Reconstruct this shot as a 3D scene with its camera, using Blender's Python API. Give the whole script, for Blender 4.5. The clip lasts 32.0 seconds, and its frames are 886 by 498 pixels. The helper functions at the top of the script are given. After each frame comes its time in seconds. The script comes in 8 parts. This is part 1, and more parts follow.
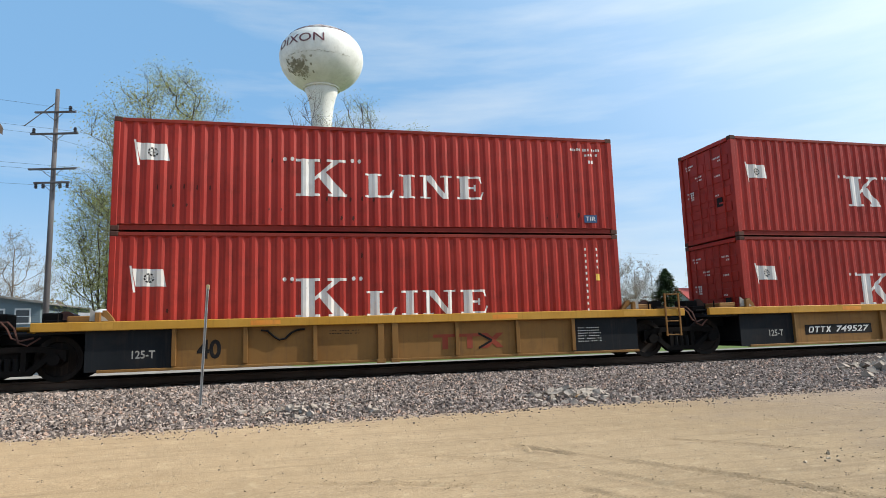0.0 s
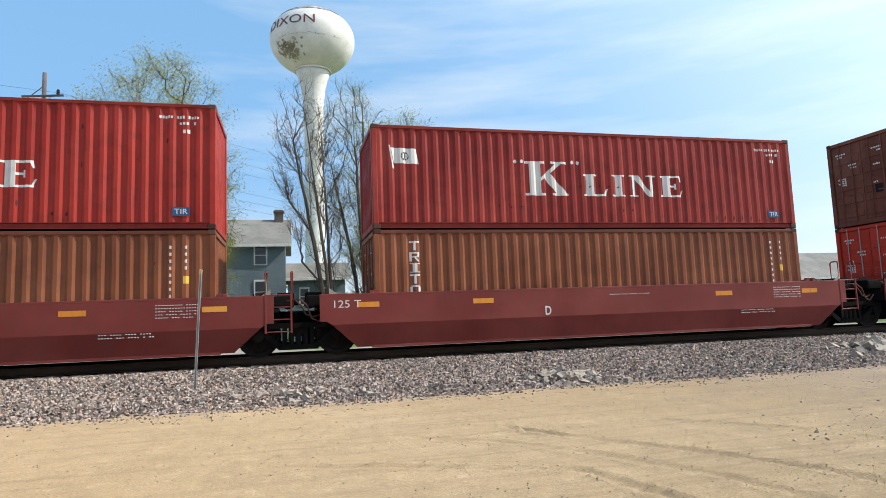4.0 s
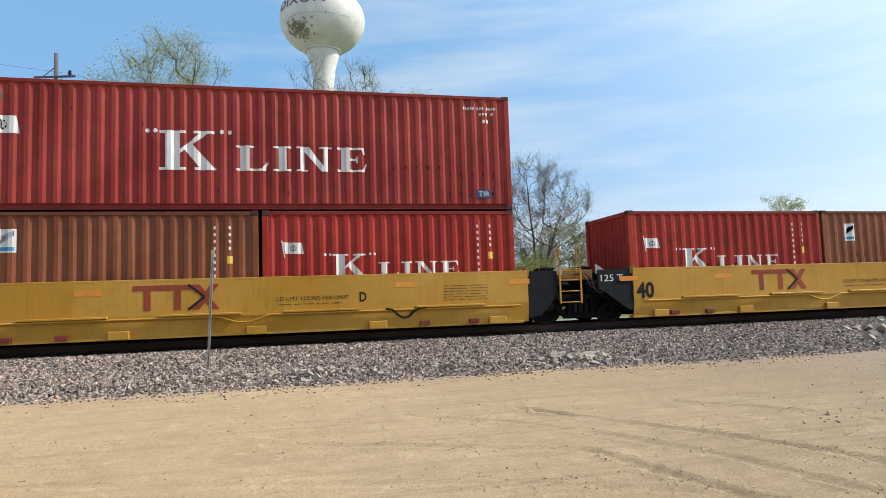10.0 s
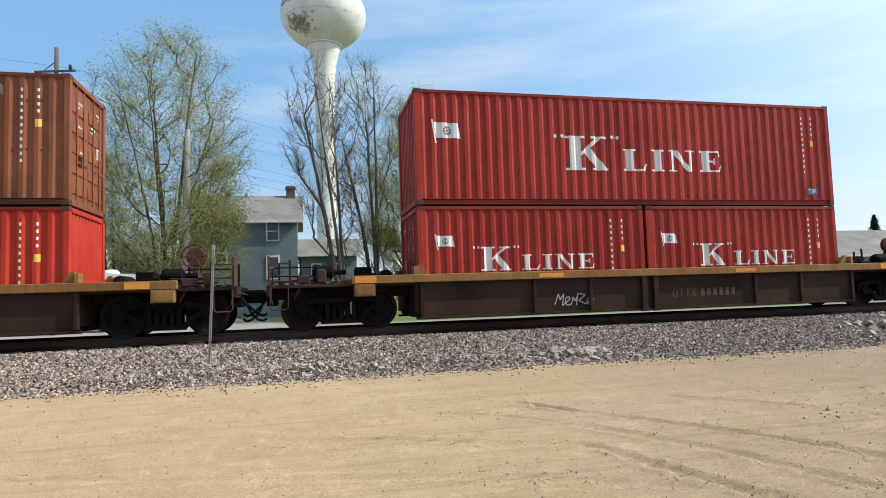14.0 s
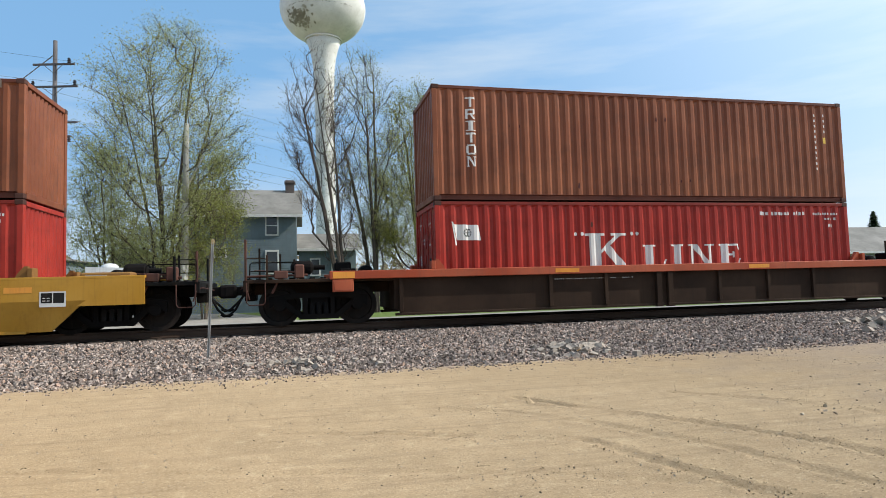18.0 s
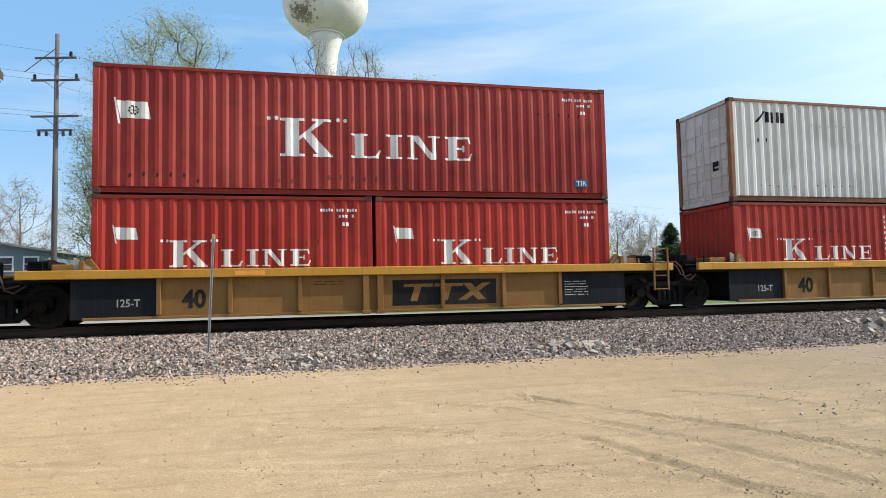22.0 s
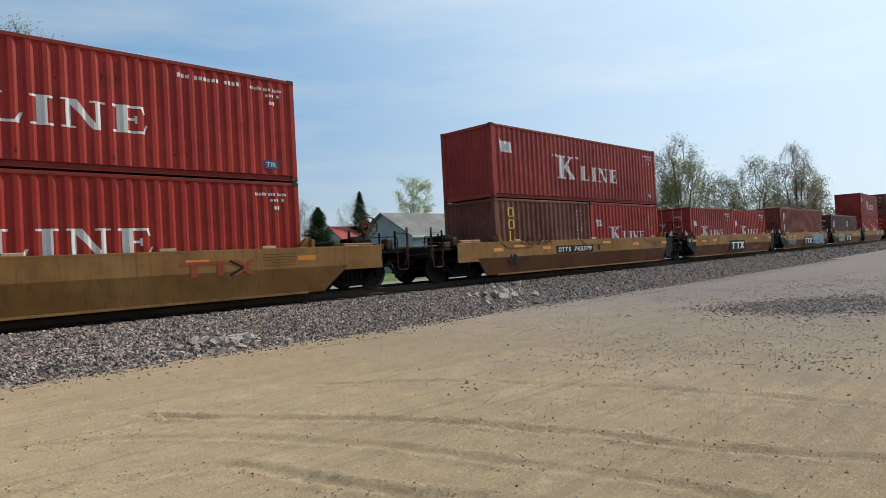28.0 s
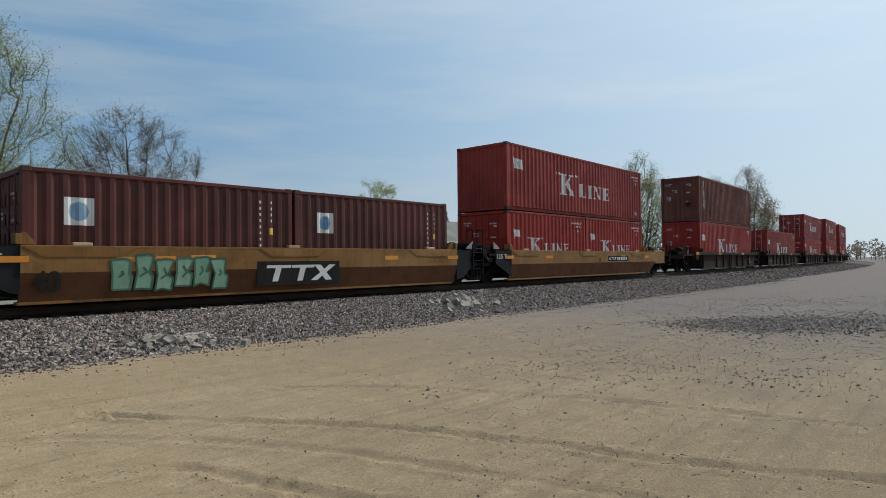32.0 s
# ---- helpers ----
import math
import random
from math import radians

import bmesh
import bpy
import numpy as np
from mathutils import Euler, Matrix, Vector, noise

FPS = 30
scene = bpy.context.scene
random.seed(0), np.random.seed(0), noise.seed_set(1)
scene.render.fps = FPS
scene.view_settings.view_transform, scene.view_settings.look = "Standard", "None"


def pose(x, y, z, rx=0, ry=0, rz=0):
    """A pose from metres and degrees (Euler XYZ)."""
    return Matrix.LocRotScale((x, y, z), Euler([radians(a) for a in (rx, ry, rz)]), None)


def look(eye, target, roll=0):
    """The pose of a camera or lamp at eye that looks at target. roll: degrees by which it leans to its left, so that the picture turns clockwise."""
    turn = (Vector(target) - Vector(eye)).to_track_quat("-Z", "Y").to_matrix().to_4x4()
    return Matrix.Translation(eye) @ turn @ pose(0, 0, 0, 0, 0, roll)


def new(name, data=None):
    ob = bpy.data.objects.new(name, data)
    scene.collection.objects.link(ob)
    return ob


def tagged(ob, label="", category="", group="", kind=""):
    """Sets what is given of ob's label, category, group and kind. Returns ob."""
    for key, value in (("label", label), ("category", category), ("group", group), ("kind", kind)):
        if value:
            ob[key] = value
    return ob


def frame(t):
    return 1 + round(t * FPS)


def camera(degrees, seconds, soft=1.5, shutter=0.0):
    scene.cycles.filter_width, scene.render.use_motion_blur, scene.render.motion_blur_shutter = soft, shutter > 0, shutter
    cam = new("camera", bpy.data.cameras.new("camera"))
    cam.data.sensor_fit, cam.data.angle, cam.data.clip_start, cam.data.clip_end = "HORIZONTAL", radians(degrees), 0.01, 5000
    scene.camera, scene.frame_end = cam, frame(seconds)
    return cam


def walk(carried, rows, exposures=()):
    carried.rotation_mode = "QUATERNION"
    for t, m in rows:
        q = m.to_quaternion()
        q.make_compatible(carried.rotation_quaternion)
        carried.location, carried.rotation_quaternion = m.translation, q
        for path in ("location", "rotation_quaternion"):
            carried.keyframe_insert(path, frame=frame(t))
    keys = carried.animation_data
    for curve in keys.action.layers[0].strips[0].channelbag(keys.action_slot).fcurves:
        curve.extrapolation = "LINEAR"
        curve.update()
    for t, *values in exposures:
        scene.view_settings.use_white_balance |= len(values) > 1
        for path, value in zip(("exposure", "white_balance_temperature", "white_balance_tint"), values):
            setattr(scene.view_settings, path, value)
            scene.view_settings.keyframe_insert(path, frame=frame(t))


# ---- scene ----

# ---- camera: held by hand beside the track, turned to the right near the end ----
cam = camera(70.78, 32.0, soft=0.9)
PATH = [  # seconds, x, y, z, pitch, roll, yaw
    (0.0, 0.00, 0.00, 1.398, 97.71, 1.74, -13.22),
    (0.5, 0.00, 0.00, 1.398, 97.73, 1.89, -13.25),
    (1.0, 0.00, 0.00, 1.398, 97.66, 1.78, -13.41),
    (1.5, 0.00, 0.00, 1.398, 97.54, 1.95, -13.59),
    (2.0, 0.00, 0.00, 1.398, 97.40, 1.99, -13.79),
    (2.5, 0.00, 0.00, 1.398, 97.20, 2.07, -13.89),
    (3.0, 0.00, 0.00, 1.398, 97.09, 2.24, -13.95),
    (3.5, 0.00, 0.00, 1.398, 96.86, 2.21, -13.91),
    (5.5, 0.00, 0.00, 1.398, 94.06, 1.98, -13.17),
    (6.0, 0.00, 0.00, 1.398, 94.18, 1.90, -13.01),
    (6.5, 0.00, 0.00, 1.398, 94.36, 1.81, -12.90),
    (7.0, 0.00, 0.00, 1.398, 94.40, 1.92, -12.80),
    (7.5, 0.00, 0.00, 1.398, 94.46, 1.96, -12.72),
    (8.0, 0.00, 0.00, 1.398, 94.39, 1.95, -12.65),
    (8.5, 0.00, 0.00, 1.398, 94.43, 1.79, -12.73),
    (9.0, 0.00, 0.00, 1.398, 94.50, 1.83, -12.83),
    (9.5, 0.00, 0.00, 1.398, 94.54, 1.75, -12.84),
    (10.0, 0.00, 0.00, 1.398, 94.49, 1.92, -12.85),
    (10.5, 0.00, 0.00, 1.398, 94.53, 2.05, -12.86),
    (11.0, 0.00, 0.00, 1.398, 94.53, 2.05, -12.86),
    (11.5, 0.00, 0.00, 1.398, 94.44, 2.13, -12.81),
    (12.0, 0.00, 0.00, 1.398, 94.36, 1.82, -12.80),
    (12.5, 0.00, 0.00, 1.398, 94.29, 1.90, -12.77),
    (13.0, 0.00, 0.00, 1.398, 94.25, 1.96, -12.76),
    (13.5, 0.00, 0.00, 1.398, 94.15, 1.89, -12.75),
    (15.5, 0.00, 0.00, 1.398, 93.82, 1.81, -12.84),
    (16.0, 0.00, 0.00, 1.398, 93.75, 1.82, -12.85),
    (16.5, 0.00, 0.00, 1.398, 93.69, 1.78, -12.86),
    (17.0, 0.00, 0.00, 1.398, 93.69, 1.80, -12.88),
    (17.5, 0.00, 0.00, 1.398, 93.66, 1.69, -12.89),
    (18.0, 0.00, 0.00, 1.398, 93.60, 1.63, -12.87),
    (18.5, 0.00, 0.00, 1.398, 93.55, 1.81, -12.86),
    (19.0, 0.00, 0.00, 1.398, 93.58, 1.86, -12.84),
    (19.5, 0.00, 0.00, 1.398, 93.58, 1.80, -12.83),
    (20.0, 0.00, 0.00, 1.398, 93.61, 1.78, -12.83),
    (20.5, 0.00, 0.00, 1.398, 93.61, 1.81, -12.81),
    (21.0, 0.00, 0.00, 1.398, 93.56, 1.88, -12.78),
    (21.5, 0.00, 0.00, 1.398, 93.46, 1.93, -12.80),
    (22.0, 0.00, 0.00, 1.398, 93.32, 1.14, -12.84),
    (22.5, 0.00, 0.00, 1.398, 93.23, 1.80, -12.82),
    (23.0, 0.00, 0.00, 1.398, 93.19, 1.93, -12.80),
    (23.5, 0.00, 0.00, 1.398, 93.19, 0.87, -12.79),
    (24.0, 0.06, 0.02, 1.415, 90.73, 0.02, -12.90),
    (24.5, 0.13, 0.08, 1.492, 92.72, 0.82, -17.84),
    (25.0, 0.26, 0.19, 1.492, 91.60, 0.17, -21.28),
    (25.5, 0.37, 0.32, 1.510, 91.31, -0.06, -24.18),
    (26.0, 0.42, 0.60, 1.483, 91.02, 2.88, -36.66),
    (26.5, 0.43, 0.80, 1.468, 91.11, 2.76, -44.59),
    (28.5, 0.45, 0.82, 1.447, 90.56, 3.06, -44.20),
    (29.0, 0.47, 0.83, 1.446, 90.48, 2.57, -45.53),
    (29.5, 0.44, 0.85, 1.448, 90.52, 1.47, -45.34),
    (30.0, 0.44, 0.86, 1.445, 90.61, 1.08, -45.36),
    (30.5, 0.41, 0.87, 1.450, 90.51, 1.37, -45.23),
    (31.0, 0.41, 0.88, 1.445, 90.52, 1.22, -44.23),
    (31.5, 0.43, 0.89, 1.450, 90.44, 1.39, -45.37),
    (32.0, 0.43, 0.89, 1.447, 91.15, 0.66, -47.78),
]
EXPOSURES = [(t, e, 6500, 10) for t, e in ((0.0, -0.06), (2.0, -0.08), (3.0, -0.08), (3.5, 0.0), (5.5, 0.20), (6.0, 0.16), (7.0, 0.0), (9.0, 0.0), (11.0, -0.10), (13.0, -0.03), (16.0, 0.0), (18.0, -0.08), (20.0, 0.05), (22.0, 0.10), (23.0, -0.04), (24.0, 0.06), (25.0, 0.0), (26.0, -0.20))]
EXPOSURES += [(26.5, -0.35, 6470, 9.5), (28.5, -0.50, 6420, 8), (29.0, -0.50, 6420, 8), (30.0, -0.74, 6360, 6.5), (32.0, -0.82, 6330, 6.5)]
walk(cam, [(t, pose(*p)) for t, *p in PATH], EXPOSURES)

# ---- light: high sun over the right shoulder, thin cirrus ----
SUN_TO = Vector((0.90, -0.21, 0.78)).normalized()
world = bpy.data.worlds.new("sky")
scene.world = world
world.use_nodes = True
wn, wl = world.node_tree.nodes, world.node_tree.links
wn.clear()
w_out, w_bg = wn.new("ShaderNodeOutputWorld"), wn.new("ShaderNodeBackground")
w_sky, w_tc = wn.new("ShaderNodeTexSky"), wn.new("ShaderNodeTexCoord")
w_sky.sky_type, w_sky.sun_disc = "NISHITA", False
w_sky.sun_elevation = math.asin(SUN_TO.z)
w_sky.sun_rotation = math.atan2(SUN_TO.x, SUN_TO.y)
w_sky.air_density, w_sky.dust_density, w_sky.ozone_density, w_sky.altitude = 1.0, 0.9, 2.5, 200
w_map = wn.new("ShaderNodeMapping")
w_map.inputs["Scale"].default_value = (1.1, 1.1, 7.0)
w_map.inputs["Rotation"].default_value = (0.10, -0.13, 0.35)
w_noise = wn.new("ShaderNodeTexNoise")
w_noise.inputs["Scale"].default_value, w_noise.inputs["Detail"].default_value = 1.7, 7.0
w_noise.inputs["Roughness"].default_value = 0.55
w_ramp = wn.new("ShaderNodeValToRGB")
w_ramp.color_ramp.elements[0].position, w_ramp.color_ramp.elements[1].position = 0.46, 0.74
w_ramp.color_ramp.elements[1].color = (0.58, 0.58, 0.58, 1)
w_mix = wn.new("ShaderNodeMix")
w_mix.data_type = "RGBA"
w_mix.inputs["B"].default_value = (5.6, 6.1, 6.4, 1)
w_veil = wn.new("ShaderNodeMix")
w_veil.data_type = "RGBA"
w_veil.inputs["Factor"].default_value = 0.72
w_veil.inputs["B"].default_value = (1.85, 3.85, 6.35, 1)
# whitish haze towards the horizon, thicker below the sun
w_sep = wn.new("ShaderNodeSeparateXYZ")
w_sum = wn.new("ShaderNodeMath")
w_sum.operation = "MULTIPLY_ADD"
w_sum.inputs[1].default_value = -0.03
w_low = wn.new("ShaderNodeMapRange")
w_low.interpolation_type = "SMOOTHSTEP"
for k_, v_ in (("From Min", 0.27), ("From Max", -0.14), ("To Min", 0.0), ("To Max", 0.92)):
    w_low.inputs[k_].default_value = v_
w_haze = wn.new("ShaderNodeMix")
w_haze.data_type = "RGBA"
w_haze.inputs["B"].default_value = (5.3, 5.9, 6.2, 1)
wl.new(w_tc.outputs["Generated"], w_sep.inputs["Vector"])
wl.new(w_sep.outputs["X"], w_sum.inputs[0])
wl.new(w_sep.outputs["Z"], w_sum.inputs[2])
wl.new(w_sum.outputs[0], w_low.inputs["Value"])
wl.new(w_low.outputs["Result"], w_haze.inputs["Factor"])
wl.new(w_veil.outputs["Result"], w_haze.inputs["A"])
wl.new(w_tc.outputs["Generated"], w_map.inputs["Vector"])
wl.new(w_map.outputs["Vector"], w_noise.inputs["Vector"])
wl.new(w_noise.outputs["Fac"], w_ramp.inputs["Fac"])
wl.new(w_ramp.outputs["Color"], w_mix.inputs["Factor"])
wl.new(w_sky.outputs["Color"], w_veil.inputs["A"])
# the bright veil round the sun
w_dot = wn.new("ShaderNodeVectorMath")
w_dot.operation = "DOT_PRODUCT"
w_dot.inputs[1].default_value = SUN_TO
w_near = wn.new("ShaderNodeMapRange")
for k_, v_ in (("From Min", 0.10), ("From Max", 1.0), ("To Min", 0.0), ("To Max", 1.0)):
    w_near.inputs[k_].default_value = v_
w_glow = wn.new("ShaderNodeMix")
w_glow.data_type = "RGBA"
w_glow.inputs["B"].default_value = (10.9, 12.2, 13.2, 1)
wl.new(w_tc.outputs["Generated"], w_dot.inputs[0])
wl.new(w_dot.outputs["Value"], w_near.inputs["Value"])
w_pow = wn.new("ShaderNodeMath")
w_pow.operation = "POWER"
w_pow.inputs[1].default_value = 1.8
w_scale = wn.new("ShaderNodeMath")
w_scale.operation = "MULTIPLY"
w_scale.inputs[1].default_value = 0.72
wl.new(w_near.outputs["Result"], w_pow.inputs[0])
wl.new(w_pow.outputs[0], w_scale.inputs[0])
wl.new(w_scale.outputs[0], w_glow.inputs["Factor"])
wl.new(w_mix.outputs["Result"], w_glow.inputs["A"])
wl.new(w_haze.outputs["Result"], w_mix.inputs["A"])
wl.new(w_glow.outputs["Result"], w_bg.inputs["Color"])
w_bg.inputs["Strength"].default_value = 0.15
wl.new(w_bg.outputs["Background"], w_out.inputs["Surface"])

sun = new("sun", bpy.data.lights.new("sun", "SUN"))
sun.data.energy, sun.data.angle, sun.data.color = 5.0, radians(0.6), (1.0, 0.95, 0.87)
sun.matrix_world = look(SUN_TO * 100, (0, 0, 0))


# ---- materials ----
def nodes_of(name):
    m = bpy.data.materials.new(name)
    m.use_nodes = True
    n, l = m.node_tree.nodes, m.node_tree.links
    return m, n, l, n["Principled BSDF"]


def node(n, kind, **inputs):
    x = n.new(kind)
    for k, val in inputs.items():
        x.inputs[k.replace("_", " ")].default_value = val
    return x


def ramp(n, l, src, stops):
    r = n.new("ShaderNodeValToRGB")
    e = r.color_ramp.elements
    while len(e) < len(stops):
        e.new(0.5)
    for i, (p, c) in enumerate(stops):
        e[i].position = p
        e[i].color = (*c, 1) if len(c) == 3 else c
    l.new(src, r.inputs["Fac"])
    return r.outputs["Color"]


def mixc(n, l, fac, a, b, mode="MIX"):
    x = n.new("ShaderNodeMix")
    x.data_type, x.blend_type = "RGBA", mode
    for key, val in (("Factor", fac), ("A", a), ("B", b)):
        if isinstance(val, (int, float)):
            x.inputs[key].default_value = val
        elif isinstance(val, tuple):
            x.inputs[key].default_value = (*val[:3], 1)
        else:
            l.new(val, x.inputs[key])
    return x.outputs["Result"]


def coords(n, l, scale=(1, 1, 1)):
    tc, mp = n.new("ShaderNodeTexCoord"), n.new("ShaderNodeMapping")
    mp.inputs["Scale"].default_value = scale
    # each piece takes its own stretch of the pattern
    info, sc, ad = n.new("ShaderNodeObjectInfo"), n.new("ShaderNodeVectorMath"), n.new("ShaderNodeVectorMath")
    sc.operation, ad.operation = "SCALE", "ADD"
    sc.inputs[0].default_value = (61.0, 23.0, 37.0)
    l.new(info.outputs["Random"], sc.inputs["Scale"])
    l.new(tc.outputs["Object"], ad.inputs[0])
    l.new(sc.outputs[0], ad.inputs[1])
    l.new(ad.outputs[0], mp.inputs["Vector"])
    return mp.outputs["Vector"]


def noise_of(n, l, vec, scale, detail=4.0, rough=0.55):
    x = node(n, "ShaderNodeTexNoise", Scale=scale, Detail=detail, Roughness=rough)
    l.new(vec, x.inputs["Vector"])
    return x.outputs["Fac"]


def bump(n, l, b, height, strength, distance=0.01):
    x = node(n, "ShaderNodeBump", Strength=strength, Distance=distance)
    l.new(height, x.inputs["Height"])
    l.new(x.outputs["Normal"], b.inputs["Normal"])


def painted(name, base, rough=0.5, dirt=(0.09, 0.06, 0.045), amount=0.35, streak=0.3, fade=None, metal=0.0, spec=0.25):
    """Paint on steel: cloudy fading, grime, vertical streaks and small rust chips."""
    m, n, l, b = nodes_of(name)
    vec = coords(n, l)
    big = noise_of(n, l, vec, 0.55, 5)
    fade = fade or tuple(min(1, c * 1.25 + 0.03) for c in base)
    col = mixc(n, l, ramp(n, l, big, [(0.38, (0, 0, 0)), (0.68, (1, 1, 1))]), tuple(c * 0.92 for c in base), fade)
    mid = noise_of(n, l, vec, 2.3, 8, 0.65)
    col = mixc(n, l, ramp(n, l, mid, [(0.50, (0, 0, 0)), (0.80, (amount,) * 3)]), col, dirt)
    st = noise_of(n, l, coords(n, l, (7.0, 7.0, 0.35)), 2.0, 5, 0.6)
    col = mixc(n, l, ramp(n, l, st, [(0.52, (0, 0, 0)), (0.78, (streak,) * 3)]), col, dirt)
    chip = noise_of(n, l, vec, 9.0, 6, 0.7)
    col = mixc(n, l, ramp(n, l, chip, [(0.70, (0, 0, 0)), (0.76, (0.8,) * 3)]), col, (0.10, 0.045, 0.02))
    l.new(col, b.inputs["Base Color"])
    l.new(ramp(n, l, mid, [(0.3, (rough - 0.08,) * 3), (0.8, (min(1, rough + 0.25),) * 3)]), b.inputs["Roughness"])
    b.inputs["Metallic"].default_value = metal
    b.inputs["Specular IOR Level"].default_value = spec
    bump(n, l, b, mid, 0.12, 0.004)
    return m


RED = painted("container_red", (0.31, 0.021, 0.012), 0.40, fade=(0.37, 0.034, 0.021), dirt=(0.075, 0.014, 0.009), amount=0.50, streak=0.5, spec=0.24)
RED_DULL = painted("container_red_faded", (0.25, 0.021, 0.014), 0.40, fade=(0.34, 0.046, 0.032), dirt=(0.07, 0.018, 0.013), amount=0.50, streak=0.45, spec=0.24)
RED_BRIGHT = painted("container_red_bright", (0.43, 0.026, 0.011), 0.40, fade=(0.48, 0.038, 0.018), dirt=(0.13, 0.018, 0.010), amount=0.35, streak=0.35, spec=0.24)
BROWN = painted("container_brown", (0.195, 0.056, 0.022), 0.40, fade=(0.265, 0.088, 0.038), dirt=(0.06, 0.03, 0.02), amount=0.45, streak=0.45, spec=0.24)
RUST_RED = painted("container_rust_red", (0.17, 0.034, 0.019), 0.45, fade=(0.23, 0.056, 0.032), dirt=(0.05, 0.022, 0.015), amount=0.5, streak=0.5, spec=0.24)
BROWN_DARK = painted("container_dark_brown", (0.13, 0.040, 0.025), 0.65, fade=(0.20, 0.075, 0.048), dirt=(0.03, 0.022, 0.018), amount=0.6, streak=0.6)
MAROON = painted("container_maroon", (0.082, 0.024, 0.017), 0.40, fade=(0.14, 0.036, 0.029), amount=0.35, streak=0.35, spec=0.24)
GREY = painted("container_grey", (0.50, 0.49, 0.44), 0.55, fade=(0.60, 0.59, 0.54), dirt=(0.20, 0.13, 0.08), amount=0.25, streak=0.35)
GREEN = painted("container_green", (0.010, 0.070, 0.050), 0.40, fade=(0.018, 0.10, 0.07), amount=0.25, streak=0.25, spec=0.24)
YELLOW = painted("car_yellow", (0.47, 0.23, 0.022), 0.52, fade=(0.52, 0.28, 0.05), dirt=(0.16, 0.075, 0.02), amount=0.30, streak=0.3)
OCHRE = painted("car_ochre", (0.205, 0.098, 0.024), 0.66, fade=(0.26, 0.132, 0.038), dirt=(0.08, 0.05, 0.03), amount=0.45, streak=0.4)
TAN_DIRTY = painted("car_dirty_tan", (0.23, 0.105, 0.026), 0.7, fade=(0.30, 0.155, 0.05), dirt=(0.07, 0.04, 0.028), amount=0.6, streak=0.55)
CAR_RED = painted("car_oxide_red", (0.17, 0.026, 0.020), 0.55, fade=(0.22, 0.044, 0.034), amount=0.3, streak=0.22)
CAR_DARK = painted("car_dark_brown", (0.032, 0.019, 0.013), 0.85, fade=(0.055, 0.033, 0.021), dirt=(0.02, 0.015, 0.012), amount=0.5, streak=0.4, spec=0.1)
ORANGE_RED = painted("chord_orange_red", (0.36, 0.060, 0.022), 0.6, fade=(0.42, 0.10, 0.045), amount=0.4, streak=0.3)
BLACK_STEEL = painted("black_steel", (0.006, 0.006, 0.0062), 0.75, fade=(0.012, 0.011, 0.0105), dirt=(0.03, 0.022, 0.016), amount=0.4, streak=0.3, spec=0.12)
BLUE_BLACK = painted("blue_black_paint", (0.009, 0.011, 0.013), 0.7, fade=(0.016, 0.018, 0.020), amount=0.2, streak=0.15, spec=0.12)
GRIME = painted("truck_grime", (0.0055, 0.0048, 0.0045), 0.9, fade=(0.012, 0.010, 0.009), dirt=(0.02, 0.015, 0.012), amount=0.5, streak=0.2, spec=0.1)
CAST_IRON = painted("corner_casting", (0.05, 0.020, 0.014), 0.7, fade=(0.12, 0.05, 0.035), amount=0.4)
WHITE = painted("white_marking", (0.66, 0.63, 0.58), 0.55, fade=(0.74, 0.72, 0.68), dirt=(0.35, 0.25, 0.2), amount=0.35, streak=0.3)
BLACK_MARK = painted("black_marking", (0.014, 0.013, 0.012), 0.7, fade=(0.022, 0.021, 0.020), amount=0.2, spec=0.1)
ORANGE = painted("reflector_orange", (0.72, 0.25, 0.03), 0.45, fade=(0.75, 0.33, 0.06), amount=0.25)
GOLD_MARK = painted("gold_marking", (0.70, 0.45, 0.06), 0.5, fade=(0.72, 0.5, 0.1), amount=0.25)
TIR_BLUE = painted("plate_blue", (0.02, 0.07, 0.17), 0.5, fade=(0.03, 0.09, 0.20), amount=0.2)
BLUE_MARK = painted("blue_marking", (0.05, 0.25, 0.45), 0.5, fade=(0.07, 0.3, 0.5), amount=0.2)
RUST_RED_MARK = painted("brick_red_marking", (0.27, 0.045, 0.02), 0.6, fade=(0.3, 0.06, 0.03), amount=0.2)
GRAF_MINT = painted("graffiti_mint", (0.20, 0.34, 0.22), 0.65, fade=(0.28, 0.40, 0.28), amount=0.4)
GRAF_DEEP = painted("graffiti_deep_green", (0.035, 0.10, 0.06), 0.65, amount=0.3)
GRAF_BLUE = painted("graffiti_blue", (0.085, 0.19, 0.29), 0.7, fade=(0.15, 0.27, 0.36), dirt=(0.12, 0.08, 0.05), amount=0.5, streak=0.4)
GRAF_PALE = painted("graffiti_pale", (0.40, 0.45, 0.47), 0.7, fade=(0.30, 0.45, 0.52), dirt=(0.2, 0.12, 0.05), amount=0.5, streak=0.4)
GRAF_TAN = painted("graffiti_tan", (0.42, 0.30, 0.18), 0.7, amount=0.4)
WHEEL = painted("wheel_steel", (0.012, 0.010, 0.009), 0.7, fade=(0.024, 0.019, 0.016), amount=0.3, metal=0.1, spec=0.15)
TREAD = painted("polished_steel", (0.55, 0.55, 0.56), 0.25, amount=0.1, streak=0.0, metal=1.0)
ROD = painted("door_rod_zinc", (0.38, 0.34, 0.32), 0.55, fade=(0.45, 0.42, 0.40), dirt=(0.2, 0.1, 0.07), amount=0.5)
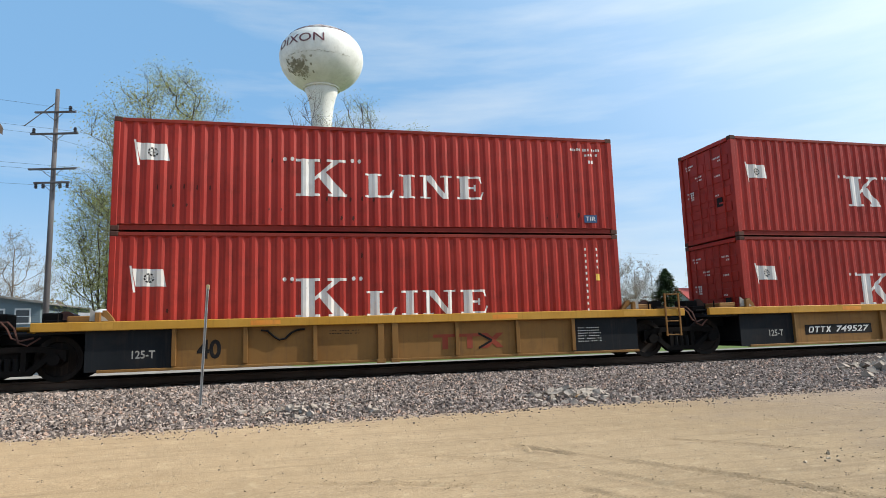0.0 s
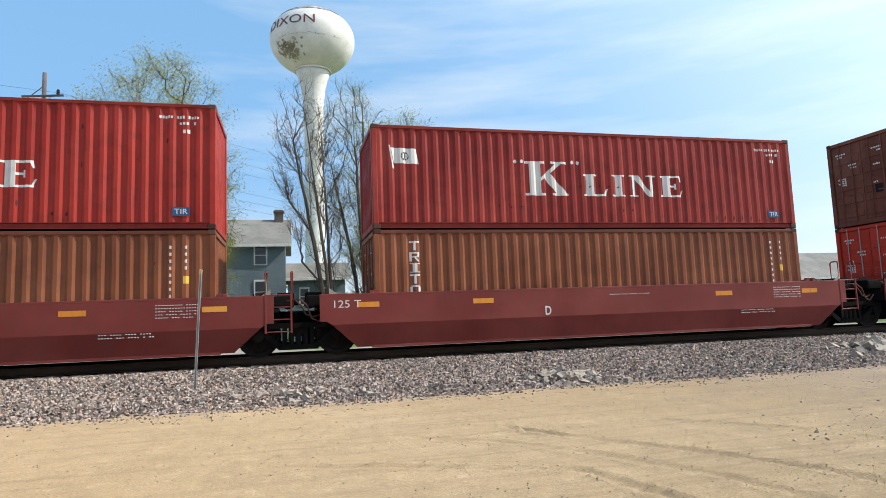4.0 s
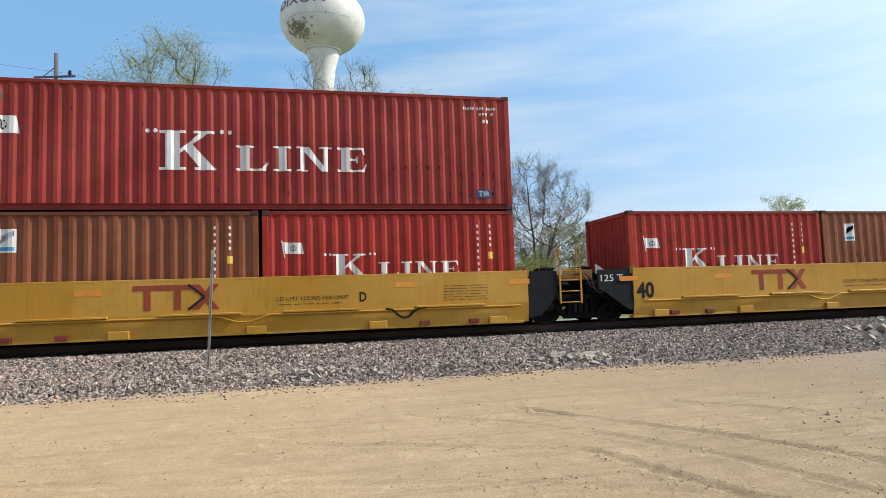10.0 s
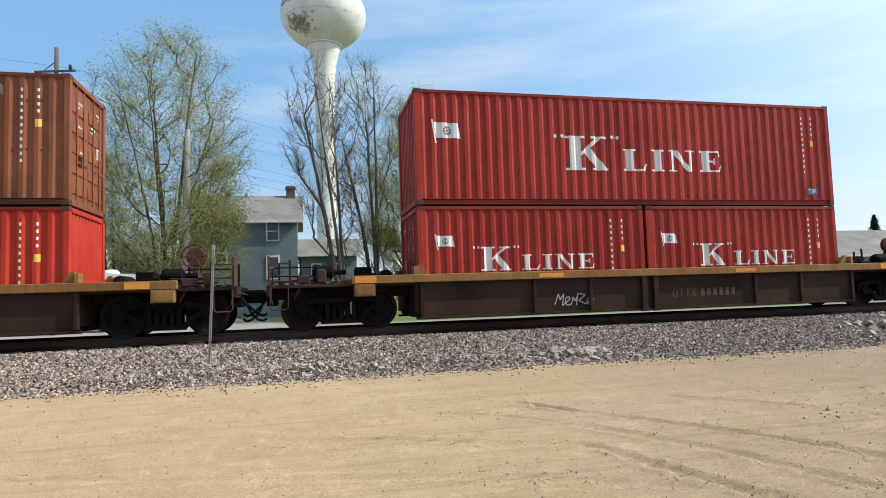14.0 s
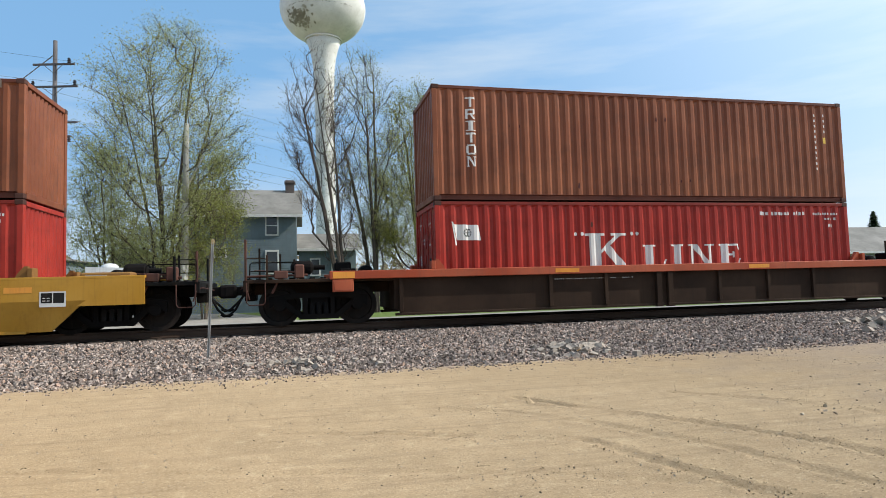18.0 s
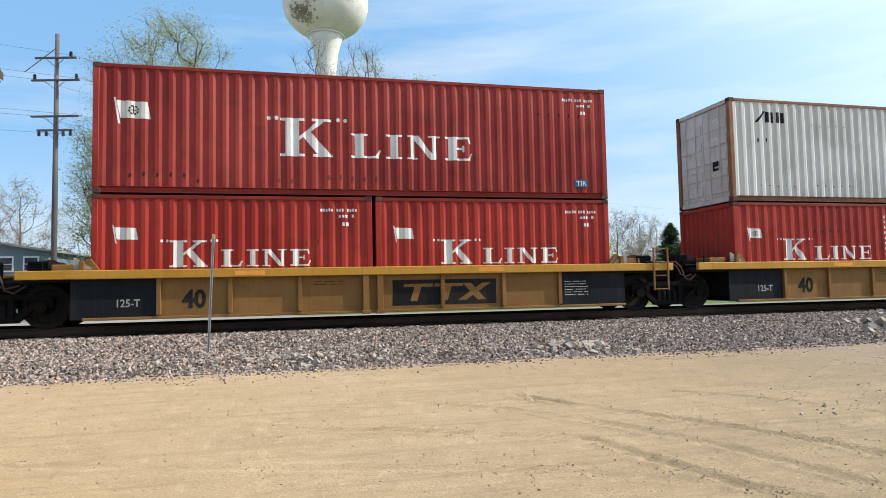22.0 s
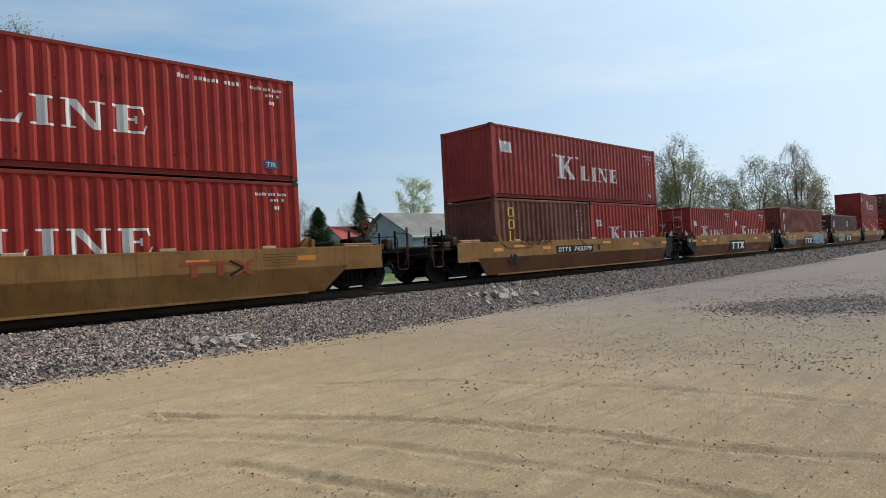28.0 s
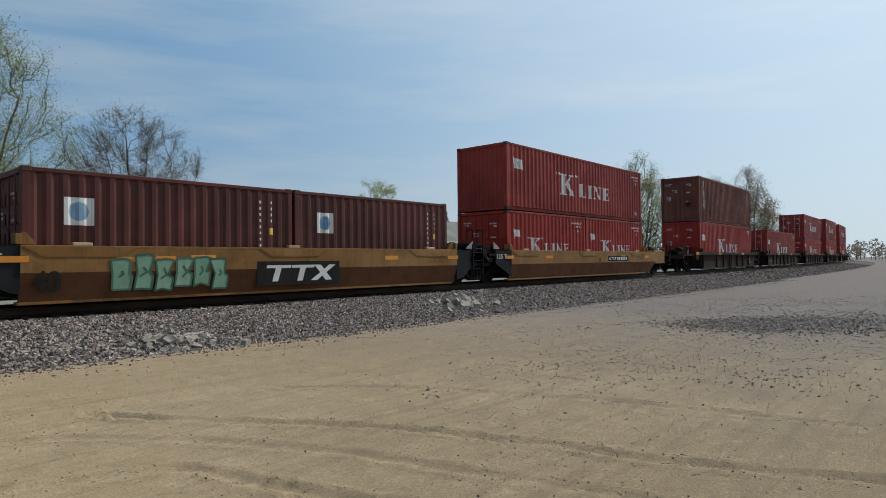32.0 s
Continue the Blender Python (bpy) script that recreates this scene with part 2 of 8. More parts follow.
GALV_DULL = painted("dull_zinc", (0.30, 0.29, 0.26), 0.6, fade=(0.38, 0.36, 0.32), dirt=(0.16, 0.10, 0.05), amount=0.5)
WHEEL_RED = painted("brake_wheel_red", (0.45, 0.05, 0.02), 0.5, amount=0.3)
# darker copies of the box paints for the rails: grime plus painted-in shade
RED_SHADE_GRIME = painted("rail_red_shade_grime", (0.19, 0.016, 0.010), 0.6, fade=(0.25, 0.03, 0.018), dirt=(0.05, 0.02, 0.013), amount=0.6, streak=0.4)
BROWN_SHADE_GRIME = painted("rail_brown_shade_grime", (0.11, 0.030, 0.017), 0.6, fade=(0.16, 0.05, 0.028), dirt=(0.04, 0.02, 0.013), amount=0.6, streak=0.4)


# ---- geometry helpers ----
class Geo:
    """Vertices and faces of one mesh in the making."""

    def __init__(self):
        self.v, self.f = [], []

    def add(self, v, f):
        k = len(self.v)
        self.v += v
        self.f += [tuple(i + k for i in q) for q in f]
        return self

    def box(self, x0, x1, y0, y1, z0, z1, c=0.0):
        if c <= 0:
            v = [(x, y, z) for x in (x0, x1) for y in (y0, y1) for z in (z0, z1)]
            return self.add(v, [(0, 1, 3, 2), (4, 6, 7, 5), (0, 4, 5, 1), (2, 3, 7, 6), (0, 2, 6, 4), (1, 5, 7, 3)])
        ids, v = {}, []
        for sx in (0, 1):
            for sy in (0, 1):
                for sz in (0, 1):
                    p = [(x0, x1)[sx], (y0, y1)[sy], (z0, z1)[sz]]
                    o = [c * (1 - 2 * s) for s in (sx, sy, sz)]
                    for a in range(3):
                        ids[sx, sy, sz, a] = len(v)
                        v.append(tuple(p[i] + (0 if i == a else o[i]) for i in range(3)))
        f = []
        for a in range(3):
            b, d = (a + 1) % 3, (a + 2) % 3
            for s in (0, 1):
                q = []
                for t, u in ((0, 0), (1, 0), (1, 1), (0, 1)):
                    k = [0, 0, 0]
                    k[a], k[b], k[d] = s, t, u
                    q.append(ids[(*k, a)])
                f.append(tuple(q))
                k0 = [0, 0, 0]
                for t in (0, 1):
                    e0, e1 = [0, 0, 0], [0, 0, 0]
                    e0[b], e0[d] = s, t
                    e1[b], e1[d], e1[a] = s, t, 1
                    f.append((ids[(*e0, b)], ids[(*e1, b)], ids[(*e1, d)], ids[(*e0, d)]))
        f += [tuple(ids[sx, sy, sz, a] for a in range(3)) for sx in (0, 1) for sy in (0, 1) for sz in (0, 1)]
        return self.add(v, f)

    def prism(self, pts, x0, x1, axis=0):
        """A polygon pts swept along an axis: 0 sweeps (y, z) along x; 1 sweeps (x, z) along y; 2 sweeps (x, y) along z."""
        def place(w, p):
            return ((w, *p), (p[0], w, p[1]), (*p, w))[axis]
        n = len(pts)
        v = [place(x0, p) for p in pts] + [place(x1, p) for p in pts]
        f = [tuple(range(n)), tuple(range(2 * n - 1, n - 1, -1))]
        return self.add(v, f + [(i, (i + 1) % n, n + (i + 1) % n, n + i) for i in range(n)])

    def tube(self, a, b, r0, r1=None, n=8, caps=True):
        a, b = Vector(a), Vector(b)
        r1 = r0 if r1 is None else r1
        d = (b - a).normalized()
        u = d.orthogonal().normalized()
        w = d.cross(u)
        v = [tuple(p + (u * math.cos(6.28319 * i / n) + w * math.sin(6.28319 * i / n)) * r) for p, r in ((a, r0), (b, r1)) for i in range(n)]
        f = [(i, (i + 1) % n, n + (i + 1) % n, n + i) for i in range(n)]
        if caps:
            f += [tuple(range(n - 1, -1, -1)), tuple(range(n, 2 * n))]
        return self.add(v, f)

    def lathe(self, prof, n=24, axis=2):
        """A profile of (radius, height) turned round an axis."""
        v, f = [], []
        for r, h in prof:
            for i in range(n):
                c, s = r * math.cos(6.28319 * i / n), r * math.sin(6.28319 * i / n)
                v.append(((h, c, s), (s, h, c), (c, s, h))[axis])
        for k in range(len(prof) - 1):
            f += [(k * n + i, k * n + (i + 1) % n, (k + 1) * n + (i + 1) % n, (k + 1) * n + i) for i in range(n)]
        f += [tuple(range(n - 1, -1, -1)), tuple((len(prof) - 1) * n + i for i in range(n))]
        return self.add(v, f)

    def pipe(self, pts, r, n=5):
        """One tube through all points."""
        k, m = len(self.v), len(pts)
        for i, p in enumerate(pts):
            d = (Vector(pts[min(i + 1, m - 1)]) - Vector(pts[max(i - 1, 0)])).normalized()
            u = d.cross(Vector((0.0, 0.0, 1.0))).normalized()
            w = u.cross(d)
            self.v += [tuple(Vector(p) + (u * math.cos(6.28319 * j / n) + w * math.sin(6.28319 * j / n)) * r) for j in range(n)]
        self.f += [(k + i * n + j, k + i * n + (j + 1) % n, k + (i + 1) * n + (j + 1) % n, k + (i + 1) * n + j) for i in range(m - 1) for j in range(n)]
        return self

    def poly(self, pts):
        return self.add(list(pts), [tuple(range(len(pts)))])

    def mesh(self, name, mat, smooth=False, fix=True):
        me = bpy.data.meshes.new(name)
        me.from_pydata(self.v, [], self.f)
        if fix:
            bm = bmesh.new()
            bm.from_mesh(me)
            bmesh.ops.recalc_face_normals(bm, faces=bm.faces)
            bm.to_mesh(me)
            bm.free()
        if smooth:
            me.shade_smooth()
        if mat:
            me.materials.append(mat)
        return me


CACHE = {}


def part(name, geo, mat, parent=None, label="", key=None, at=None, smooth=False, kind="", fix=True):
    """Links a Geo (or a function that makes one) as one mesh object under a thing or a part. key: share the mesh under this name."""
    if key is not None:
        key = (key, mat.name)
    me = CACHE.get(key) if key else None
    if me is None:
        me = (geo() if callable(geo) else geo).mesh(name, mat, smooth, fix)
        if key:
            CACHE[key] = me
    ob = new(name, me)
    if parent:
        ob.parent = parent
    if at is not None:
        ob.matrix_basis = at if isinstance(at, Matrix) else Matrix.Translation(at)
    return tagged(ob, label, kind=kind)


def thing(name, label, category, m=None, group="", kind=""):
    ob = new(name)
    ob.empty_display_size = 0.1
    if m is not None:
        ob.matrix_basis = m
    return tagged(ob, label, category, group, kind)


TEXTS = {}


def make_text(s, mat, key, shear=0.0):
    cu = bpy.data.curves.new("t", "FONT")
    cu.body, cu.size, cu.shear, cu.extrude, cu.resolution_u = s, 1.0, shear, 0.0, 3
    cu.offset = 0.034 if s == "40" else 0.018 if s in ("40", "125-T", "A", "B", "C", "D", "E") or s.isdigit() else 0.0
    ob = new("t", cu)
    me = bpy.data.meshes.new_from_object(ob.evaluated_get(bpy.context.evaluated_depsgraph_get()))
    bpy.data.objects.remove(ob)
    bpy.data.curves.remove(cu)
    xs = [v.co.x for v in me.vertices]
    ys = [v.co.y for v in me.vertices]
    x0, y0, w, h = min(xs), min(ys), max(xs) - min(xs), max(ys) - min(ys)
    for v in me.vertices:
        v.co = ((v.co.x - x0) / w, (v.co.y - y0) / h, 0)
    me.materials.clear()
    me.materials.append(mat)
    TEXTS[key] = me


make_text("125-T", GALV_DULL, "125-Td")
for word in ("40", "125-T", "125 T", "A", "B", "C", "D", "E"):
    make_text(word, WHITE, word + "w")
    make_text(word, BLACK_MARK, word + "k")
make_text("LD LMT 122,900 PER UNIT", BLACK_MARK, "limit")
make_text("S-2054-11 REEFER CLEARANCE", BLACK_MARK, "clearance")
for word in ("749527", "759555", "885187", "455767", "749371", "457755", "59070", "743379"):
    make_text(word, WHITE, word, 0.2 if word[0] == "7" else 0.0)
make_text("GWG52H", BLACK_MARK, "gwg")
make_text("L 261-6", BLACK_MARK, "shop")
make_text("TIR", WHITE, "tir")
make_text("DODGE KING/QUEEN", BLACK_MARK, "graf1")
make_text("RULE", BLACK_MARK, "graf2", 0.3)
make_text("EMHS", WHITE, "graf3", 0.3)


def text(name, key, parent, x, y, z, w, h):
    """Writing on a face that looks towards -y; lower left corner at x, z."""
    ob = new(name, TEXTS[key])
    ob.parent = parent
    ob.matrix_basis = Matrix.Translation((x, y, z)) @ pose(0, 0, 0, 90) @ Matrix.Diagonal((w, h, 1, 1))
    return tagged(ob, kind="stuff") if w / h > 2.4 else ob


# ---- the line: a wide curve that bends away; s runs along it to the right ----
NEAR, BEND, RAIL = 15.943, 0.000835, 0.64


def track(s, lat=0.0, z=0.0):
    a = BEND * s
    r = 1 / BEND - lat
    return pose(r * math.sin(a), NEAR + 1 / BEND - r * math.cos(a), z, 0, 0, math.degrees(a))


def run(t):
    """Metres the train has gone at t seconds."""
    return 15.413 * t - 0.38749 * t * t / 30 + 0.15792 * t ** 3 / 900


# ---- containers ----
STD, HIGH, WIDE = 2.591, 2.896, 2.438
PITCH, DEPTH = 0.278, 0.038
SCUFF = painted("dark_scuff", (0.06, 0.014, 0.01), 0.75, fade=(0.10, 0.022, 0.014), amount=0.5)
GREY_RUST = painted("rusty_grey_frame", (0.17, 0.075, 0.035), 0.75, fade=(0.26, 0.12, 0.06), dirt=(0.30, 0.27, 0.22), amount=0.4, streak=0.4)
SOOT = painted("soot", (0.05, 0.018, 0.014), 0.85, fade=(0.13, 0.02, 0.013), amount=0.6)
MOVING = []  # (thing, its place on the line at the start, height)


def corrugation(x0, x1):
    """Corners (x, inset) of the folded side sheet."""
    n = int((x1 - x0) / PITCH)
    step, out = (x1 - x0) / n, []
    for i in range(n):
        a = x0 + i * step
        out += [(a, 0.0), (a + step * 0.28, 0.0), (a + step * 0.50, DEPTH), (a + step * 0.78, DEPTH)]
    return out + [(x1, 0.0)]


def folded(x0, x1, z0, z1, y, sign):
    def build():
        g, p = Geo(), corrugation(x0, x1)
        k = len(p)
        # the folds run out to the flat plane at the head
        rows = ((z0, 1.0), (z1 - 0.055, 1.0), (z1, 0.0))
        g.v = [(x, y - sign * d * u, z) for z, u in rows for x, d in p]
        for r in range(2):
            a = r * k
            g.f += [(a + i, a + i + 1, a + k + i + 1, a + k + i) if sign < 0 else (a + i + 1, a + i, a + k + i, a + k + i + 1) for i in range(k - 1)]
        return g
    return build


def clip_x(pts, lo, hi):
    """A convex polygon of (x, z) cut to lo <= x <= hi."""
    for bound, keep in ((lo, 1), (hi, -1)):
        out = []
        for i, p in enumerate(pts):
            q = pts[i - 1]
            a, b = (q[0] - bound) * keep, (p[0] - bound) * keep
            if (a < 0) != (b < 0):
                t = a / (a - b)
                out.append((bound, q[1] + (p[1] - q[1]) * t))
            if b >= 0:
                out.append(p)
        pts = out
        if len(pts) < 3:
            return []
    return pts


def paint_on(polys, x0, x1, y):
    """Paint that follows the folds of a side sheet: polys of (x, z)."""
    def build():
        g, p = Geo(), corrugation(x0, x1)
        for (a, da), (b, db) in zip(p, p[1:]):
            for k, poly in enumerate(polys):
                if max(q[0] for q in poly) <= a or min(q[0] for q in poly) >= b:
                    continue
                c = clip_x(poly, a, b)
                if c:
                    g.poly([(x, y + da + (db - da) * (x - a) / (b - a) - 0.004 - 0.0005 * (k % 9), z) for x, z in c])
        return g
    return build


def rect(x0, z0, x1, z1):
    return [(x0, z0), (x1, z0), (x1, z1), (x0, z1)]


# bar shapes of the carriers' marks, each in a box 1 wide and 1 high
S = 0.13
STEM = [rect(0.10, 0, 0.36, 1), rect(0, 0, 0.46, 0.07), rect(0, 0.93, 0.46, 1)]
MARK_SHAPES = {
    "a": STEM + [[(0.36, 0.42), (0.36, 0.52), (0.72, 0.95), (0.86, 0.95)], [(0.42, 0.55), (0.56, 0.68), (0.98, 0.04), (0.72, 0.04)], rect(0.60, 0.93, 0.98, 1), rect(0.62, 0, 1.0, 0.07)],
    "b": [rect(0.12, 0, 0.42, 1), rect(0, 0.92, 0.56, 1), rect(0, 0, 0.92, 0.09), [(0.80, 0.09), (0.92, 0.09), (1.0, 0.34), (0.93, 0.34)]],
    "c": [rect(0.28, 0, 0.74, 1), rect(0, 0, 1, 0.08), rect(0, 0.92, 1, 1)],
    "d": [rect(0.10, 0, 0.22, 1), rect(0.76, 0, 0.88, 1), [(0.10, 1.0), (0.34, 1.0), (0.88, 0.0), (0.70, 0.0)], rect(0, 0, 0.32, 0.07), rect(0.64, 0.93, 1.0, 1), rect(0, 0.93, 0.2, 1)],
    "e": [rect(0.12, 0, 0.42, 1), rect(0, 0, 0.9, 0.09), rect(0, 0.91, 0.88, 1), rect(0.42, 0.46, 0.66, 0.55), [(0.84, 0.09), (0.9, 0.09), (0.98, 0.32), (0.92, 0.32)], [(0.80, 0.91), (0.88, 0.91), (0.92, 0.72), (0.86, 0.72)], rect(0.62, 0.36, 0.68, 0.64)],
    "t": [rect(0.38, 0, 0.62, 1), rect(0, 0.82, 1, 1)],
    "x": [[(0, 1), (0.3, 1), (1, 0), (0.7, 0)], [(0.7, 1), (1, 1), (0.3, 0), (0, 0)]],
    "g": [rect(0, 0.15, 0.26, 0.85), rect(0.14, 0, 0.90, 0.17), rect(0.14, 0.83, 0.90, 1), rect(0.74, 0.68, 0.95, 0.90), rect(0.74, 0.10, 0.95, 0.32)],
    "p": [rect(0.08, 0, 0.34, 1), rect(0.3, 0.84, 0.86, 1), rect(0.70, 0.50, 0.95, 0.92), rect(0.3, 0.42, 0.86, 0.56)],
    "r": [[(0, 0), (0.24, 0), (0.58, 1), (0.40, 1)], [(0.74, 0), (1, 0), (0.62, 1), (0.42, 1)], rect(0.26, 0.26, 0.76, 0.40)],
    "o": [rect(0, 0.15, 0.24, 0.85), rect(0.76, 0.15, 1, 0.85), rect(0.12, 0, 0.88, 0.16), rect(0.12, 0.84, 0.88, 1)],
    "u": [rect(0, 0.0, 0.24, 1), rect(0.0, 0.84, 0.9, 1), rect(0.74, 0.5, 0.95, 0.95), rect(0.2, 0.42, 0.85, 0.56), [(0.4, 0.45), (0.62, 0.45), (1, 0), (0.76, 0)]],
}


def shaped(code, x, z, w, h, slant=0.0):
    return [[(x + (p + slant * q) * w, z + q * h) for p, q in poly] for poly in MARK_SHAPES[code]]


def shift(polys, dx, dz):
    return [[(x + dx, z + dz) for x, z in p] for p in polys]


def dashes(x0, x1, z, h, n, seed=0):
    """A line of writing too small to read, as bars."""
    rnd, out, w = random.Random(seed), [], (x1 - x0) / n
    for i in range(n):
        if rnd.random() < 0.86:
            out.append(rect(x0 + i * w, z, x0 + (i + 0.68) * w, z + h * rnd.uniform(0.75, 1)))
    return out


def carrier_word(x, z, k):
    """The carrier's mark: one tall figure between small ticks, and four lower ones. x, z: lower left; k: size."""
    def dot(cx):
        return [(x + (cx + 0.045 * math.cos(a)) * k, z + (0.885 + 0.052 * math.sin(a)) * k) for a in [i * 0.7854 for i in range(8)]]
    p = shaped("a", x, z, 1.20 * k, 0.90 * k) + [dot(a) for a in (-0.25, 1.33, -0.08, 1.50)]
    for code, a, w in (("b", 1.63, 0.72), ("c", 2.46, 0.40), ("d", 2.98, 0.82), ("e", 3.92, 0.72)):
        p += shaped(code, x + a * k, z, w * k, 0.585 * k)
    return p


def flag(x, z, k):
    return [[(x + 0.13 * k, z + 0.03 * k), (x + 0.75 * k, z + 0.02 * k), (x + 0.68 * k, z + 0.40 * k), (x + 0.05 * k, z + 0.42 * k)], [(x + 0.09 * k, z - 0.10 * k), (x + 0.13 * k, z - 0.10 * k), (x + 0.04 * k, z + 0.48 * k), (x, z + 0.48 * k)]]


def flag_disc(x, z, k):
    """A small open wheel: rim pieces and a cross."""
    out = []
    for i in range(8):
        a, b = i * 0.7854, i * 0.7854 + 0.55
        out.append([(x + (0.40 + r * math.cos(t)) * k, z + (0.21 + r * math.sin(t)) * k) for r, t in ((0.075, a), (0.11, a), (0.11, b), (0.075, b))])
    return out + [rect(x + 0.39 * k, z + 0.13 * k, x + 0.41 * k, z + 0.29 * k), rect(x + 0.34 * k, z + 0.20 * k, x + 0.46 * k, z + 0.22 * k)]


def tall_word(codes, x, z_top, w, h):
    out = []
    for i, c in enumerate(codes):
        out += shaped(c, x, z_top - (i + 1) * h, w, h * 0.84)
    return out


def marks_of(style, length, high):
    """Lists of (part name, material, polygons) on the near side, x from the left end, z from the bottom."""
    out, H = [], high
    idn = [("serial_marking", WHITE, dashes(length - 1.20, length - 0.28, H - 0.36, 0.075, 15, 3) + dashes(length - 0.78, length - 0.40, H - 0.50, 0.075, 5, 4) + dashes(length - 0.70, length - 0.52, H - 0.70, 0.09, 2, 5))]
    idv = [("serial_marking", WHITE, [rect(length - 0.965, H - 0.425 - 0.155 * i, length - 0.92, H - 0.355 - 0.155 * i) for i in range(11)] + [rect(length - 0.645, H - 0.425 - 0.155 * i, length - 0.60, H - 0.355 - 0.155 * i) for i in range(4)]),
           ("size_label", GOLD_MARK, [rect(length - 0.68, H - 1.20, length - 0.56, H - 1.03)])]
    if style in ("k", "kw", "kv", "k0", "ks"):
        drop = 0.25 if high == HIGH else 0.0  # marks stand lower on the taller boxes
        if style != "k0":
            out += [("flag_mark", WHITE, flag(0.42, H - 1.0 - drop, 1)), ("flag_emblem", BLACK_MARK, flag_disc(0.42, H - 1.0 - drop, 1))]
        out += [("brand_mark", WHITE, carrier_word(3.95, H - 1.73 - drop, 1.0))]
        out += idv if style in ("kv", "k0") else idn
        if style == "ks":
            out += [("soot_stain", SOOT, [rect(a, b, c, d) for a, b, c, d in ((2.30, 0.22, 2.42, 0.85), (2.46, 0.20, 2.86, 0.44), (2.52, 0.44, 2.62, 0.66), (3.35, 0.40, 3.62, 0.72), (3.66, 0.36, 3.95, 0.50), (5.1, 0.2, 5.25, 0.4))])]
        if style == "kw":
            out += [("web_address", WHITE, dashes(length - 2.95, length - 1.45, H - 0.36, 0.10, 15, 8))]
    elif style == "k20":
        out += [("flag_mark", WHITE, flag(0.42, H - 1.02, 0.68)), ("flag_emblem", BLACK_MARK, flag_disc(0.42, H - 1.02, 0.68)), ("brand_mark", WHITE, carrier_word(1.58, H - 1.62, 0.66))] + idv
    elif style == "k20d":
        out += [("brand_mark", WHITE, carrier_word(1.58, H - 1.62, 0.66)), ("diamond_mark", WHITE, [[(3.28, H - 0.92), (3.42, H - 0.72), (3.28, H - 0.52), (3.14, H - 0.72)]])] + idv
    elif style == "k20n":
        out += [("flag_mark", WHITE, flag(0.42, H - 1.02, 0.68)), ("brand_mark", WHITE, carrier_word(1.58, H - 1.62, 0.66))] + idn
    elif style in ("tris", "trib"):
        out += [("brand_mark", WHITE, tall_word("tuctod", 0.86, H - 0.25, 0.25, 0.30 * H / 2.9)), ("seam_stain", BLACK_MARK, [rect(6.28, 0.16, 6.40, H - 0.12), rect(6.22, H - 0.8, 6.30, H - 0.15)] if style == "tris" else [rect(5.50, H - 1.40, 5.66, H - 0.15), rect(5.42, H - 0.7, 5.5, H - 0.3)])] + idv
    elif style == "tri":
        out += [("brand_mark", WHITE, tall_word("tuctod", 0.86, H - 0.25, 0.25, 0.30 * H / 2.9))] + idv
    elif style == "tex":
        out += [("brand_mark", WHITE, tall_word("tex", 0.80, H - 0.30, 0.30, 0.38))] + idv
    elif style == "plain":
        out += idv
    elif style == "square":
        out += [("brand_mark", WHITE, [rect(0.75, H - 0.88, 1.15, H - 0.38)]), ("brand_mark", BLUE_MARK, [[(0.79, H - 0.72), (0.90, H - 0.50), (1.11, H - 0.42), (1.11, H - 0.52)], rect(0.79, H - 0.84, 1.11, H - 0.76)])] + idv
    elif style == "label":
        out += [("brand_mark", WHITE, [rect(0.72, H - 1.12, 1.28, H - 0.56)]), ("brand_mark", BLUE_MARK, [[(1.0 + 0.20 * math.cos(a), H - 0.84 + 0.20 * math.sin(a)) for a in [i * 0.7854 for i in range(8)]]])] + idv
    elif style == "disc":
        out += [("brand_mark", BLUE_MARK, [[(0.95 + 0.19 * math.cos(a), H - 0.62 + 0.19 * math.sin(a)) for a in [i * 0.7854 for i in range(8)]]])] + idv
    elif style == "gold":
        out += [("brand_mark", GOLD_MARK, tall_word("oobo", 0.72, H - 0.25, 0.34, 0.42))] + idv
    elif style == "slant":
        out += [("brand_mark", WHITE, [[(0.70, H - 0.95), (0.92, H - 0.95), (1.10, H - 0.40), (0.88, H - 0.40)], [(0.70, H - 1.75), (0.92, H - 1.75), (1.10, H - 1.22), (0.88, H - 1.22)], [(0.95, H - 1.40), (1.15, H - 1.40), (1.15, H - 1.25), (0.95, H - 1.25)]])] + idv
    elif style == "grey":
        out += [("brand_mark", BLUE_BLACK, [[(0.85, H - 0.66), (0.93, H - 0.66), (1.22, H - 0.34), (1.14, H - 0.34)]] + [rect(1.2 + 0.17 * i, H - 0.66, 1.3 + 0.17 * i, H - 0.36) for i in range(4)]), ("label_plate", GOLD_MARK, [rect(length - 0.62, H - 1.62, length - 0.38, H - 1.36)])] + idn
    elif style == "capital":
        x, p = 2.35, []
        for i, code in enumerate("grpctrb"):
            p += shaped(code, x + i * 0.245, H - 0.80, 0.12 if code == "c" else 0.20, 0.34 if i == 0 else 0.29)
        out += [("brand_mark", WHITE, p), ("brand_mark", RUST_RED_MARK, [rect(x, H - 0.90, x + 1.7, H - 0.86)])] + idv
    return out


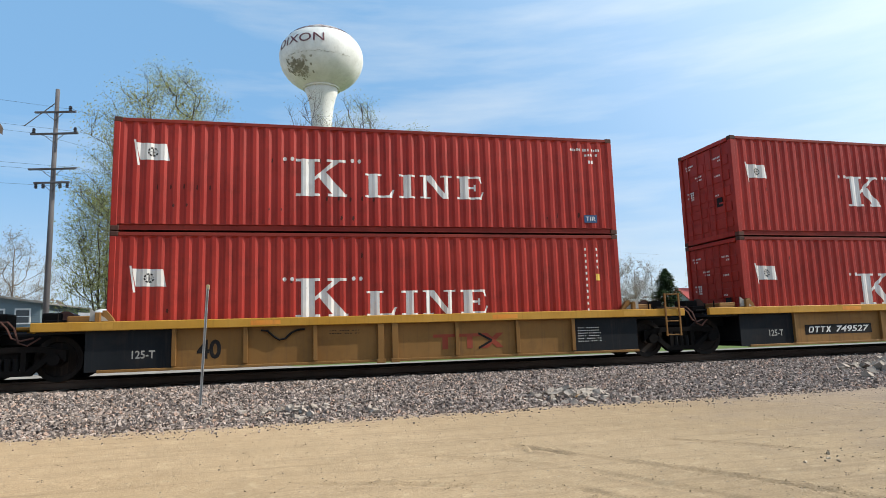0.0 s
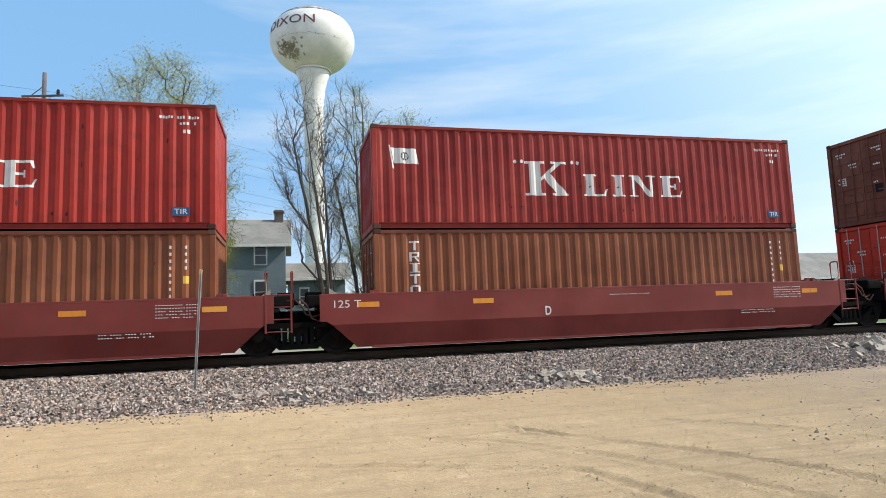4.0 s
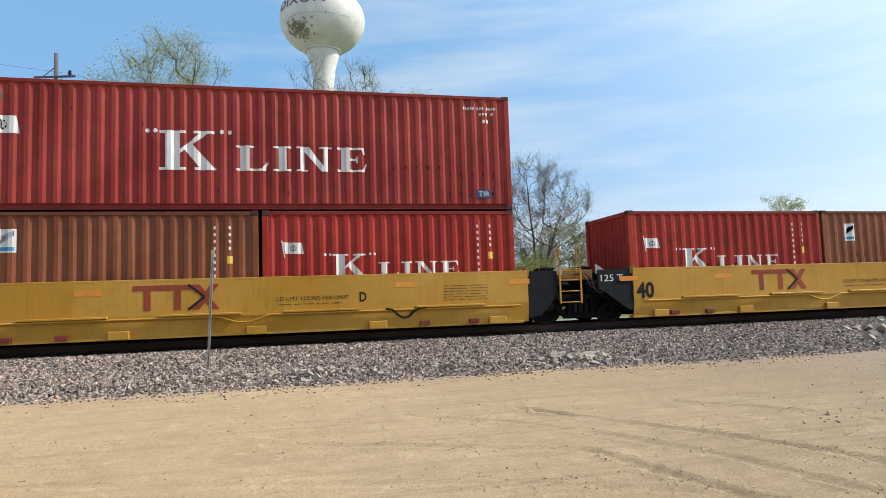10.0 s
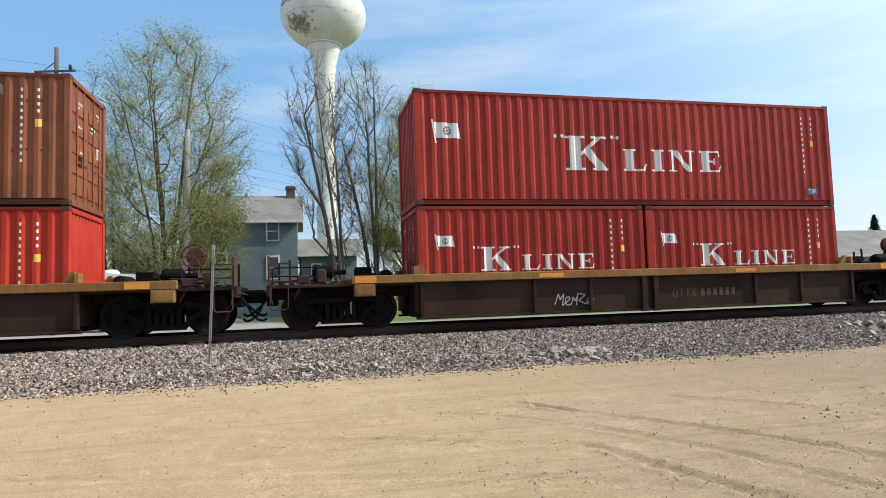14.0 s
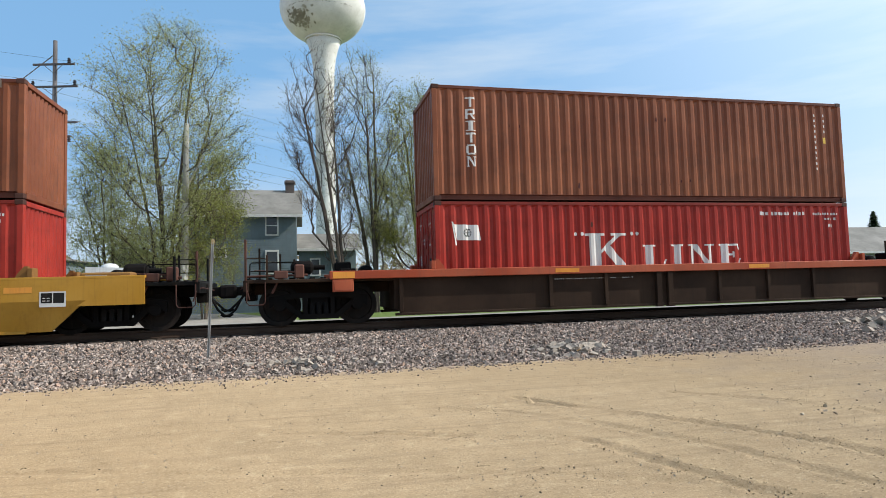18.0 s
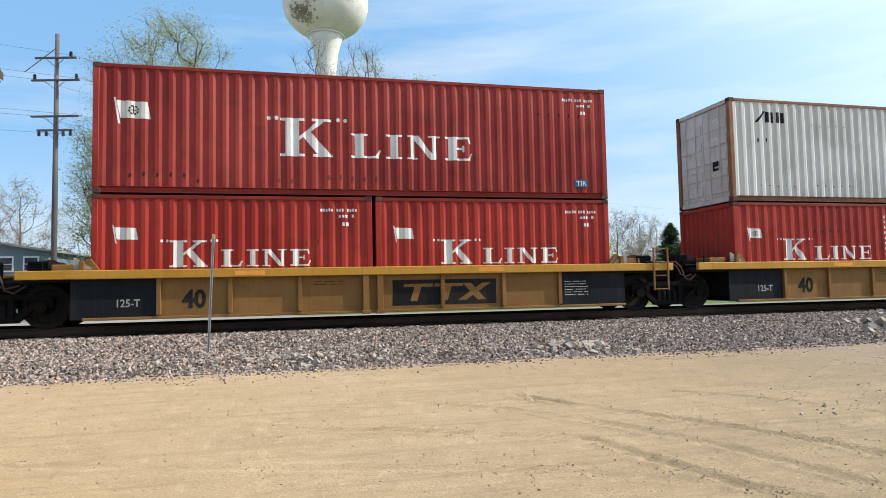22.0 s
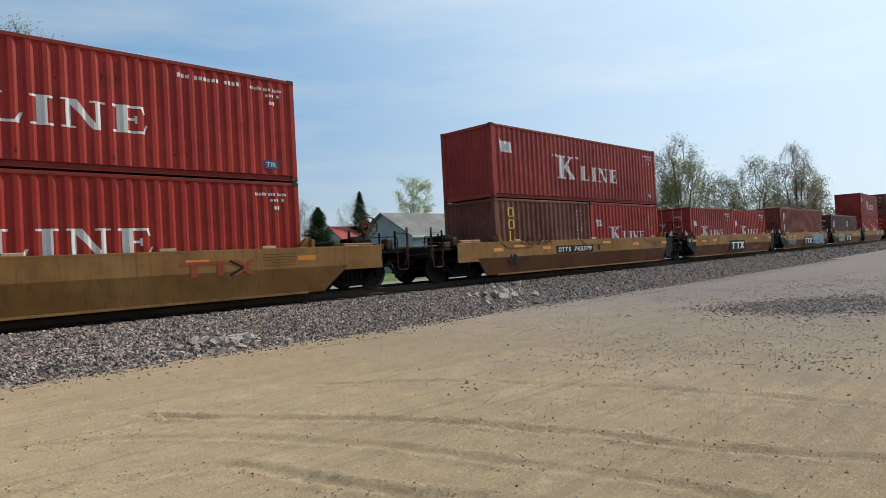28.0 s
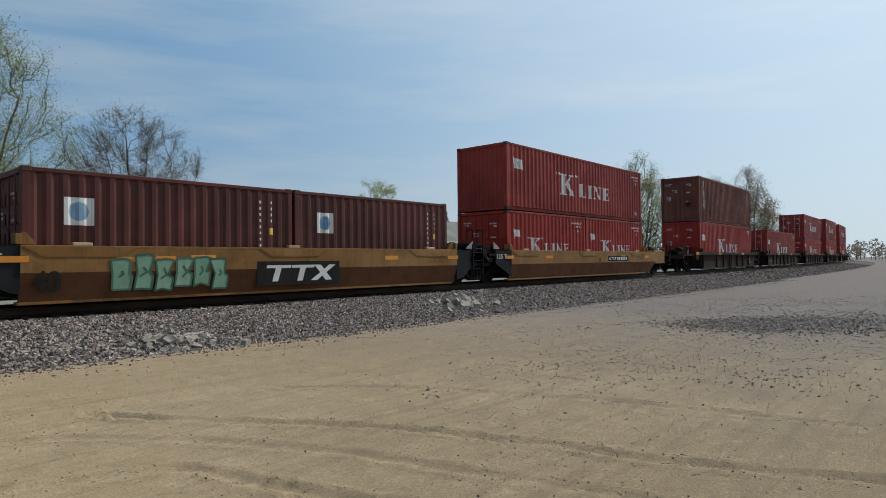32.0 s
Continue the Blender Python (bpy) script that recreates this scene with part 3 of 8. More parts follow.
def container(q, base, length, high, paint, style, label, door_left=True, group=""):
    """A shipping container whose left end stands at q on the train; base: height over the rail."""
    mid = q + length / 2
    c = thing("shipping_container", label, "container", track(mid, 0, RAIL + base), group)
    MOVING.append((c, mid, RAIL + base))
    L2, W2, H = length / 2, WIDE / 2, high
    k = "%.1f %.2f" % (length, high)
    edge = GREY_RUST if paint is GREY else paint
    # top and bottom rails get the copy with shade and grime in its colour
    rail = {RED: RED_SHADE_GRIME, RED_DULL: RED_SHADE_GRIME, RED_BRIGHT: RED_SHADE_GRIME, BROWN: BROWN_SHADE_GRIME}.get(paint, edge)
    x0, x1 = -L2 + 0.13, L2 - 0.13
    part("side_panel", folded(x0, x1, 0.15, H - 0.09, -W2 + 0.012, -1), paint, c, key="sideN" + k, fix=False)
    part("side_panel", folded(x0, x1, 0.15, H - 0.09, W2 - 0.012, 1), paint, c, key="sideF" + k, fix=False)
    part("roof_panel", lambda: Geo().box(x0, x1, -W2 + 0.05, W2 - 0.05, H - 0.06, H - 0.03), paint, c, key="roof" + k)
    part("floor", lambda: Geo().box(x0, x1, -W2 + 0.08, W2 - 0.08, 0.10, 0.14), CAST_IRON, c, key="floor" + k)
    for sy in (-1, 1):
        ya, yb = sorted((sy * W2, sy * (W2 - 0.07)))
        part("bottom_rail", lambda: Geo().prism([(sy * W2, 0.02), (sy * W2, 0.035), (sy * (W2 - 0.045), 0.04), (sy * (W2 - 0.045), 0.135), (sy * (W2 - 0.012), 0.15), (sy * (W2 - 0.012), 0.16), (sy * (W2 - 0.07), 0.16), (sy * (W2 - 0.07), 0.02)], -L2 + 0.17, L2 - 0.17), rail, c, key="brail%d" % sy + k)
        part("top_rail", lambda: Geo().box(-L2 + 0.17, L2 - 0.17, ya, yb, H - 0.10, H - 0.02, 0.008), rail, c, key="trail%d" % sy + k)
    for sx in (-1, 1):
        xa, xb = sorted((sx * L2, sx * (L2 - 0.13)))
        for z0, z1, nm in ((0.02, 0.16, "end_sill"), (H - 0.13, H - 0.02, "end_header")):
            part(nm, lambda: Geo().box(xa, xb, -W2 + 0.17, W2 - 0.17, z0, z1, 0.008), paint, c, key=nm + "%d" % sx + k)
        for sy in (-1, 1):
            ya, yb = sorted((sy * W2, sy * (W2 - 0.14)))
            part("corner_post", lambda: Geo().box(xa, xb, ya, yb, 0.11, H - 0.11, 0.012), edge, c, key="post%d%d" % (sx, sy) + k)
            for z0 in (0.0, H - 0.118):
                cx, cy = (xa + xb) / 2, (ya + yb) / 2
                part("corner_fitting", lambda: Geo().box(-0.089, 0.089, -0.081, 0.081, 0, 0.118, 0.014).tube((-0.0895, 0, 0.06), (-0.0905, 0, 0.06), 0.035, n=8), CAST_IRON, c, key="fitting",
                     at=(sx * (L2 - 0.087), sy * (W2 - 0.079), z0 + 0.0005))
        if (sx < 0) == door_left:
            for sy in (-1, 1):
                y0, y1 = (-W2 + 0.145, -0.008) if sy < 0 else (0.008, W2 - 0.145)
                def leaf():
                    g = Geo()
                    xo = sx * (L2 - 0.05)
                    g.box(*sorted((xo, xo - sx * 0.05)), y0, y1, 0.17, H - 0.14, 0.006)
                    for i in range(5):
                        zz = 0.30 + i * (H - 0.62) / 5
                        g.box(*sorted((xo, xo + sx * 0.022)), y0 + 0.06, y1 - 0.06, zz, zz + (H - 0.62) / 5 * 0.62, 0.01)
                    return g
                d = part("door", leaf, paint, c, key="leaf%d%d" % (sx, sy) + k)
                for fy in (0.3, 0.72):
                    yy = y0 + (y1 - y0) * fy
                    part("locking_bar", lambda: Geo().tube((sx * (L2 - 0.012), yy, 0.06), (sx * (L2 - 0.012), yy, H - 0.06), 0.017, n=6).box(*sorted((sx * (L2 - 0.03), sx * (L2 + 0.004))), yy - 0.03, yy + 0.22, 1.02, 1.06), ROD if paint in (RED_BRIGHT, RED_DULL) else paint, d, key="bar%d%d%.1f" % (sx, sy, fy) + k)
                def writing():
                    g, xo, rnd_ = Geo(), sx * (L2 - 0.024), random.Random(sy + 5)
                    for z, ya, yb in ((0.46, 0.50, 0.86), (0.55, 0.62, 0.80), (0.88, 0.16, 0.44), (0.98, 0.16, 0.36), (1.30, 0.55, 0.84), (1.37, 0.55, 0.78), (1.44, 0.55, 0.84), (1.51, 0.55, 0.70)) if sy > 0 else ((0.52, 0.30, 0.66), (0.62, 0.34, 0.46), (1.05, 0.40, 0.62), (1.62, 0.52, 0.66)):
                        u = ya
                        while u < yb:
                            w_ = rnd_.uniform(0.03, 0.07)
                            p_, q_ = y0 + (y1 - y0) * u, y0 + (y1 - y0) * min(yb, u + w_)
                            g.poly([(xo, p_, H - z), (xo, q_, H - z), (xo, q_, H - z + 0.05), (xo, p_, H - z + 0.05)])
                            u += w_ + 0.02
                    return g
                part("door_marking", writing, WHITE, d, key="dm%d%d" % (sx, sy) + k, fix=False, kind="stuff")
                if sy < 0:
                    part("placard", lambda: Geo().box(*sorted((sx * (L2 - 0.026), sx * (L2 - 0.020))), y0 + 0.42, y0 + 0.66, 0.95, 1.22), BLUE_BLACK, d, key="placard%d" % sx + k)
        else:
            def front():
                g, n = Geo(), 10
                ys = [-W2 + 0.14 + i * (WIDE - 0.28) / n for i in range(n + 1)]
                p = []
                for a, b in zip(ys, ys[1:]):
                    w = b - a
                    p += [(a, 0.0), (a + 0.3 * w, 0.0), (a + 0.48 * w, 0.04), (a + 0.82 * w, 0.04)]
                p.append((ys[-1], 0.0))
                g.v = [(sx * (L2 - 0.03 - d), y, z) for z in (0.15, H - 0.11) for y, d in p]
                m = len(p)
                g.f = [(i + 1, i, m + i, m + i + 1) if sx < 0 else (i, i + 1, m + i + 1, m + i) for i in range(m - 1)]
                return g
            part("front_panel", front, paint, c, key="front%d" % sx + k, fix=False)
    figures = []
    for nm, mat, polys in marks_of(style, length, high):
        if nm == "brand_mark" and style[0] == "k":
            cut = [0, len(MARK_SHAPES["a"])] + [len(MARK_SHAPES["a"]) + 4]
            for code in "bcde":
                cut.append(cut[-1] + len(MARK_SHAPES[code]))
            figures += [("brand_figure" if j != 1 else "brand_tick", mat, polys[a:b]) for j, (a, b) in enumerate(zip(cut, cut[1:]))]
        else:
            figures.append((nm, mat, polys))
    for i, (nm, mat, polys) in enumerate(figures):
        part(nm, paint_on(shift(polys, -L2, 0), x0, x1, -W2 + 0.012), mat, c, key="mark%s%d" % (style, i) + k, fix=False, kind="stuff" if nm in ("serial_marking", "web_address", "brand_tick", "flag_emblem", "soot_stain") else "")
    rnd = random.Random(int(q * 10) + int(base * 7))
    wear = []
    for _ in range(rnd.randint(5, 11)):
        sx_, sz_ = rnd.uniform(x0 + 0.2, x1 - 0.5), rnd.choice((rnd.uniform(0.2, 0.6), rnd.uniform(0.3, H - 0.4)))
        w_, h_ = rnd.uniform(0.02, 0.07), rnd.uniform(0.02, 0.13)
        for j in range(rnd.choice((1, 1, 2, 5))):
            ax, az = sx_ + j * PITCH * 1.002, sz_ + rnd.uniform(-0.02, 0.02)
            if ax < x1 - 0.2:
                wear.append([(ax, az), (ax + w_ * 0.6, az - h_ * 0.3), (ax + w_, az + h_ * 0.4), (ax + w_ * 0.7, az + h_), (ax + w_ * 0.2, az + h_ * 0.8)])
    part("scuff", paint_on(wear, x0, x1, -W2 + 0.0135), SCUFF, c, fix=False, kind="stuff")
    if style in ("k", "kw", "kv", "k0", "ks"):
        plate = part("customs_plate", lambda: Geo().box(-0.18, 0.18, -0.004, 0.004, 0, 0.20), TIR_BLUE, c, key="plate", at=(L2 - 0.73, -W2 + 0.006, 0.30))
        text("plate_writing", "tirw" if "tirw" in TEXTS else "tir", plate, -0.14, -0.0062, 0.04, 0.28, 0.12)
    return c


# ---- well cars: x runs from the left end of the container that the well holds, z from the rail ----
GRAF_SILVER = painted("graffiti_silver", (0.42, 0.41, 0.40), 0.7, fade=(0.30, 0.29, 0.28), amount=0.4)
WHEELS = []
L40, L20 = 12.192, 6.058


def wheel_geo():
    g = Geo()
    for s in (-1, 1):
        y = s * 0.7175
        prof = [(0.08, -0.09), (0.13, -0.09), (0.15, -0.05), (0.36, -0.045), (0.37, -0.065), (0.445, -0.065), (0.457, -0.06), (0.457, 0.05), (0.485, 0.055), (0.485, 0.075), (0.38, 0.07), (0.36, 0.03), (0.15, 0.02), (0.12, 0.09), (0.08, 0.09)]
        k = len(g.v)
        g.lathe(prof, 22, 1)
        g.v[k:] = [(x, y + (s * -1) * (-yy), z) if s < 0 else (x, y - yy, z) for x, yy, z in g.v[k:]]
    g.tube((0, -0.72, 0), (0, 0.72, 0), 0.085, n=10)
    return g


def truck(parent, x):
    """A two-axle truck: side frames, bolster, springs, wheelsets with bearing caps."""
    t = part("truck", lambda: Geo().box(-0.22, 0.22, -1.0, 1.0, 0.42, 0.74, 0.03).tube((0, 0, 0.74), (0, 0, 0.86), 0.2, n=12), GRIME, parent, key="bolster", at=(x, 0, 0))
    for sy in (-1, 1):
        def frame_side():
            g, y0, y1 = Geo(), sy * 1.0 - 0.07, sy * 1.0 + 0.07
            for pts in ([(-1.12, 0.40), (-1.12, 0.66), (-0.62, 0.74), (0.62, 0.74), (1.12, 0.66), (1.12, 0.40), (0.90, 0.56), (0.55, 0.62), (-0.55, 0.62), (-0.90, 0.56)],
                        [(-0.95, 0.58), (-0.80, 0.60), (-0.36, 0.24), (-0.44, 0.14)], [(0.95, 0.58), (0.80, 0.60), (0.36, 0.24), (0.44, 0.14)],
                        [(-0.46, 0.13), (0.46, 0.13), (0.40, 0.25), (-0.40, 0.25)], [(-0.36, 0.24), (-0.26, 0.24), (-0.26, 0.64), (-0.36, 0.64)], [(0.26, 0.24), (0.36, 0.24), (0.36, 0.64), (0.26, 0.64)]):
                g.prism(pts, y0, y1, 1)
            for sx in (-1, 1):
                g.tube((sx * 0.889, sy * 0.93, 0.457), (sx * 0.889, sy * 1.13, 0.457), 0.13, n=12)
            return g
        part("side_frame", frame_side, GRIME, t, key="sideframe%d" % sy)
        part("spring", lambda: Geo().tube((-0.16, sy, 0.24), (-0.16, sy, 0.5), 0.065, n=8).tube((0.0, sy, 0.24), (0.0, sy, 0.5), 0.065, n=8).tube((0.16, sy, 0.24), (0.16, sy, 0.5), 0.065, n=8), BLACK_STEEL, t, key="spring%d" % sy)
    for sx in (-1, 1):
        w = part("wheelset", wheel_geo, WHEEL, t, key="wheelset", at=(sx * 0.889, 0, 0.457))
        WHEELS.append((w, sx))
    return t



def coupler(parent, x, sx):
    def build():
        g = Geo().box(*sorted((x - sx * 0.6, x + sx * 0.28)), -0.10, 0.10, 0.72, 0.94, 0.02)
        g.box(*sorted((x + sx * 0.26, x + sx * 0.56)), -0.17, 0.19, 0.66, 0.98, 0.05).box(*sorted((x - sx * 0.2, x + sx * 0.05)), -0.42, 0.42, 0.58, 1.02, 0.02)
        return g
    part("coupler", build, GRIME, parent, key="coupler%.2f%d" % (x, sx))
    for dy, low in ((-0.34, 0.24), (-0.22, 0.36)):
        part("air_hose", lambda: Geo().pipe([(sx * a, dy, z) for a, z in ((-0.10, 0.84), (0.03, 0.80), (0.14, 0.64), (0.26, low + 0.16), (0.40, low + 0.03), (0.52, low), (0.60, low + 0.05))], 0.030, 6), BLACK_STEEL, parent, key="hose%.2f%d" % (low, sx), at=(x, 0, 0))
    part("uncoupling_lever", lambda: Geo().pipe([(-sx * 0.12, -1.34, 0.62), (-sx * 0.06, -1.34, 0.84), (sx * 0.05, -1.28, 0.92), (sx * 0.08, -0.6, 0.90), (sx * 0.16, -0.22, 0.86)], 0.014, 5), CAST_IRON, parent, key="lever%d" % sx, at=(x, 0, 0))


def stirrup(parent, mat, x, w=0.40):
    """A bent rod step under the end of a deck."""
    part("stirrup_step", lambda: Geo().pipe([(0, -1.40, 1.0), (0.002, -1.40, 0.56), (0.05, -1.40, 0.50), (w - 0.05, -1.40, 0.50), (w - 0.002, -1.40, 0.56), (w, -1.40, 1.0)], 0.014, 6), mat, parent, key="stirrup%.2f" % w, at=(x, 0, 0))


def ladder(parent, mat, x, z0, z1, w=0.42, y=-1.42, rungs=4, top=0.0):
    def build():
        g = Geo()
        for dx in (0, w):
            g.box(dx - 0.02, dx + 0.02, -0.02, 0.02, z0, z1 + (top if dx == 0 else top), 0.004)
        for i in range(rungs):
            z = z0 + 0.03 + i * (z1 - z0 - 0.06) / max(1, rungs - 1)
            g.tube((0, 0, z), (w, 0, z), 0.014, n=6)
        return g
    part("ladder", build, mat, parent, key="ladder%.2f%.2f%.2f%d%.1f" % (z0, z1, w, rungs, top), at=(x, y, 0))


def post(parent, mat, x, y, z0, z1, w=0.07):
    part("stanchion", lambda: Geo().box(-w / 2, w / 2, -w / 2, w / 2, z0, z1, 0.006), mat, parent, key="stan%.2f%.2f%.2f" % (z0, z1, w), at=(x, y, 0))


def brake_wheel(parent, x, z, mat, rim, along=False):
    """along: the wheel looks along the track and shows its edge."""
    def build():
        g, n = Geo(), 18
        ring = [Vector((0.27 * math.cos(6.28319 * i / n), -0.05, 0.27 * math.sin(6.28319 * i / n))) for i in range(n)]
        for i in range(n):
            g.tube(ring[i], ring[(i + 1) % n], 0.020, n=6, caps=False)
        for i in range(0, n, 3):
            g.tube((0, 0, 0), ring[i], 0.016, n=5)
        return g.tube((0, -0.03, 0), (0, 0.16, 0), 0.06, n=10)
    part("brake_wheel", build, rim, parent, key="brakewheel", at=pose(x, -0.95 if along else -0.75, z, 0, 0, 90 if along else 0))
    part("brake_stand", lambda: Geo().box(-0.07, 0.07, 0.12, 0.26, -0.78, 0.0, 0.015).lathe([(0.20, 0.10), (0.22, 0.12), (0.22, 0.20), (0.12, 0.26)], 14, 1).box(-0.14, 0.14, 0.10, 0.30, -0.78, -0.62, 0.015).tube((0.05, 0.2, -0.1), (0.24, 0.2, -0.74), 0.022, n=6), mat, parent, key="brakestand", at=(x, -0.75, z))


def platform(parent, mat, x_in, x_out, deck_mat, single, brake=False, gusset=None, tall=True):
    """The end of a car over its truck: deck, side boxes, grab irons and steps."""
    sx = 1 if x_out > x_in else -1
    a, b = sorted((x_in, x_out))
    part("end_deck", lambda: Geo().box(a, b, -1.32, 1.32, 0.98, 1.06, 0.01).box(a, b, -0.42, 0.42, 0.72, 0.98, 0.02), deck_mat, parent, key="deck%.2f%.2f" % (a, b))
    part("deck_grating", lambda: [g for g in [Geo()] for i in range(14) if g.box(a + (b - a) * i / 14, a + (b - a) * (i + 0.45) / 14, -1.1, 1.1, 1.06, 1.10)][0], BLACK_STEEL, parent, key="grate%.2f%.2f" % (a, b))
    part("air_tank", lambda: Geo().lathe([(0.05, -0.5), (0.13, -0.47), (0.16, -0.4), (0.16, 0.4), (0.13, 0.47), (0.05, 0.5)], 14, 1), GRIME, parent, key="tank", at=(x_in + sx * 0.55, 0.1, 1.24), smooth=False)
    part("valve_box", lambda: Geo().box(-0.2, 0.2, -0.25, 0.25, 0, 0.36, 0.03).box(-0.08, 0.3, -0.4, -0.2, 0.05, 0.2, 0.02), GRIME, parent, key="valve", at=(x_in + sx * 1.15, -0.35, 1.1))
    if single:
        heavy = gusset or mat is CAR_RED  # tall flanking posts of the articulated cars
        if heavy:
            for dx in (0.05, 0.47):
                post(parent, mat, x_out - sx * dx, -1.38, 0.62, 1.98 if dx < 0.1 else 2.02, 0.085)
            part("step_plate", lambda: Geo().box(-0.24, 0.24, -1.40, -1.18, 0.84, 1.03, 0.012).box(-0.24, 0.24, -1.42, -1.12, 1.03, 1.06, 0.006), mat, parent, key="stepplate", at=(x_out - sx * 0.26, 0, 0))
            stirrup(parent, mat, x_out - (0.46 if sx > 0 else 0.06))
            gear = mat if gusset else GRIME
            part("control_box", lambda: Geo().box(-0.30, 0.30, -1.30, -0.75, 1.06, 1.52, 0.03).box(-0.22, 0.10, -1.34, -1.29, 1.14, 1.42, 0.012).box(-0.34, 0.34, -1.33, -0.72, 1.52, 1.56, 0.01), gear, parent, key="controlbox", at=(x_out - sx * 1.02, 0, 0))
            if gusset and sx > 0:
                part("brake_rod", lambda: Geo().tube((-0.75, -1.34, 1.46), (0.75, -1.36, 1.50), 0.06, n=10).tube((0.75, -1.36, 1.50), (1.0, -1.36, 1.51), 0.03, n=8), gear, parent, key="brakerod", at=(x_out - 1.55, 0, 0))
            else:
                part("air_reservoir", lambda: Geo().lathe([(0.04, -0.52), (0.15, -0.47), (0.20, -0.36), (0.20, 0.36), (0.15, 0.47), (0.04, 0.52)], 16, 0), gear, parent, key="reservoir", at=(x_out - sx * 1.55, -0.95, 1.58), smooth=True)
                part("reservoir_strap", lambda: Geo().box(-0.30, -0.24, -0.22, 0.22, -0.5, 0.21, 0.01).box(0.24, 0.30, -0.22, 0.22, -0.5, 0.21, 0.01), gear, parent, key="strap", at=(x_out - sx * 1.55, -0.95, 1.58))
            part("brake_pipe", lambda: Geo().pipe([(0, -1.30, 1.66), (sx * 0.35, -1.32, 1.62), (sx * 0.62, -1.36, 1.50), (sx * 0.66, -1.38, 1.20), (sx * 0.75, -1.38, 0.95)], 0.024, 6), gear, parent, key="endpipe%d" % sx, at=(x_out - sx * 1.25, 0, 0))
        else:
            stirrup(parent, CAST_IRON, x_out - (0.46 if sx > 0 else -0.06))
            for dx, y, z in ((0.04, -1.36, 1.72), (0.50, -1.36, 1.62), (0.2, 1.3, 1.7), (1.1, -0.6, 1.55), (0.75, 0.5, 1.75)):
                post(parent, deck_mat if dx != 0.04 else CAST_IRON, x_out - sx * dx, y, 1.05, z + (0.25 if mat is ORANGE_RED and dx < 0.5 else 0), 0.05)
        part("grab_iron", lambda: Geo().pipe([(0, -1.38, 1.12), (0, -1.385, 1.50), (-sx * 0.03, -1.385, 1.54), (-sx * 0.42, -1.385, 1.54), (-sx * 0.45, -1.385, 1.50), (-sx * 0.45, -1.38, 1.12)], 0.012, 6), deck_mat if not heavy else mat, parent, key="grab%d" % sx, at=(x_out - sx * 0.04, 0, 0))
        part("hand_rail", lambda: Geo().pipe([(0, -1.0, 1.06), (-sx * 0.01, -1.0, 1.42), (-sx * 0.05, -1.0, 1.46), (-sx * 1.0, -1.0, 1.46), (-sx * 1.05, -1.0, 1.42), (-sx * 1.06, -1.0, 1.06)], 0.016, 6).tube((0, -1.0, 1.26), (-sx * 1.05, -1.0, 1.26), 0.012, n=6), GRIME, parent, key="handrail%d" % sx, at=(x_out - sx * 0.1, 0, 0))
        part("end_sill", lambda: Geo().box(*sorted((-sx * 0.10, sx * 0.02)), -1.34, 1.34, 0.80, 1.05, 0.01), deck_mat, parent, key="endsill%d" % sx, at=(x_out, 0, 0))
        coupler(parent, x_out, sx)
        part("brake_rigging", lambda: Geo().tube((-0.9, -1.05, 1.14), (0.5, -1.08, 1.16), 0.028, n=6).tube((-0.7, -0.8, 1.28), (0.3, -1.2, 1.22), 0.02, n=6).tube((-0.3, -1.2, 0.75), (-0.05, -1.2, 1.25), 0.03, n=6).box(-0.25, 0.05, -1.3, -1.05, 1.08, 1.26, 0.02).box(0.2, 0.42, -1.25, -0.95, 1.08, 1.40, 0.03), CAST_IRON, parent, key="rigging", at=(x_out - sx * 0.9, 0, 0))
        part("brake_cylinder", lambda: Geo().lathe([(0.05, -0.34), (0.14, -0.30), (0.17, -0.22), (0.17, 0.12), (0.12, 0.16), (0.06, 0.20), (0.06, 0.46)], 14, 0), GRIME, parent, key="brakecyl", at=(x_out - sx * 1.35, -0.72, 1.34))
        if brake:
            brake_wheel(parent, x_out - sx * (0.26 if heavy else 0.95), 1.82 if heavy else 1.78, GRIME if mat is CAR_RED else gusset or CAST_IRON, WHEEL_RED if heavy else CAST_IRON, bool(heavy))
            part("brake_gusset", lambda: Geo().prism([(-sx * 1.5, 1.06), (-sx * 1.5, 1.22), (-sx * 0.95, 1.40), (-sx * 0.75, 1.80), (-sx * 0.55, 1.98), (-sx * 0.35, 1.98), (-sx * 0.35, 1.06)], -0.66, -0.60, 1), gusset or GRIME, parent, key="gusset%d" % sx, at=(x_out - sx * 0.08, 0, 0)) if gusset else None
    else:
        if sx > 0:
            steel = BLACK_STEEL if mat is TAN_DIRTY else YELLOW if mat is YELLOW and tall else TAN_DIRTY if mat is YELLOW else mat
            ladder(parent, steel, x_out - 0.28, 0.52, 1.40 if tall else 1.62, w=0.56 if tall else 0.40, y=-1.44 if tall else -1.50, rungs=4)
            for dx in (0.0, 0.56) if tall else ():
                part("grab_iron", lambda: Geo().pipe([(0, -1.44, 1.38), (0, -1.44, 1.86), (0.02, -1.42, 1.90), (0.03, -1.20, 1.90), (0.03, -1.16, 1.86), (0.03, -1.16, 1.08)], 0.020, 6), steel, parent, key="jointgrab", at=(x_out - 0.28 + dx, 0, 0))
            for dx, low in ((0.0, 0.0), (0.13, -0.10)):
                part("air_hose", lambda: Geo().pipe([(0, -1.20, 1.24), (0.18, -1.26, 1.26), (0.32, -1.30, 1.12), (0.42, -1.32, 0.92 + low), (0.58, -1.30, 0.86 + low), (0.80, -1.24, 0.92)], 0.020, 6), CAST_IRON, parent, key="jointhose%.2f" % low, at=(x_out + 0.18 + dx, 0, 0))
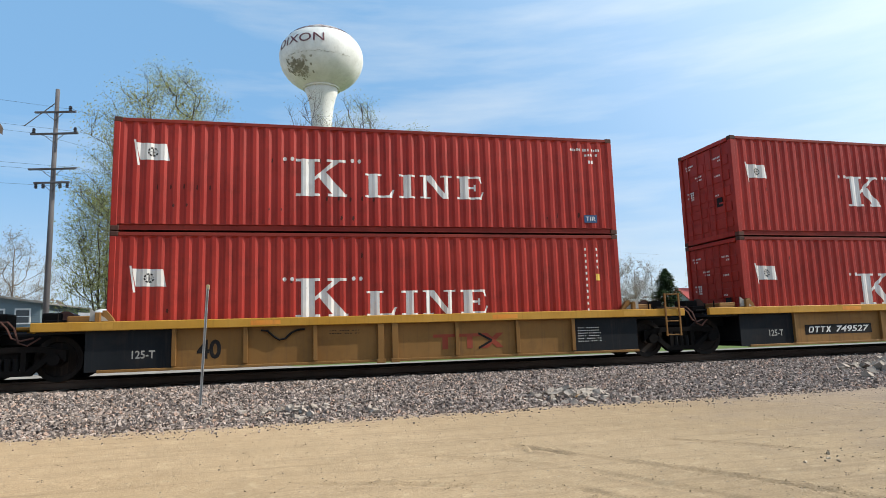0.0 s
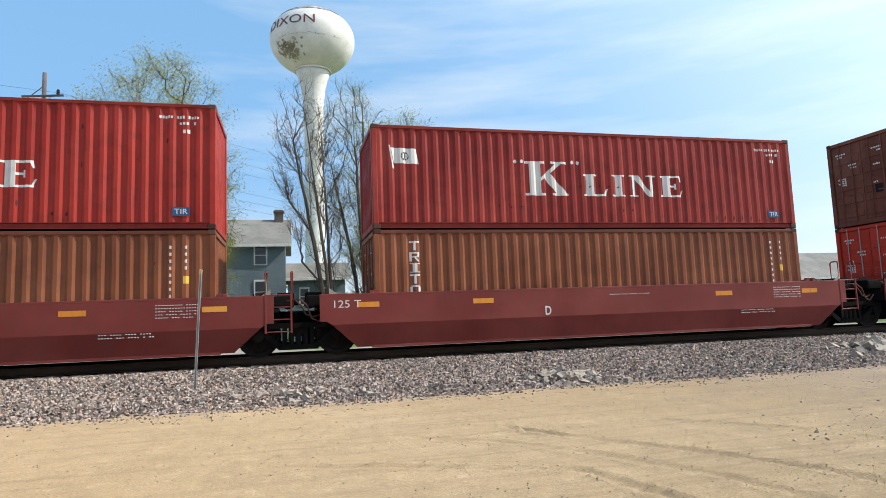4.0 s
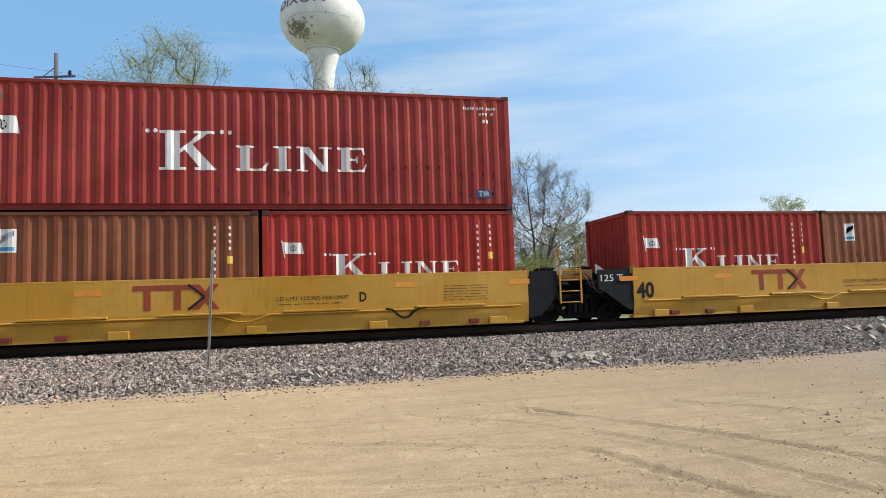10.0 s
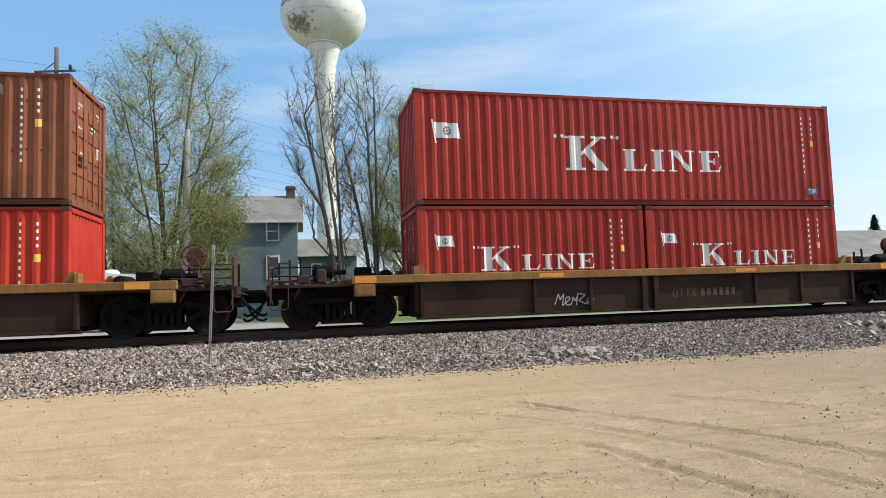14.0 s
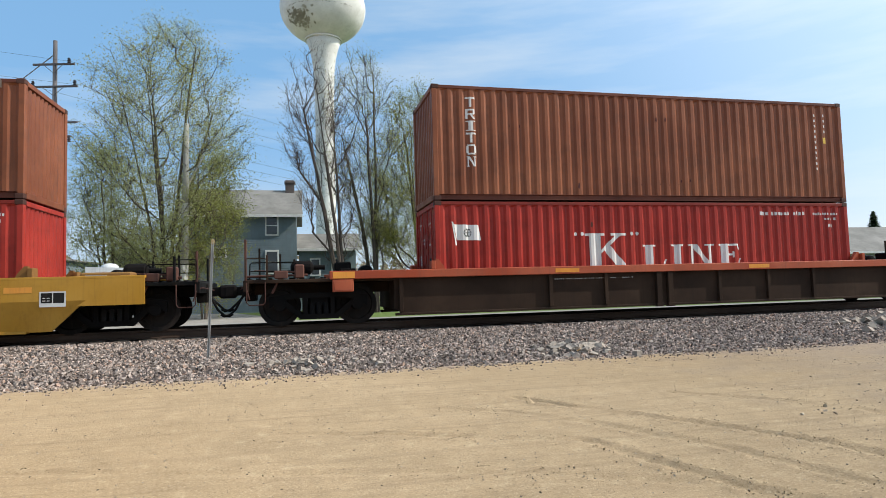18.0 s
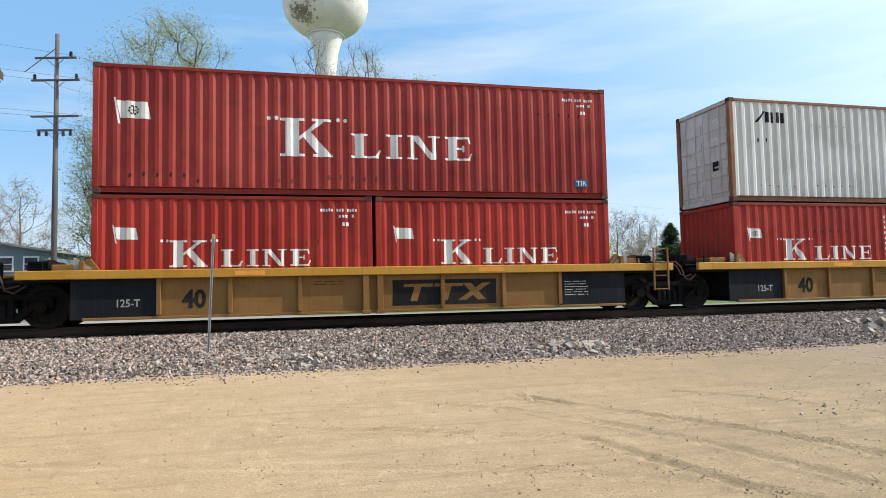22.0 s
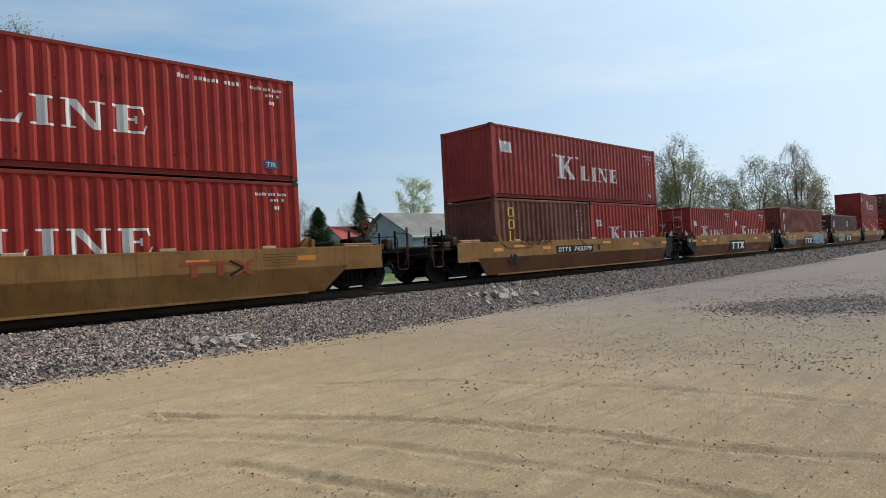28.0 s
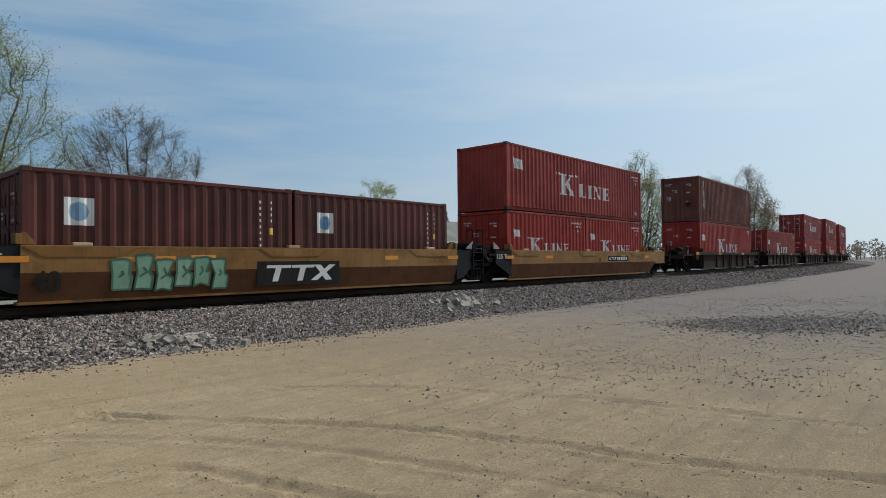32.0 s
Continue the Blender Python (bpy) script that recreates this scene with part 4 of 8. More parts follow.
        part("guide_plate", lambda: Geo().prism([(0, 0), (-sx * 0.36, 0), (-sx * 0.30, 0.06), (0, 0.26)], -1.36, -1.33, 1).prism([(0, 0), (-sx * 0.36, 0), (-sx * 0.30, 0.06), (0, 0.26)], 1.33, 1.36, 1), GALV_DULL, parent, key="guideplate%d" % sx, at=(x_in + sx * 0.18, 0, 1.24))
        part("deck_box", lambda: Geo().box(-0.26, 0.26, -0.30, 0.30, 0, 0.26, 0.02).box(-0.22, 0.22, -0.305, -0.29, 0.05, 0.2, 0.004), OCHRE if mat is YELLOW else GRIME, parent, key="deckbox", at=(x_in + sx * 0.42, -0.85, 1.10))
        part("pipe_run", lambda: Geo().tube((-0.5, -0.9, 1.16), (0.35, -0.95, 1.2), 0.03, n=6).tube((-0.4, -0.5, 1.2), (0.4, -0.45, 1.12), 0.025, n=6).tube((-0.1, -1.15, 1.1), (-0.1, -1.15, 1.42), 0.02, n=6), GRIME, parent, key="piperun", at=(x_out - sx * 0.45, 0, 0))
        part("winch", lambda: Geo().tube((0, -0.5, 1.3), (0, 0.1, 1.3), 0.16, n=12).tube((0, -0.55, 1.3), (0, -0.5, 1.3), 0.2, n=12), CAST_IRON, parent, key="winch", at=(x_out - sx * 0.3, 0, 0))
        part("pivot_casting", lambda: Geo().box(-0.55, 0.55, -0.35, 0.35, 0.74, 1.02, 0.05), GRIME, parent, key="pivot", at=(x_out + sx * 0.25, 0, 0))


def guide(parent, mat, x, sx):
    """The bent angle that leads a container into the well."""
    for sy in (-1, 1):
        part("container_guide", lambda: Geo().prism([(0, 0), (0.24, 0), (0.20, 0.08), (0.07, 0.24), (0, 0.24)] if sx < 0 else [(0, 0), (-0.24, 0), (-0.20, 0.08), (-0.07, 0.24), (0, 0.24)], -0.05, 0.05, 1).box(*sorted((sx * 0.02, sx * 0.12)), -0.14, 0.14, 0, 0.20, 0.01),
             OCHRE if mat is YELLOW else mat, parent, key="guide%d" % sx, at=(x + sx * 0.06, sy * 1.30, 1.22))


def rib_car(q, left, right, chord, plate, end_plate, label, marks=(), group="", stencil="k", ribs_mat=None, brake=0, grow=0.0):
    """A well car with a heavy top chord and ribbed sides. left, right: 'joint' where units share a truck, 'end' at a coupler."""
    mid = q + L40 / 2
    c = thing("well_car", label, "rail car", track(mid, 0, RAIL), group)
    MOVING.append((c, mid, RAIL))
    o = -L40 / 2
    xl = {"joint": -1.35, "end": -1.62}[left] - grow
    xr = {"joint": 13.85, "end": 14.40}[right] + grow
    ends = "%s%s%.2f" % (left, right, grow)
    for sy in (-1, 1):
        ya, yb = sorted((sy * 1.36, sy * 1.47))
        part("top_chord", lambda: Geo().box(o + xl, o + xr, ya, yb, 1.03, 1.22, 0.012), chord, c, key="chord%d%s" % (sy, ends))
        part("chord_lip", lambda: Geo().box(o + xl + 0.3, o + xr - 0.3, *sorted((sy * 1.24, sy * 1.365)), 1.14, 1.20, 0.006), chord, c, key="lip%d%s" % (sy, ends))
        pa, pb = (1.35 if left == "joint" else -grow), (10.72 if right == "joint" else 12.45 + grow)
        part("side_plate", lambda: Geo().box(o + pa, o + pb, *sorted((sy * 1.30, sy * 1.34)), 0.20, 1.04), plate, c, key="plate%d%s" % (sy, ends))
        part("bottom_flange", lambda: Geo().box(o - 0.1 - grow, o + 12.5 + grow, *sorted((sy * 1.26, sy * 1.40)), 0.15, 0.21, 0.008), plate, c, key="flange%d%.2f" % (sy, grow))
        if left == "joint":
            part("end_side_plate", lambda: Geo().box(o - 0.35, o + 1.352, *sorted((sy * 1.31, sy * 1.35)), 0.17, 1.04, 0.004), end_plate, c, key="epl%d" % sy)
        if right == "joint":
            part("end_side_plate", lambda: Geo().box(o + 10.715, o + 12.5, *sorted((sy * 1.31, sy * 1.35)), 0.17, 1.04, 0.004), end_plate, c, key="epr%d" % sy)
        for x in (0.03 - grow if left == "end" else 1.40, 2.87, 4.38, 7.70, 9.23, 10.70) + ((12.40 + grow,) if right == "end" else ()):
            if any(m[0] == "num" and m[1] - 0.1 < x < m[1] + m[3] + 0.1 for m in marks):
                continue  # the number board takes the place of a rib
            part("rib", lambda: Geo().box(-0.045, 0.045, *sorted((sy * 1.335, sy * 1.425)), 0.24, 1.035, 0.006), ribs_mat or plate, c, key="rib%d" % sy, at=(o + x, 0, 0))
        for x in (5.87, 6.20):
            part("rib", lambda: Geo().box(-0.07, 0.07, *sorted((sy * 1.335, sy * 1.45)), 0.16, 1.035, 0.006).box(-0.10, 0.10, *sorted((sy * 1.335, sy * 1.46)), 0.13, 0.22, 0.006), ribs_mat or plate, c, key="rib2%d" % sy, at=(o + x, 0, 0))
    part("well_floor", lambda: [g for g in [Geo()] for i in range(9) if g.box(o + 0.1 + i * 1.48, o + 0.45 + i * 1.48, -1.3, 1.3, 0.16, 0.28, 0.01)][0], BLACK_STEEL, c, key="floor")
    for sx, x, how in ((-1, -grow, left), (1, 12.30 + grow, right)):
        part("bulkhead", lambda: Geo().box(*sorted((o + x - (0.12 if sx < 0 else 0), o + x + (0.12 if sx > 0 else 0))), -1.3, 1.3, 0.3, 1.06, 0.01), end_plate, c, key="bulk%d%.2f" % (sx, grow))
        part("end_plate_mark", lambda: Geo().box(o + x - 0.30 + 0.1 * sx, o + x + 0.30 + 0.1 * sx, -1.472, -1.4705, 1.06, 1.19), chord, c, key="cpm%d%.2f" % (sx, grow)) if how == "joint" else part("reflector", lambda: Geo().box(o + x + sx * 1.3 - 0.25, o + x + sx * 1.3 + 0.25, -1.473, -1.4705, 1.05, 1.20), ORANGE, c, key="cpo%d%.2f" % (sx, grow))
        guide(c, chord, o + x - sx * (0.02 + grow), sx)
        if how == "end":
            truck(c, o + (14.05 + grow if sx > 0 else -1.85 - grow))
            platform(c, chord, o + x + sx * 0.1, o + (15.6 + grow if sx > 0 else -3.5 - grow), end_plate, True, (brake == sx))
            part("chord_pocket", lambda: Geo().box(-0.24, 0.24, -1.465, -1.20, 0.74, 1.028, 0.012).box(-0.20, 0.20, -1.475, -1.463, 0.78, 0.99, 0.004), ORANGE if chord is YELLOW and sx > 0 else chord, c, key="pocket", at=(o + (xr - 0.30 if sx > 0 else xl + 0.30), 0, 0))
        else:
            platform(c, chord, o + x + sx * 0.1, o + (13.55 if sx > 0 else -1.30), end_plate, False, tall=False)
            if sx > 0:
                truck(c, o + 13.98)
    for x in (3.3, 8.9):
        part("reflector", lambda: Geo().box(-0.32, 0.32, -1.473, -1.4705, 1.07, 1.17), ORANGE, c, key="reflr", at=(o + x, 0, 0))
    car_marks(c, o, -1.342, marks, stencil)
    if left == "joint":
        text("stencil", "125-Td", c, o + 0.56, -1.352, 0.42, 0.46, 0.17)
    if right == "joint":
        fine_print(c, o + 10.85, o + 11.5, -1.352, 0.45, WHITE, 6)
    return c


def fine_print(c, x0, x1, y, z0, mat, lines, h=0.035):
    def build():
        g = Geo()
        for i in range(lines):
            for p in dashes(0, x1 - x0, i * h * 1.9, h * 0.55, int((x1 - x0) / 0.055), i + 3):
                g.poly([(x, 0, z) for x, z in p])
        return g
    part("fine_print", build, mat, c, key="fp%.2f%d%.3f" % (x1 - x0, lines, h), at=(x0, y, z0), fix=False, kind="stuff")


def panel_mark(c, x0, z0, w, h, y, panel, ink, slant=0.18):
    """The owner's mark: a plate with three slanted bar figures."""
    if panel:
        part("mark_panel", lambda: Geo().poly([(0, 0, 0), (w, 0, 0), (w, 0, h), (0, 0, h)]), BLACK_MARK, c, key="mp%.2f%.2f" % (w, h), at=(x0, y - 0.002, z0), fix=False)
    if not panel:
        part("mark_bar", lambda: Geo().poly([(0.06 * w, -0.001, 0.70 * h), (0.66 * w, -0.001, 0.70 * h), (0.60 * w, -0.001, 0.84 * h), (0.06 * w, -0.001, 0.84 * h)]), ink, c, key="mb%.2f%.2f" % (w, h), at=(x0, y - 0.004, z0), fix=False)
        part("mark_chevron", lambda: strokes([(0.62 * w, 0.84 * h), (0.78 * w, 0.50 * h), (0.62 * w, 0.16 * h)], 0.05), BLACK_MARK, c, key="mc%.2f%.2f" % (w, h), at=(x0 - 0.06, y - 0.008, z0), fix=False)
    for code, a, ww in (("t", 0.06, 0.30), ("t", 0.35, 0.30), ("x", 0.62, 0.30)):
        def build():
            g = Geo()
            for i, p in enumerate(shaped(code, 0, 0.16 * h, ww * w * 0.92, 0.68 * h, slant if panel else 0.0)):
                g.poly([(x, -0.0006 * i, z) for x, z in p])
            return g
        part("mark_figure", build, ink, c, key="om%s%.2f%.2f%s" % (code, w, h, bool(panel)), at=(x0 + a * w, y - 0.004, z0), fix=False)


def number_panel(c, x0, z0, w, h, y, plate=True, ink=None, digits=None, upto=10):
    """A car's number: four slanted bars for the owner, then the digits, or bars where they cannot be read."""
    def build(first, last):
        g = Geo()
        for i in range(first, last):
            a = w * (0.05 + 0.085 * i + (0.05 if i > 3 else 0))
            for k, p in enumerate(shaped("ottx"[i], a, h * 0.2, w * 0.07, h * 0.6, 0.2) if i < 4 else [rect(a, h * 0.2, a + w * 0.05, h * 0.8)]):
                g.poly([(x, -0.0006 * k, z) for x, z in p])
        return g
    if plate:
        part("number_plate", lambda: Geo().poly([(0, 0, 0), (w, 0, 0), (w, 0, h), (0, 0, h)]), BLACK_MARK, c, key="np%.2f%.2f" % (w, h), at=(x0, y - 0.002, z0), fix=False)
    part("number_marking", lambda: build(0, 4 if digits else upto), ink or WHITE, c, key="nb%.2f%.2f%s%d" % (w, h, bool(digits), upto), at=(x0, y - 0.004, z0), fix=False, kind="stuff")
    if digits:
        text("car_number", digits, c, x0 + w * 0.46, y - 0.004, z0 + h * 0.18, w * 0.50, h * 0.64)


def strokes(pts, width):
    """A brush line through (x, z) points, as joined quads."""
    g = Geo()
    for i, ((xa, za), (xb, zb)) in enumerate(zip(pts, pts[1:])):
        d = math.hypot(xb - xa, zb - za) or 1
        nx, nz = -(zb - za) / d * width / 2, (xb - xa) / d * width / 2
        g.poly([(xa + nx, -0.0003 * (i % 7), za + nz), (xb + nx, -0.0003 * (i % 7), zb + nz), (xb - nx, -0.0003 * (i % 7), zb - nz), (xa - nx, -0.0003 * (i % 7), za - nz)])
    return g


def scrawl(c, x0, z0, w, h, y, mat, seed, width=0.028):
    """A sprayed tag: one running hand of loops and strokes."""
    rnd, pts, x = random.Random(seed), [], 0.0
    while x < w:
        step, top, lean = rnd.uniform(0.14, 0.26), h * rnd.uniform(0.6, 1.0), rnd.uniform(0.0, 0.12)
        kind = rnd.randint(0, 2)
        if kind == 0:
            pts += [(x, 0.1 * h), (x + lean, top), (x + step * 0.6, top * 0.5), (x + step, top), (x + step - lean * 0.4, 0.0)]
        elif kind == 1:
            pts += [(x + step * (0.5 + 0.5 * math.cos(a)), top * (0.5 + 0.5 * math.sin(a))) for a in [0.5 + i * 0.6 for i in range(9)]]
        else:
            pts += [(x, top), (x + step, top * 0.9), (x + step * 0.1, 0.4 * top), (x + step * 0.9, 0.1 * h)]
        x += step * 1.15
    part("sprayed_tag", strokes(pts, width), mat, c, at=(x0, y, z0), fix=False)


def graffiti(c, x0, z0, w, h, y, mat, seed, outline=None, round_=False):
    """Painted block figures with an outline and inner strokes."""
    rnd, n = random.Random(seed), max(3, int(w / 0.42))
    step = w / n
    for i in range(n):
        lean, top, foot = rnd.uniform(-0.08, 0.10), h * rnd.uniform(0.86, 1.0), h * rnd.uniform(0.0, 0.12)
        a, b, m = i * step + 0.02, (i + 1) * step - 0.01, (top + foot) / 2
        cx_, cz_, ra, rb, k_ = (a + b) / 2, h * rnd.uniform(0.42, 0.55), step * rnd.uniform(0.5, 0.62), h * rnd.uniform(0.40, 0.5), rnd.uniform(2, 4)
        p = [(cx_ + ra * math.cos(t) * (1 + 0.2 * math.sin(k_ * t + i)), cz_ + rb * math.sin(t) * (1 + 0.2 * math.cos(k_ * t))) for t in [j * 6.28319 / 16 for j in range(16)]] if round_ else [(a, foot), (a + step * rnd.uniform(0.2, 0.45), foot + rnd.uniform(0, 0.1)), (b - 0.05, foot), (b, m * rnd.uniform(0.7, 1.0)), (b - step * rnd.uniform(0.1, 0.3), m), (b + lean, top * 0.95), (b - step * 0.3 + lean, top), (a + lean, top * 0.97), (a + step * rnd.uniform(0.0, 0.2), m)]
        part("graffiti_figure", Geo().poly([(x, -0.0006 * i, z) for x, z in p]), mat, c, at=(x0, y - 0.004, z0), fix=False)
        if outline:
            part("figure_outline", strokes(p + p[:1], 0.045 if round_ else 0.04), outline, c, at=(x0, y - 0.011, z0), fix=False)
            q = [(a + step * rnd.uniform(0.25, 0.4), m * rnd.uniform(0.6, 0.9)), (a + step * rnd.uniform(0.5, 0.7), m), (a + step * 0.45, m * rnd.uniform(1.1, 1.5))]
            part("figure_stroke", strokes(q, 0.04), outline, c, at=(x0, y - 0.011, z0), fix=False)


def car_marks(c, o, y, marks, ink="k"):
    for m in marks:
        kind, a = m[0], m[1:]
        if kind == "40":
            text("stencil", "40" + ink, c, o + a[0], y - 0.003, a[1], 0.50 * (a[2] if len(a) > 2 else 1), 0.42 * (a[3] if len(a) > 3 else a[2] if len(a) > 2 else 1))
        elif kind == "let":
            text("stencil", a[0] + ink, c, o + a[1], y - 0.003, a[2], 0.16, 0.22)
        elif kind == "ttx":
            panel_mark(c, o + a[0], a[1], 2.55, 0.60, y, True, a[2] if len(a) > 2 else OCHRE)
        elif kind == "ttxred":
            panel_mark(c, o + a[0], a[1], 2.1, a[2] if len(a) > 2 else 0.75, y, False, RUST_RED_MARK)
        elif kind == "num":
            number_panel(c, o + a[0], a[1], a[2], a[3], y, a[4] if len(a) > 4 else True, a[5] if len(a) > 5 else None, a[6] if len(a) > 6 else None)
        elif kind == "fine":
            fine_print(c, o + a[0], o + a[1], y - 0.003, a[2], a[3], a[4])
        elif kind == "text":
            text("stencil", a[0], c, o + a[1], y - 0.006, a[2], a[3], a[4])
        elif kind == "graf":
            graffiti(c, o + a[0], a[1], a[2], a[3], y - 0.003, a[4], a[5], a[6] if len(a) > 6 else BLACK_MARK, len(a) == 7)
        elif kind == "vhose":
            part("side_hose", Geo().pipe([(o + a[0] + u, y - 0.05, a[1] + dz) for u, dz in ((0, 0.15), (0.14, 0.13), (0.28, 0.0), (0.40, -0.07), (0.52, -0.05), (0.66, 0.08), (0.80, 0.14), (0.95, 0.15))], 0.026, 6), BLACK_STEEL, c)
        elif kind == "rednum":
            number_panel(c, o + a[0], a[1], 2.6, 0.46, y, False, WHITE, None, 4)
            text("car_number", a[2], c, o + a[0] + a[3], y - 0.004, a[1] + 0.09, 1.08, 0.28)
        elif kind == "tag":
            scrawl(c, o + a[0], a[1], a[2], a[3], y - 0.012, a[4], a[5])
        elif kind == "refl":
            part("reflector", lambda: Geo().poly([(-0.3, 0, 0), (0.3, 0, 0), (0.3, 0, 0.10), (-0.3, 0, 0.10)]), ORANGE, c, key="refl", at=(o + a[0], y - 0.003, a[1]), fix=False)
        elif kind == "box":
            dp = part("data_panel", lambda: Geo().poly([(0, 0, 0), (0.5, 0, 0), (0.5, 0, 0.32), (0, 0, 0.32)]), WHITE, c, key="dp", at=(o + a[0], y - 0.003, a[1]), fix=False)
            for x0_ in (0.03, 0.26):
                part("panel_field", lambda: Geo().poly([(0, 0, 0.08), (0.21, 0, 0.08), (0.21, 0, 0.29), (0, 0, 0.29)]), BLACK_MARK, dp, key="dpf", at=(x0_, -0.002, 0), fix=False)
            fine_print(dp, 0.06, 0.22, -0.004, 0.12, WHITE, 2, 0.03)


# browner paint of the lower plates, with the shade under the fold put in
BL_LOW_SHADED = painted("car_lower_shaded_brown", (0.13, 0.050, 0.020), 0.75, fade=(0.18, 0.075, 0.03), dirt=(0.05, 0.028, 0.018), amount=0.5, streak=0.5)


def plate_car(q, left, right, paint, end_paint, label, top=1.35, low=0.10, knee=0.66, tuck=0.14, marks=(), group="", stencil="k", pipes=False, brake=0, lower=None, black_ends=False, rolls=()):
    """A well car with smooth folded side plates, cut away over the trucks."""
    mid = q + L40 / 2
    c = thing("well_car", label, "rail car", track(mid, 0, RAIL), group)
    MOVING.append((c, mid, RAIL))
    o = -L40 / 2
    xl, xr = {"joint": -1.30, "end": -2.20}[left], {"joint": 13.45, "end": 14.62}[right]
    kk = "%s%s%.2f%.2f%.2f%d" % (left, right, top, low, knee, black_ends)
    cut = top - 0.62
    bl, br = black_ends and left == "joint", black_ends and right == "joint"
    for sy in (-1, 1):
        yo, yi = sy * 1.45, sy * 1.41
        ylo, yli = sy * (1.45 - tuck), sy * (1.41 - tuck)
        def upper():
            g = Geo()
            pts = [(o - 0.08, top), (o - 0.08, knee)] if bl else [(o + xl, top), (o + xl, cut), (o - 1.15, cut), (o - 1.15 + (cut - knee) * 1.5, knee)]
            pts += [(o + 12.42, knee), (o + 12.42, top)] if br else [(o + 13.3 - (cut - knee) * 1.5, knee), (o + 13.3, cut), (o + xr, cut), (o + xr, top)]
            g.prism([(x, z) for x, z in pts], *sorted((yo, yi)), 1)
            g.box(o - 0.08 if bl else o + xl, o + 12.42 if br else o + xr, *sorted((sy * 1.28, sy * 1.452)), top - 0.05, top + 0.004, 0.006)
            return g
        def under():
            xa, xb = o - 1.15 + (cut - knee) * 1.5, o + 13.3 - (cut - knee) * 1.5
            da = db = (knee - low) * 1.1
            if bl:
                xa, da = o - 0.08, 0.0
            if br:
                xb, db = o + 12.42, 0.0
            v = [(xa, yo, knee), (xb, yo, knee), (xb - db, ylo, low), (xa + da, ylo, low), (xa, yi, knee), (xb, yi, knee), (xb - db, yli, low), (xa + da, yli, low)]
            return Geo().add(v, [(0, 1, 2, 3), (7, 6, 5, 4), (0, 4, 5, 1), (3, 2, 6, 7), (0, 3, 7, 4), (1, 5, 6, 2)])
        part("side_plate", upper, paint, c, key="pu%d" % sy + kk)
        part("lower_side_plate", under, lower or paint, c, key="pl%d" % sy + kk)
        if bl:
            part("end_side_plate", lambda: Geo().prism([(o - 1.05, top - 0.02), (o - 1.05, cut + 0.12), (o - 0.9, cut + 0.05), (o - 0.25, 0.32), (o - 0.085, 0.28), (o - 0.085, top - 0.02)], *sorted((sy * 1.425, sy * 1.395)), 1), BLUE_BLACK, c, key="ebl%d%.2f" % (sy, top))
        if br:
            part("end_side_plate", lambda: Geo().prism([(o + 12.425, top - 0.02), (o + 12.425, 0.20), (o + 12.75, 0.25), (o + 13.2, cut), (o + 13.2, top - 0.02)], *sorted((sy * 1.425, sy * 1.395)), 1), BLUE_BLACK, c, key="ebr%d%.2f" % (sy, top))
        part("bottom_flange", lambda: Geo().box(o - 0.1, o + 12.3, *sorted((sy * (1.24 - tuck), sy * (1.46 - tuck))), low - 0.03, low + 0.03, 0.006), paint, c, key="bf%d" % sy + kk)
        if rolls:
            for x, m_ in rolls:
                part("sill_roll", lambda: Geo().tube((-0.9, sy * 1.34, 0.05), (0.9, sy * 1.34, 0.05), 0.055, n=8), m_, c, key="roll%d" % sy, at=(o + x, 0, top))
        for x in () if paint is CAR_RED or pipes else (1.0, 6.0, 11.2) if lower is BL_LOW_SHADED else (1.0, 3.2, 6.0, 8.8, 11.2):
            part("latch_block", lambda: Geo().box(-0.18, 0.18, *sorted((sy * 1.27, sy * 1.40)), 0, 0.07, 0.012), GRAF_TAN, c, key="latch%d" % sy, at=(o + x, 0, top))
    if lower is BL_LOW_SHADED:
        for x in (1.0, 6.0, 11.2):
            part("side_pocket", lambda: Geo().prism([(-1.05, -0.02), (-0.72, -0.22), (0.72, -0.22), (1.05, -0.02), (1.02, -0.02), (0.71, -0.205), (-0.71, -0.205), (-1.02, -0.02)], -1.464, -1.449, 1).prism([(-0.70, -0.20), (0.70, -0.20), (1.0, -0.02), (-1.0, -0.02)], -1.4545, -1.449, 1), paint, c, key="pocketside", at=(o + x, 0, top))
    if pipes:
        part("brake_pipe", lambda: Geo().tube((o + 0.3, -1.49, 0.52), (o + 5.2, -1.49, 0.52), 0.022, n=8).tube((o + 5.2, -1.49, 0.52), (o + 5.6, -1.49, 0.38), 0.022, n=8).tube((o + 5.6, -1.49, 0.38), (o + 5.9, -1.49, 0.38), 0.022, n=8).tube((o + 5.9, -1.49, 0.38), (o + 6.3, -1.49, 0.52), 0.022, n=8).tube((o + 6.3, -1.49, 0.52), (o + 12.2, -1.49, 0.52), 0.022, n=8), paint, c, key="pipe")
        part("side_ledge", lambda: Geo().prism([(-1.45, 0.60), (-1.452, 0.52), (-1.40, 0.34), (-1.40, 0.60)], o + 0.2, o + 12.0), paint, c, key="ledge")
        for x in (1.3, 4.0, 6.6, 9.6):
            part("pipe_guard", lambda: Geo().box(0, 1.7, -1.53, -1.452, 0.55, 0.60, 0.01), paint, c, key="guard", at=(o + x, 0, 0))
        for x in (0.45, 3.0, 5.8, 8.5, 11.4):
            part("step_block", lambda: Geo().box(0, 0.42, -1.5, -1.40, 0.10, 0.28, 0.012), paint, c, key="step", at=(o + x, 0, 0))
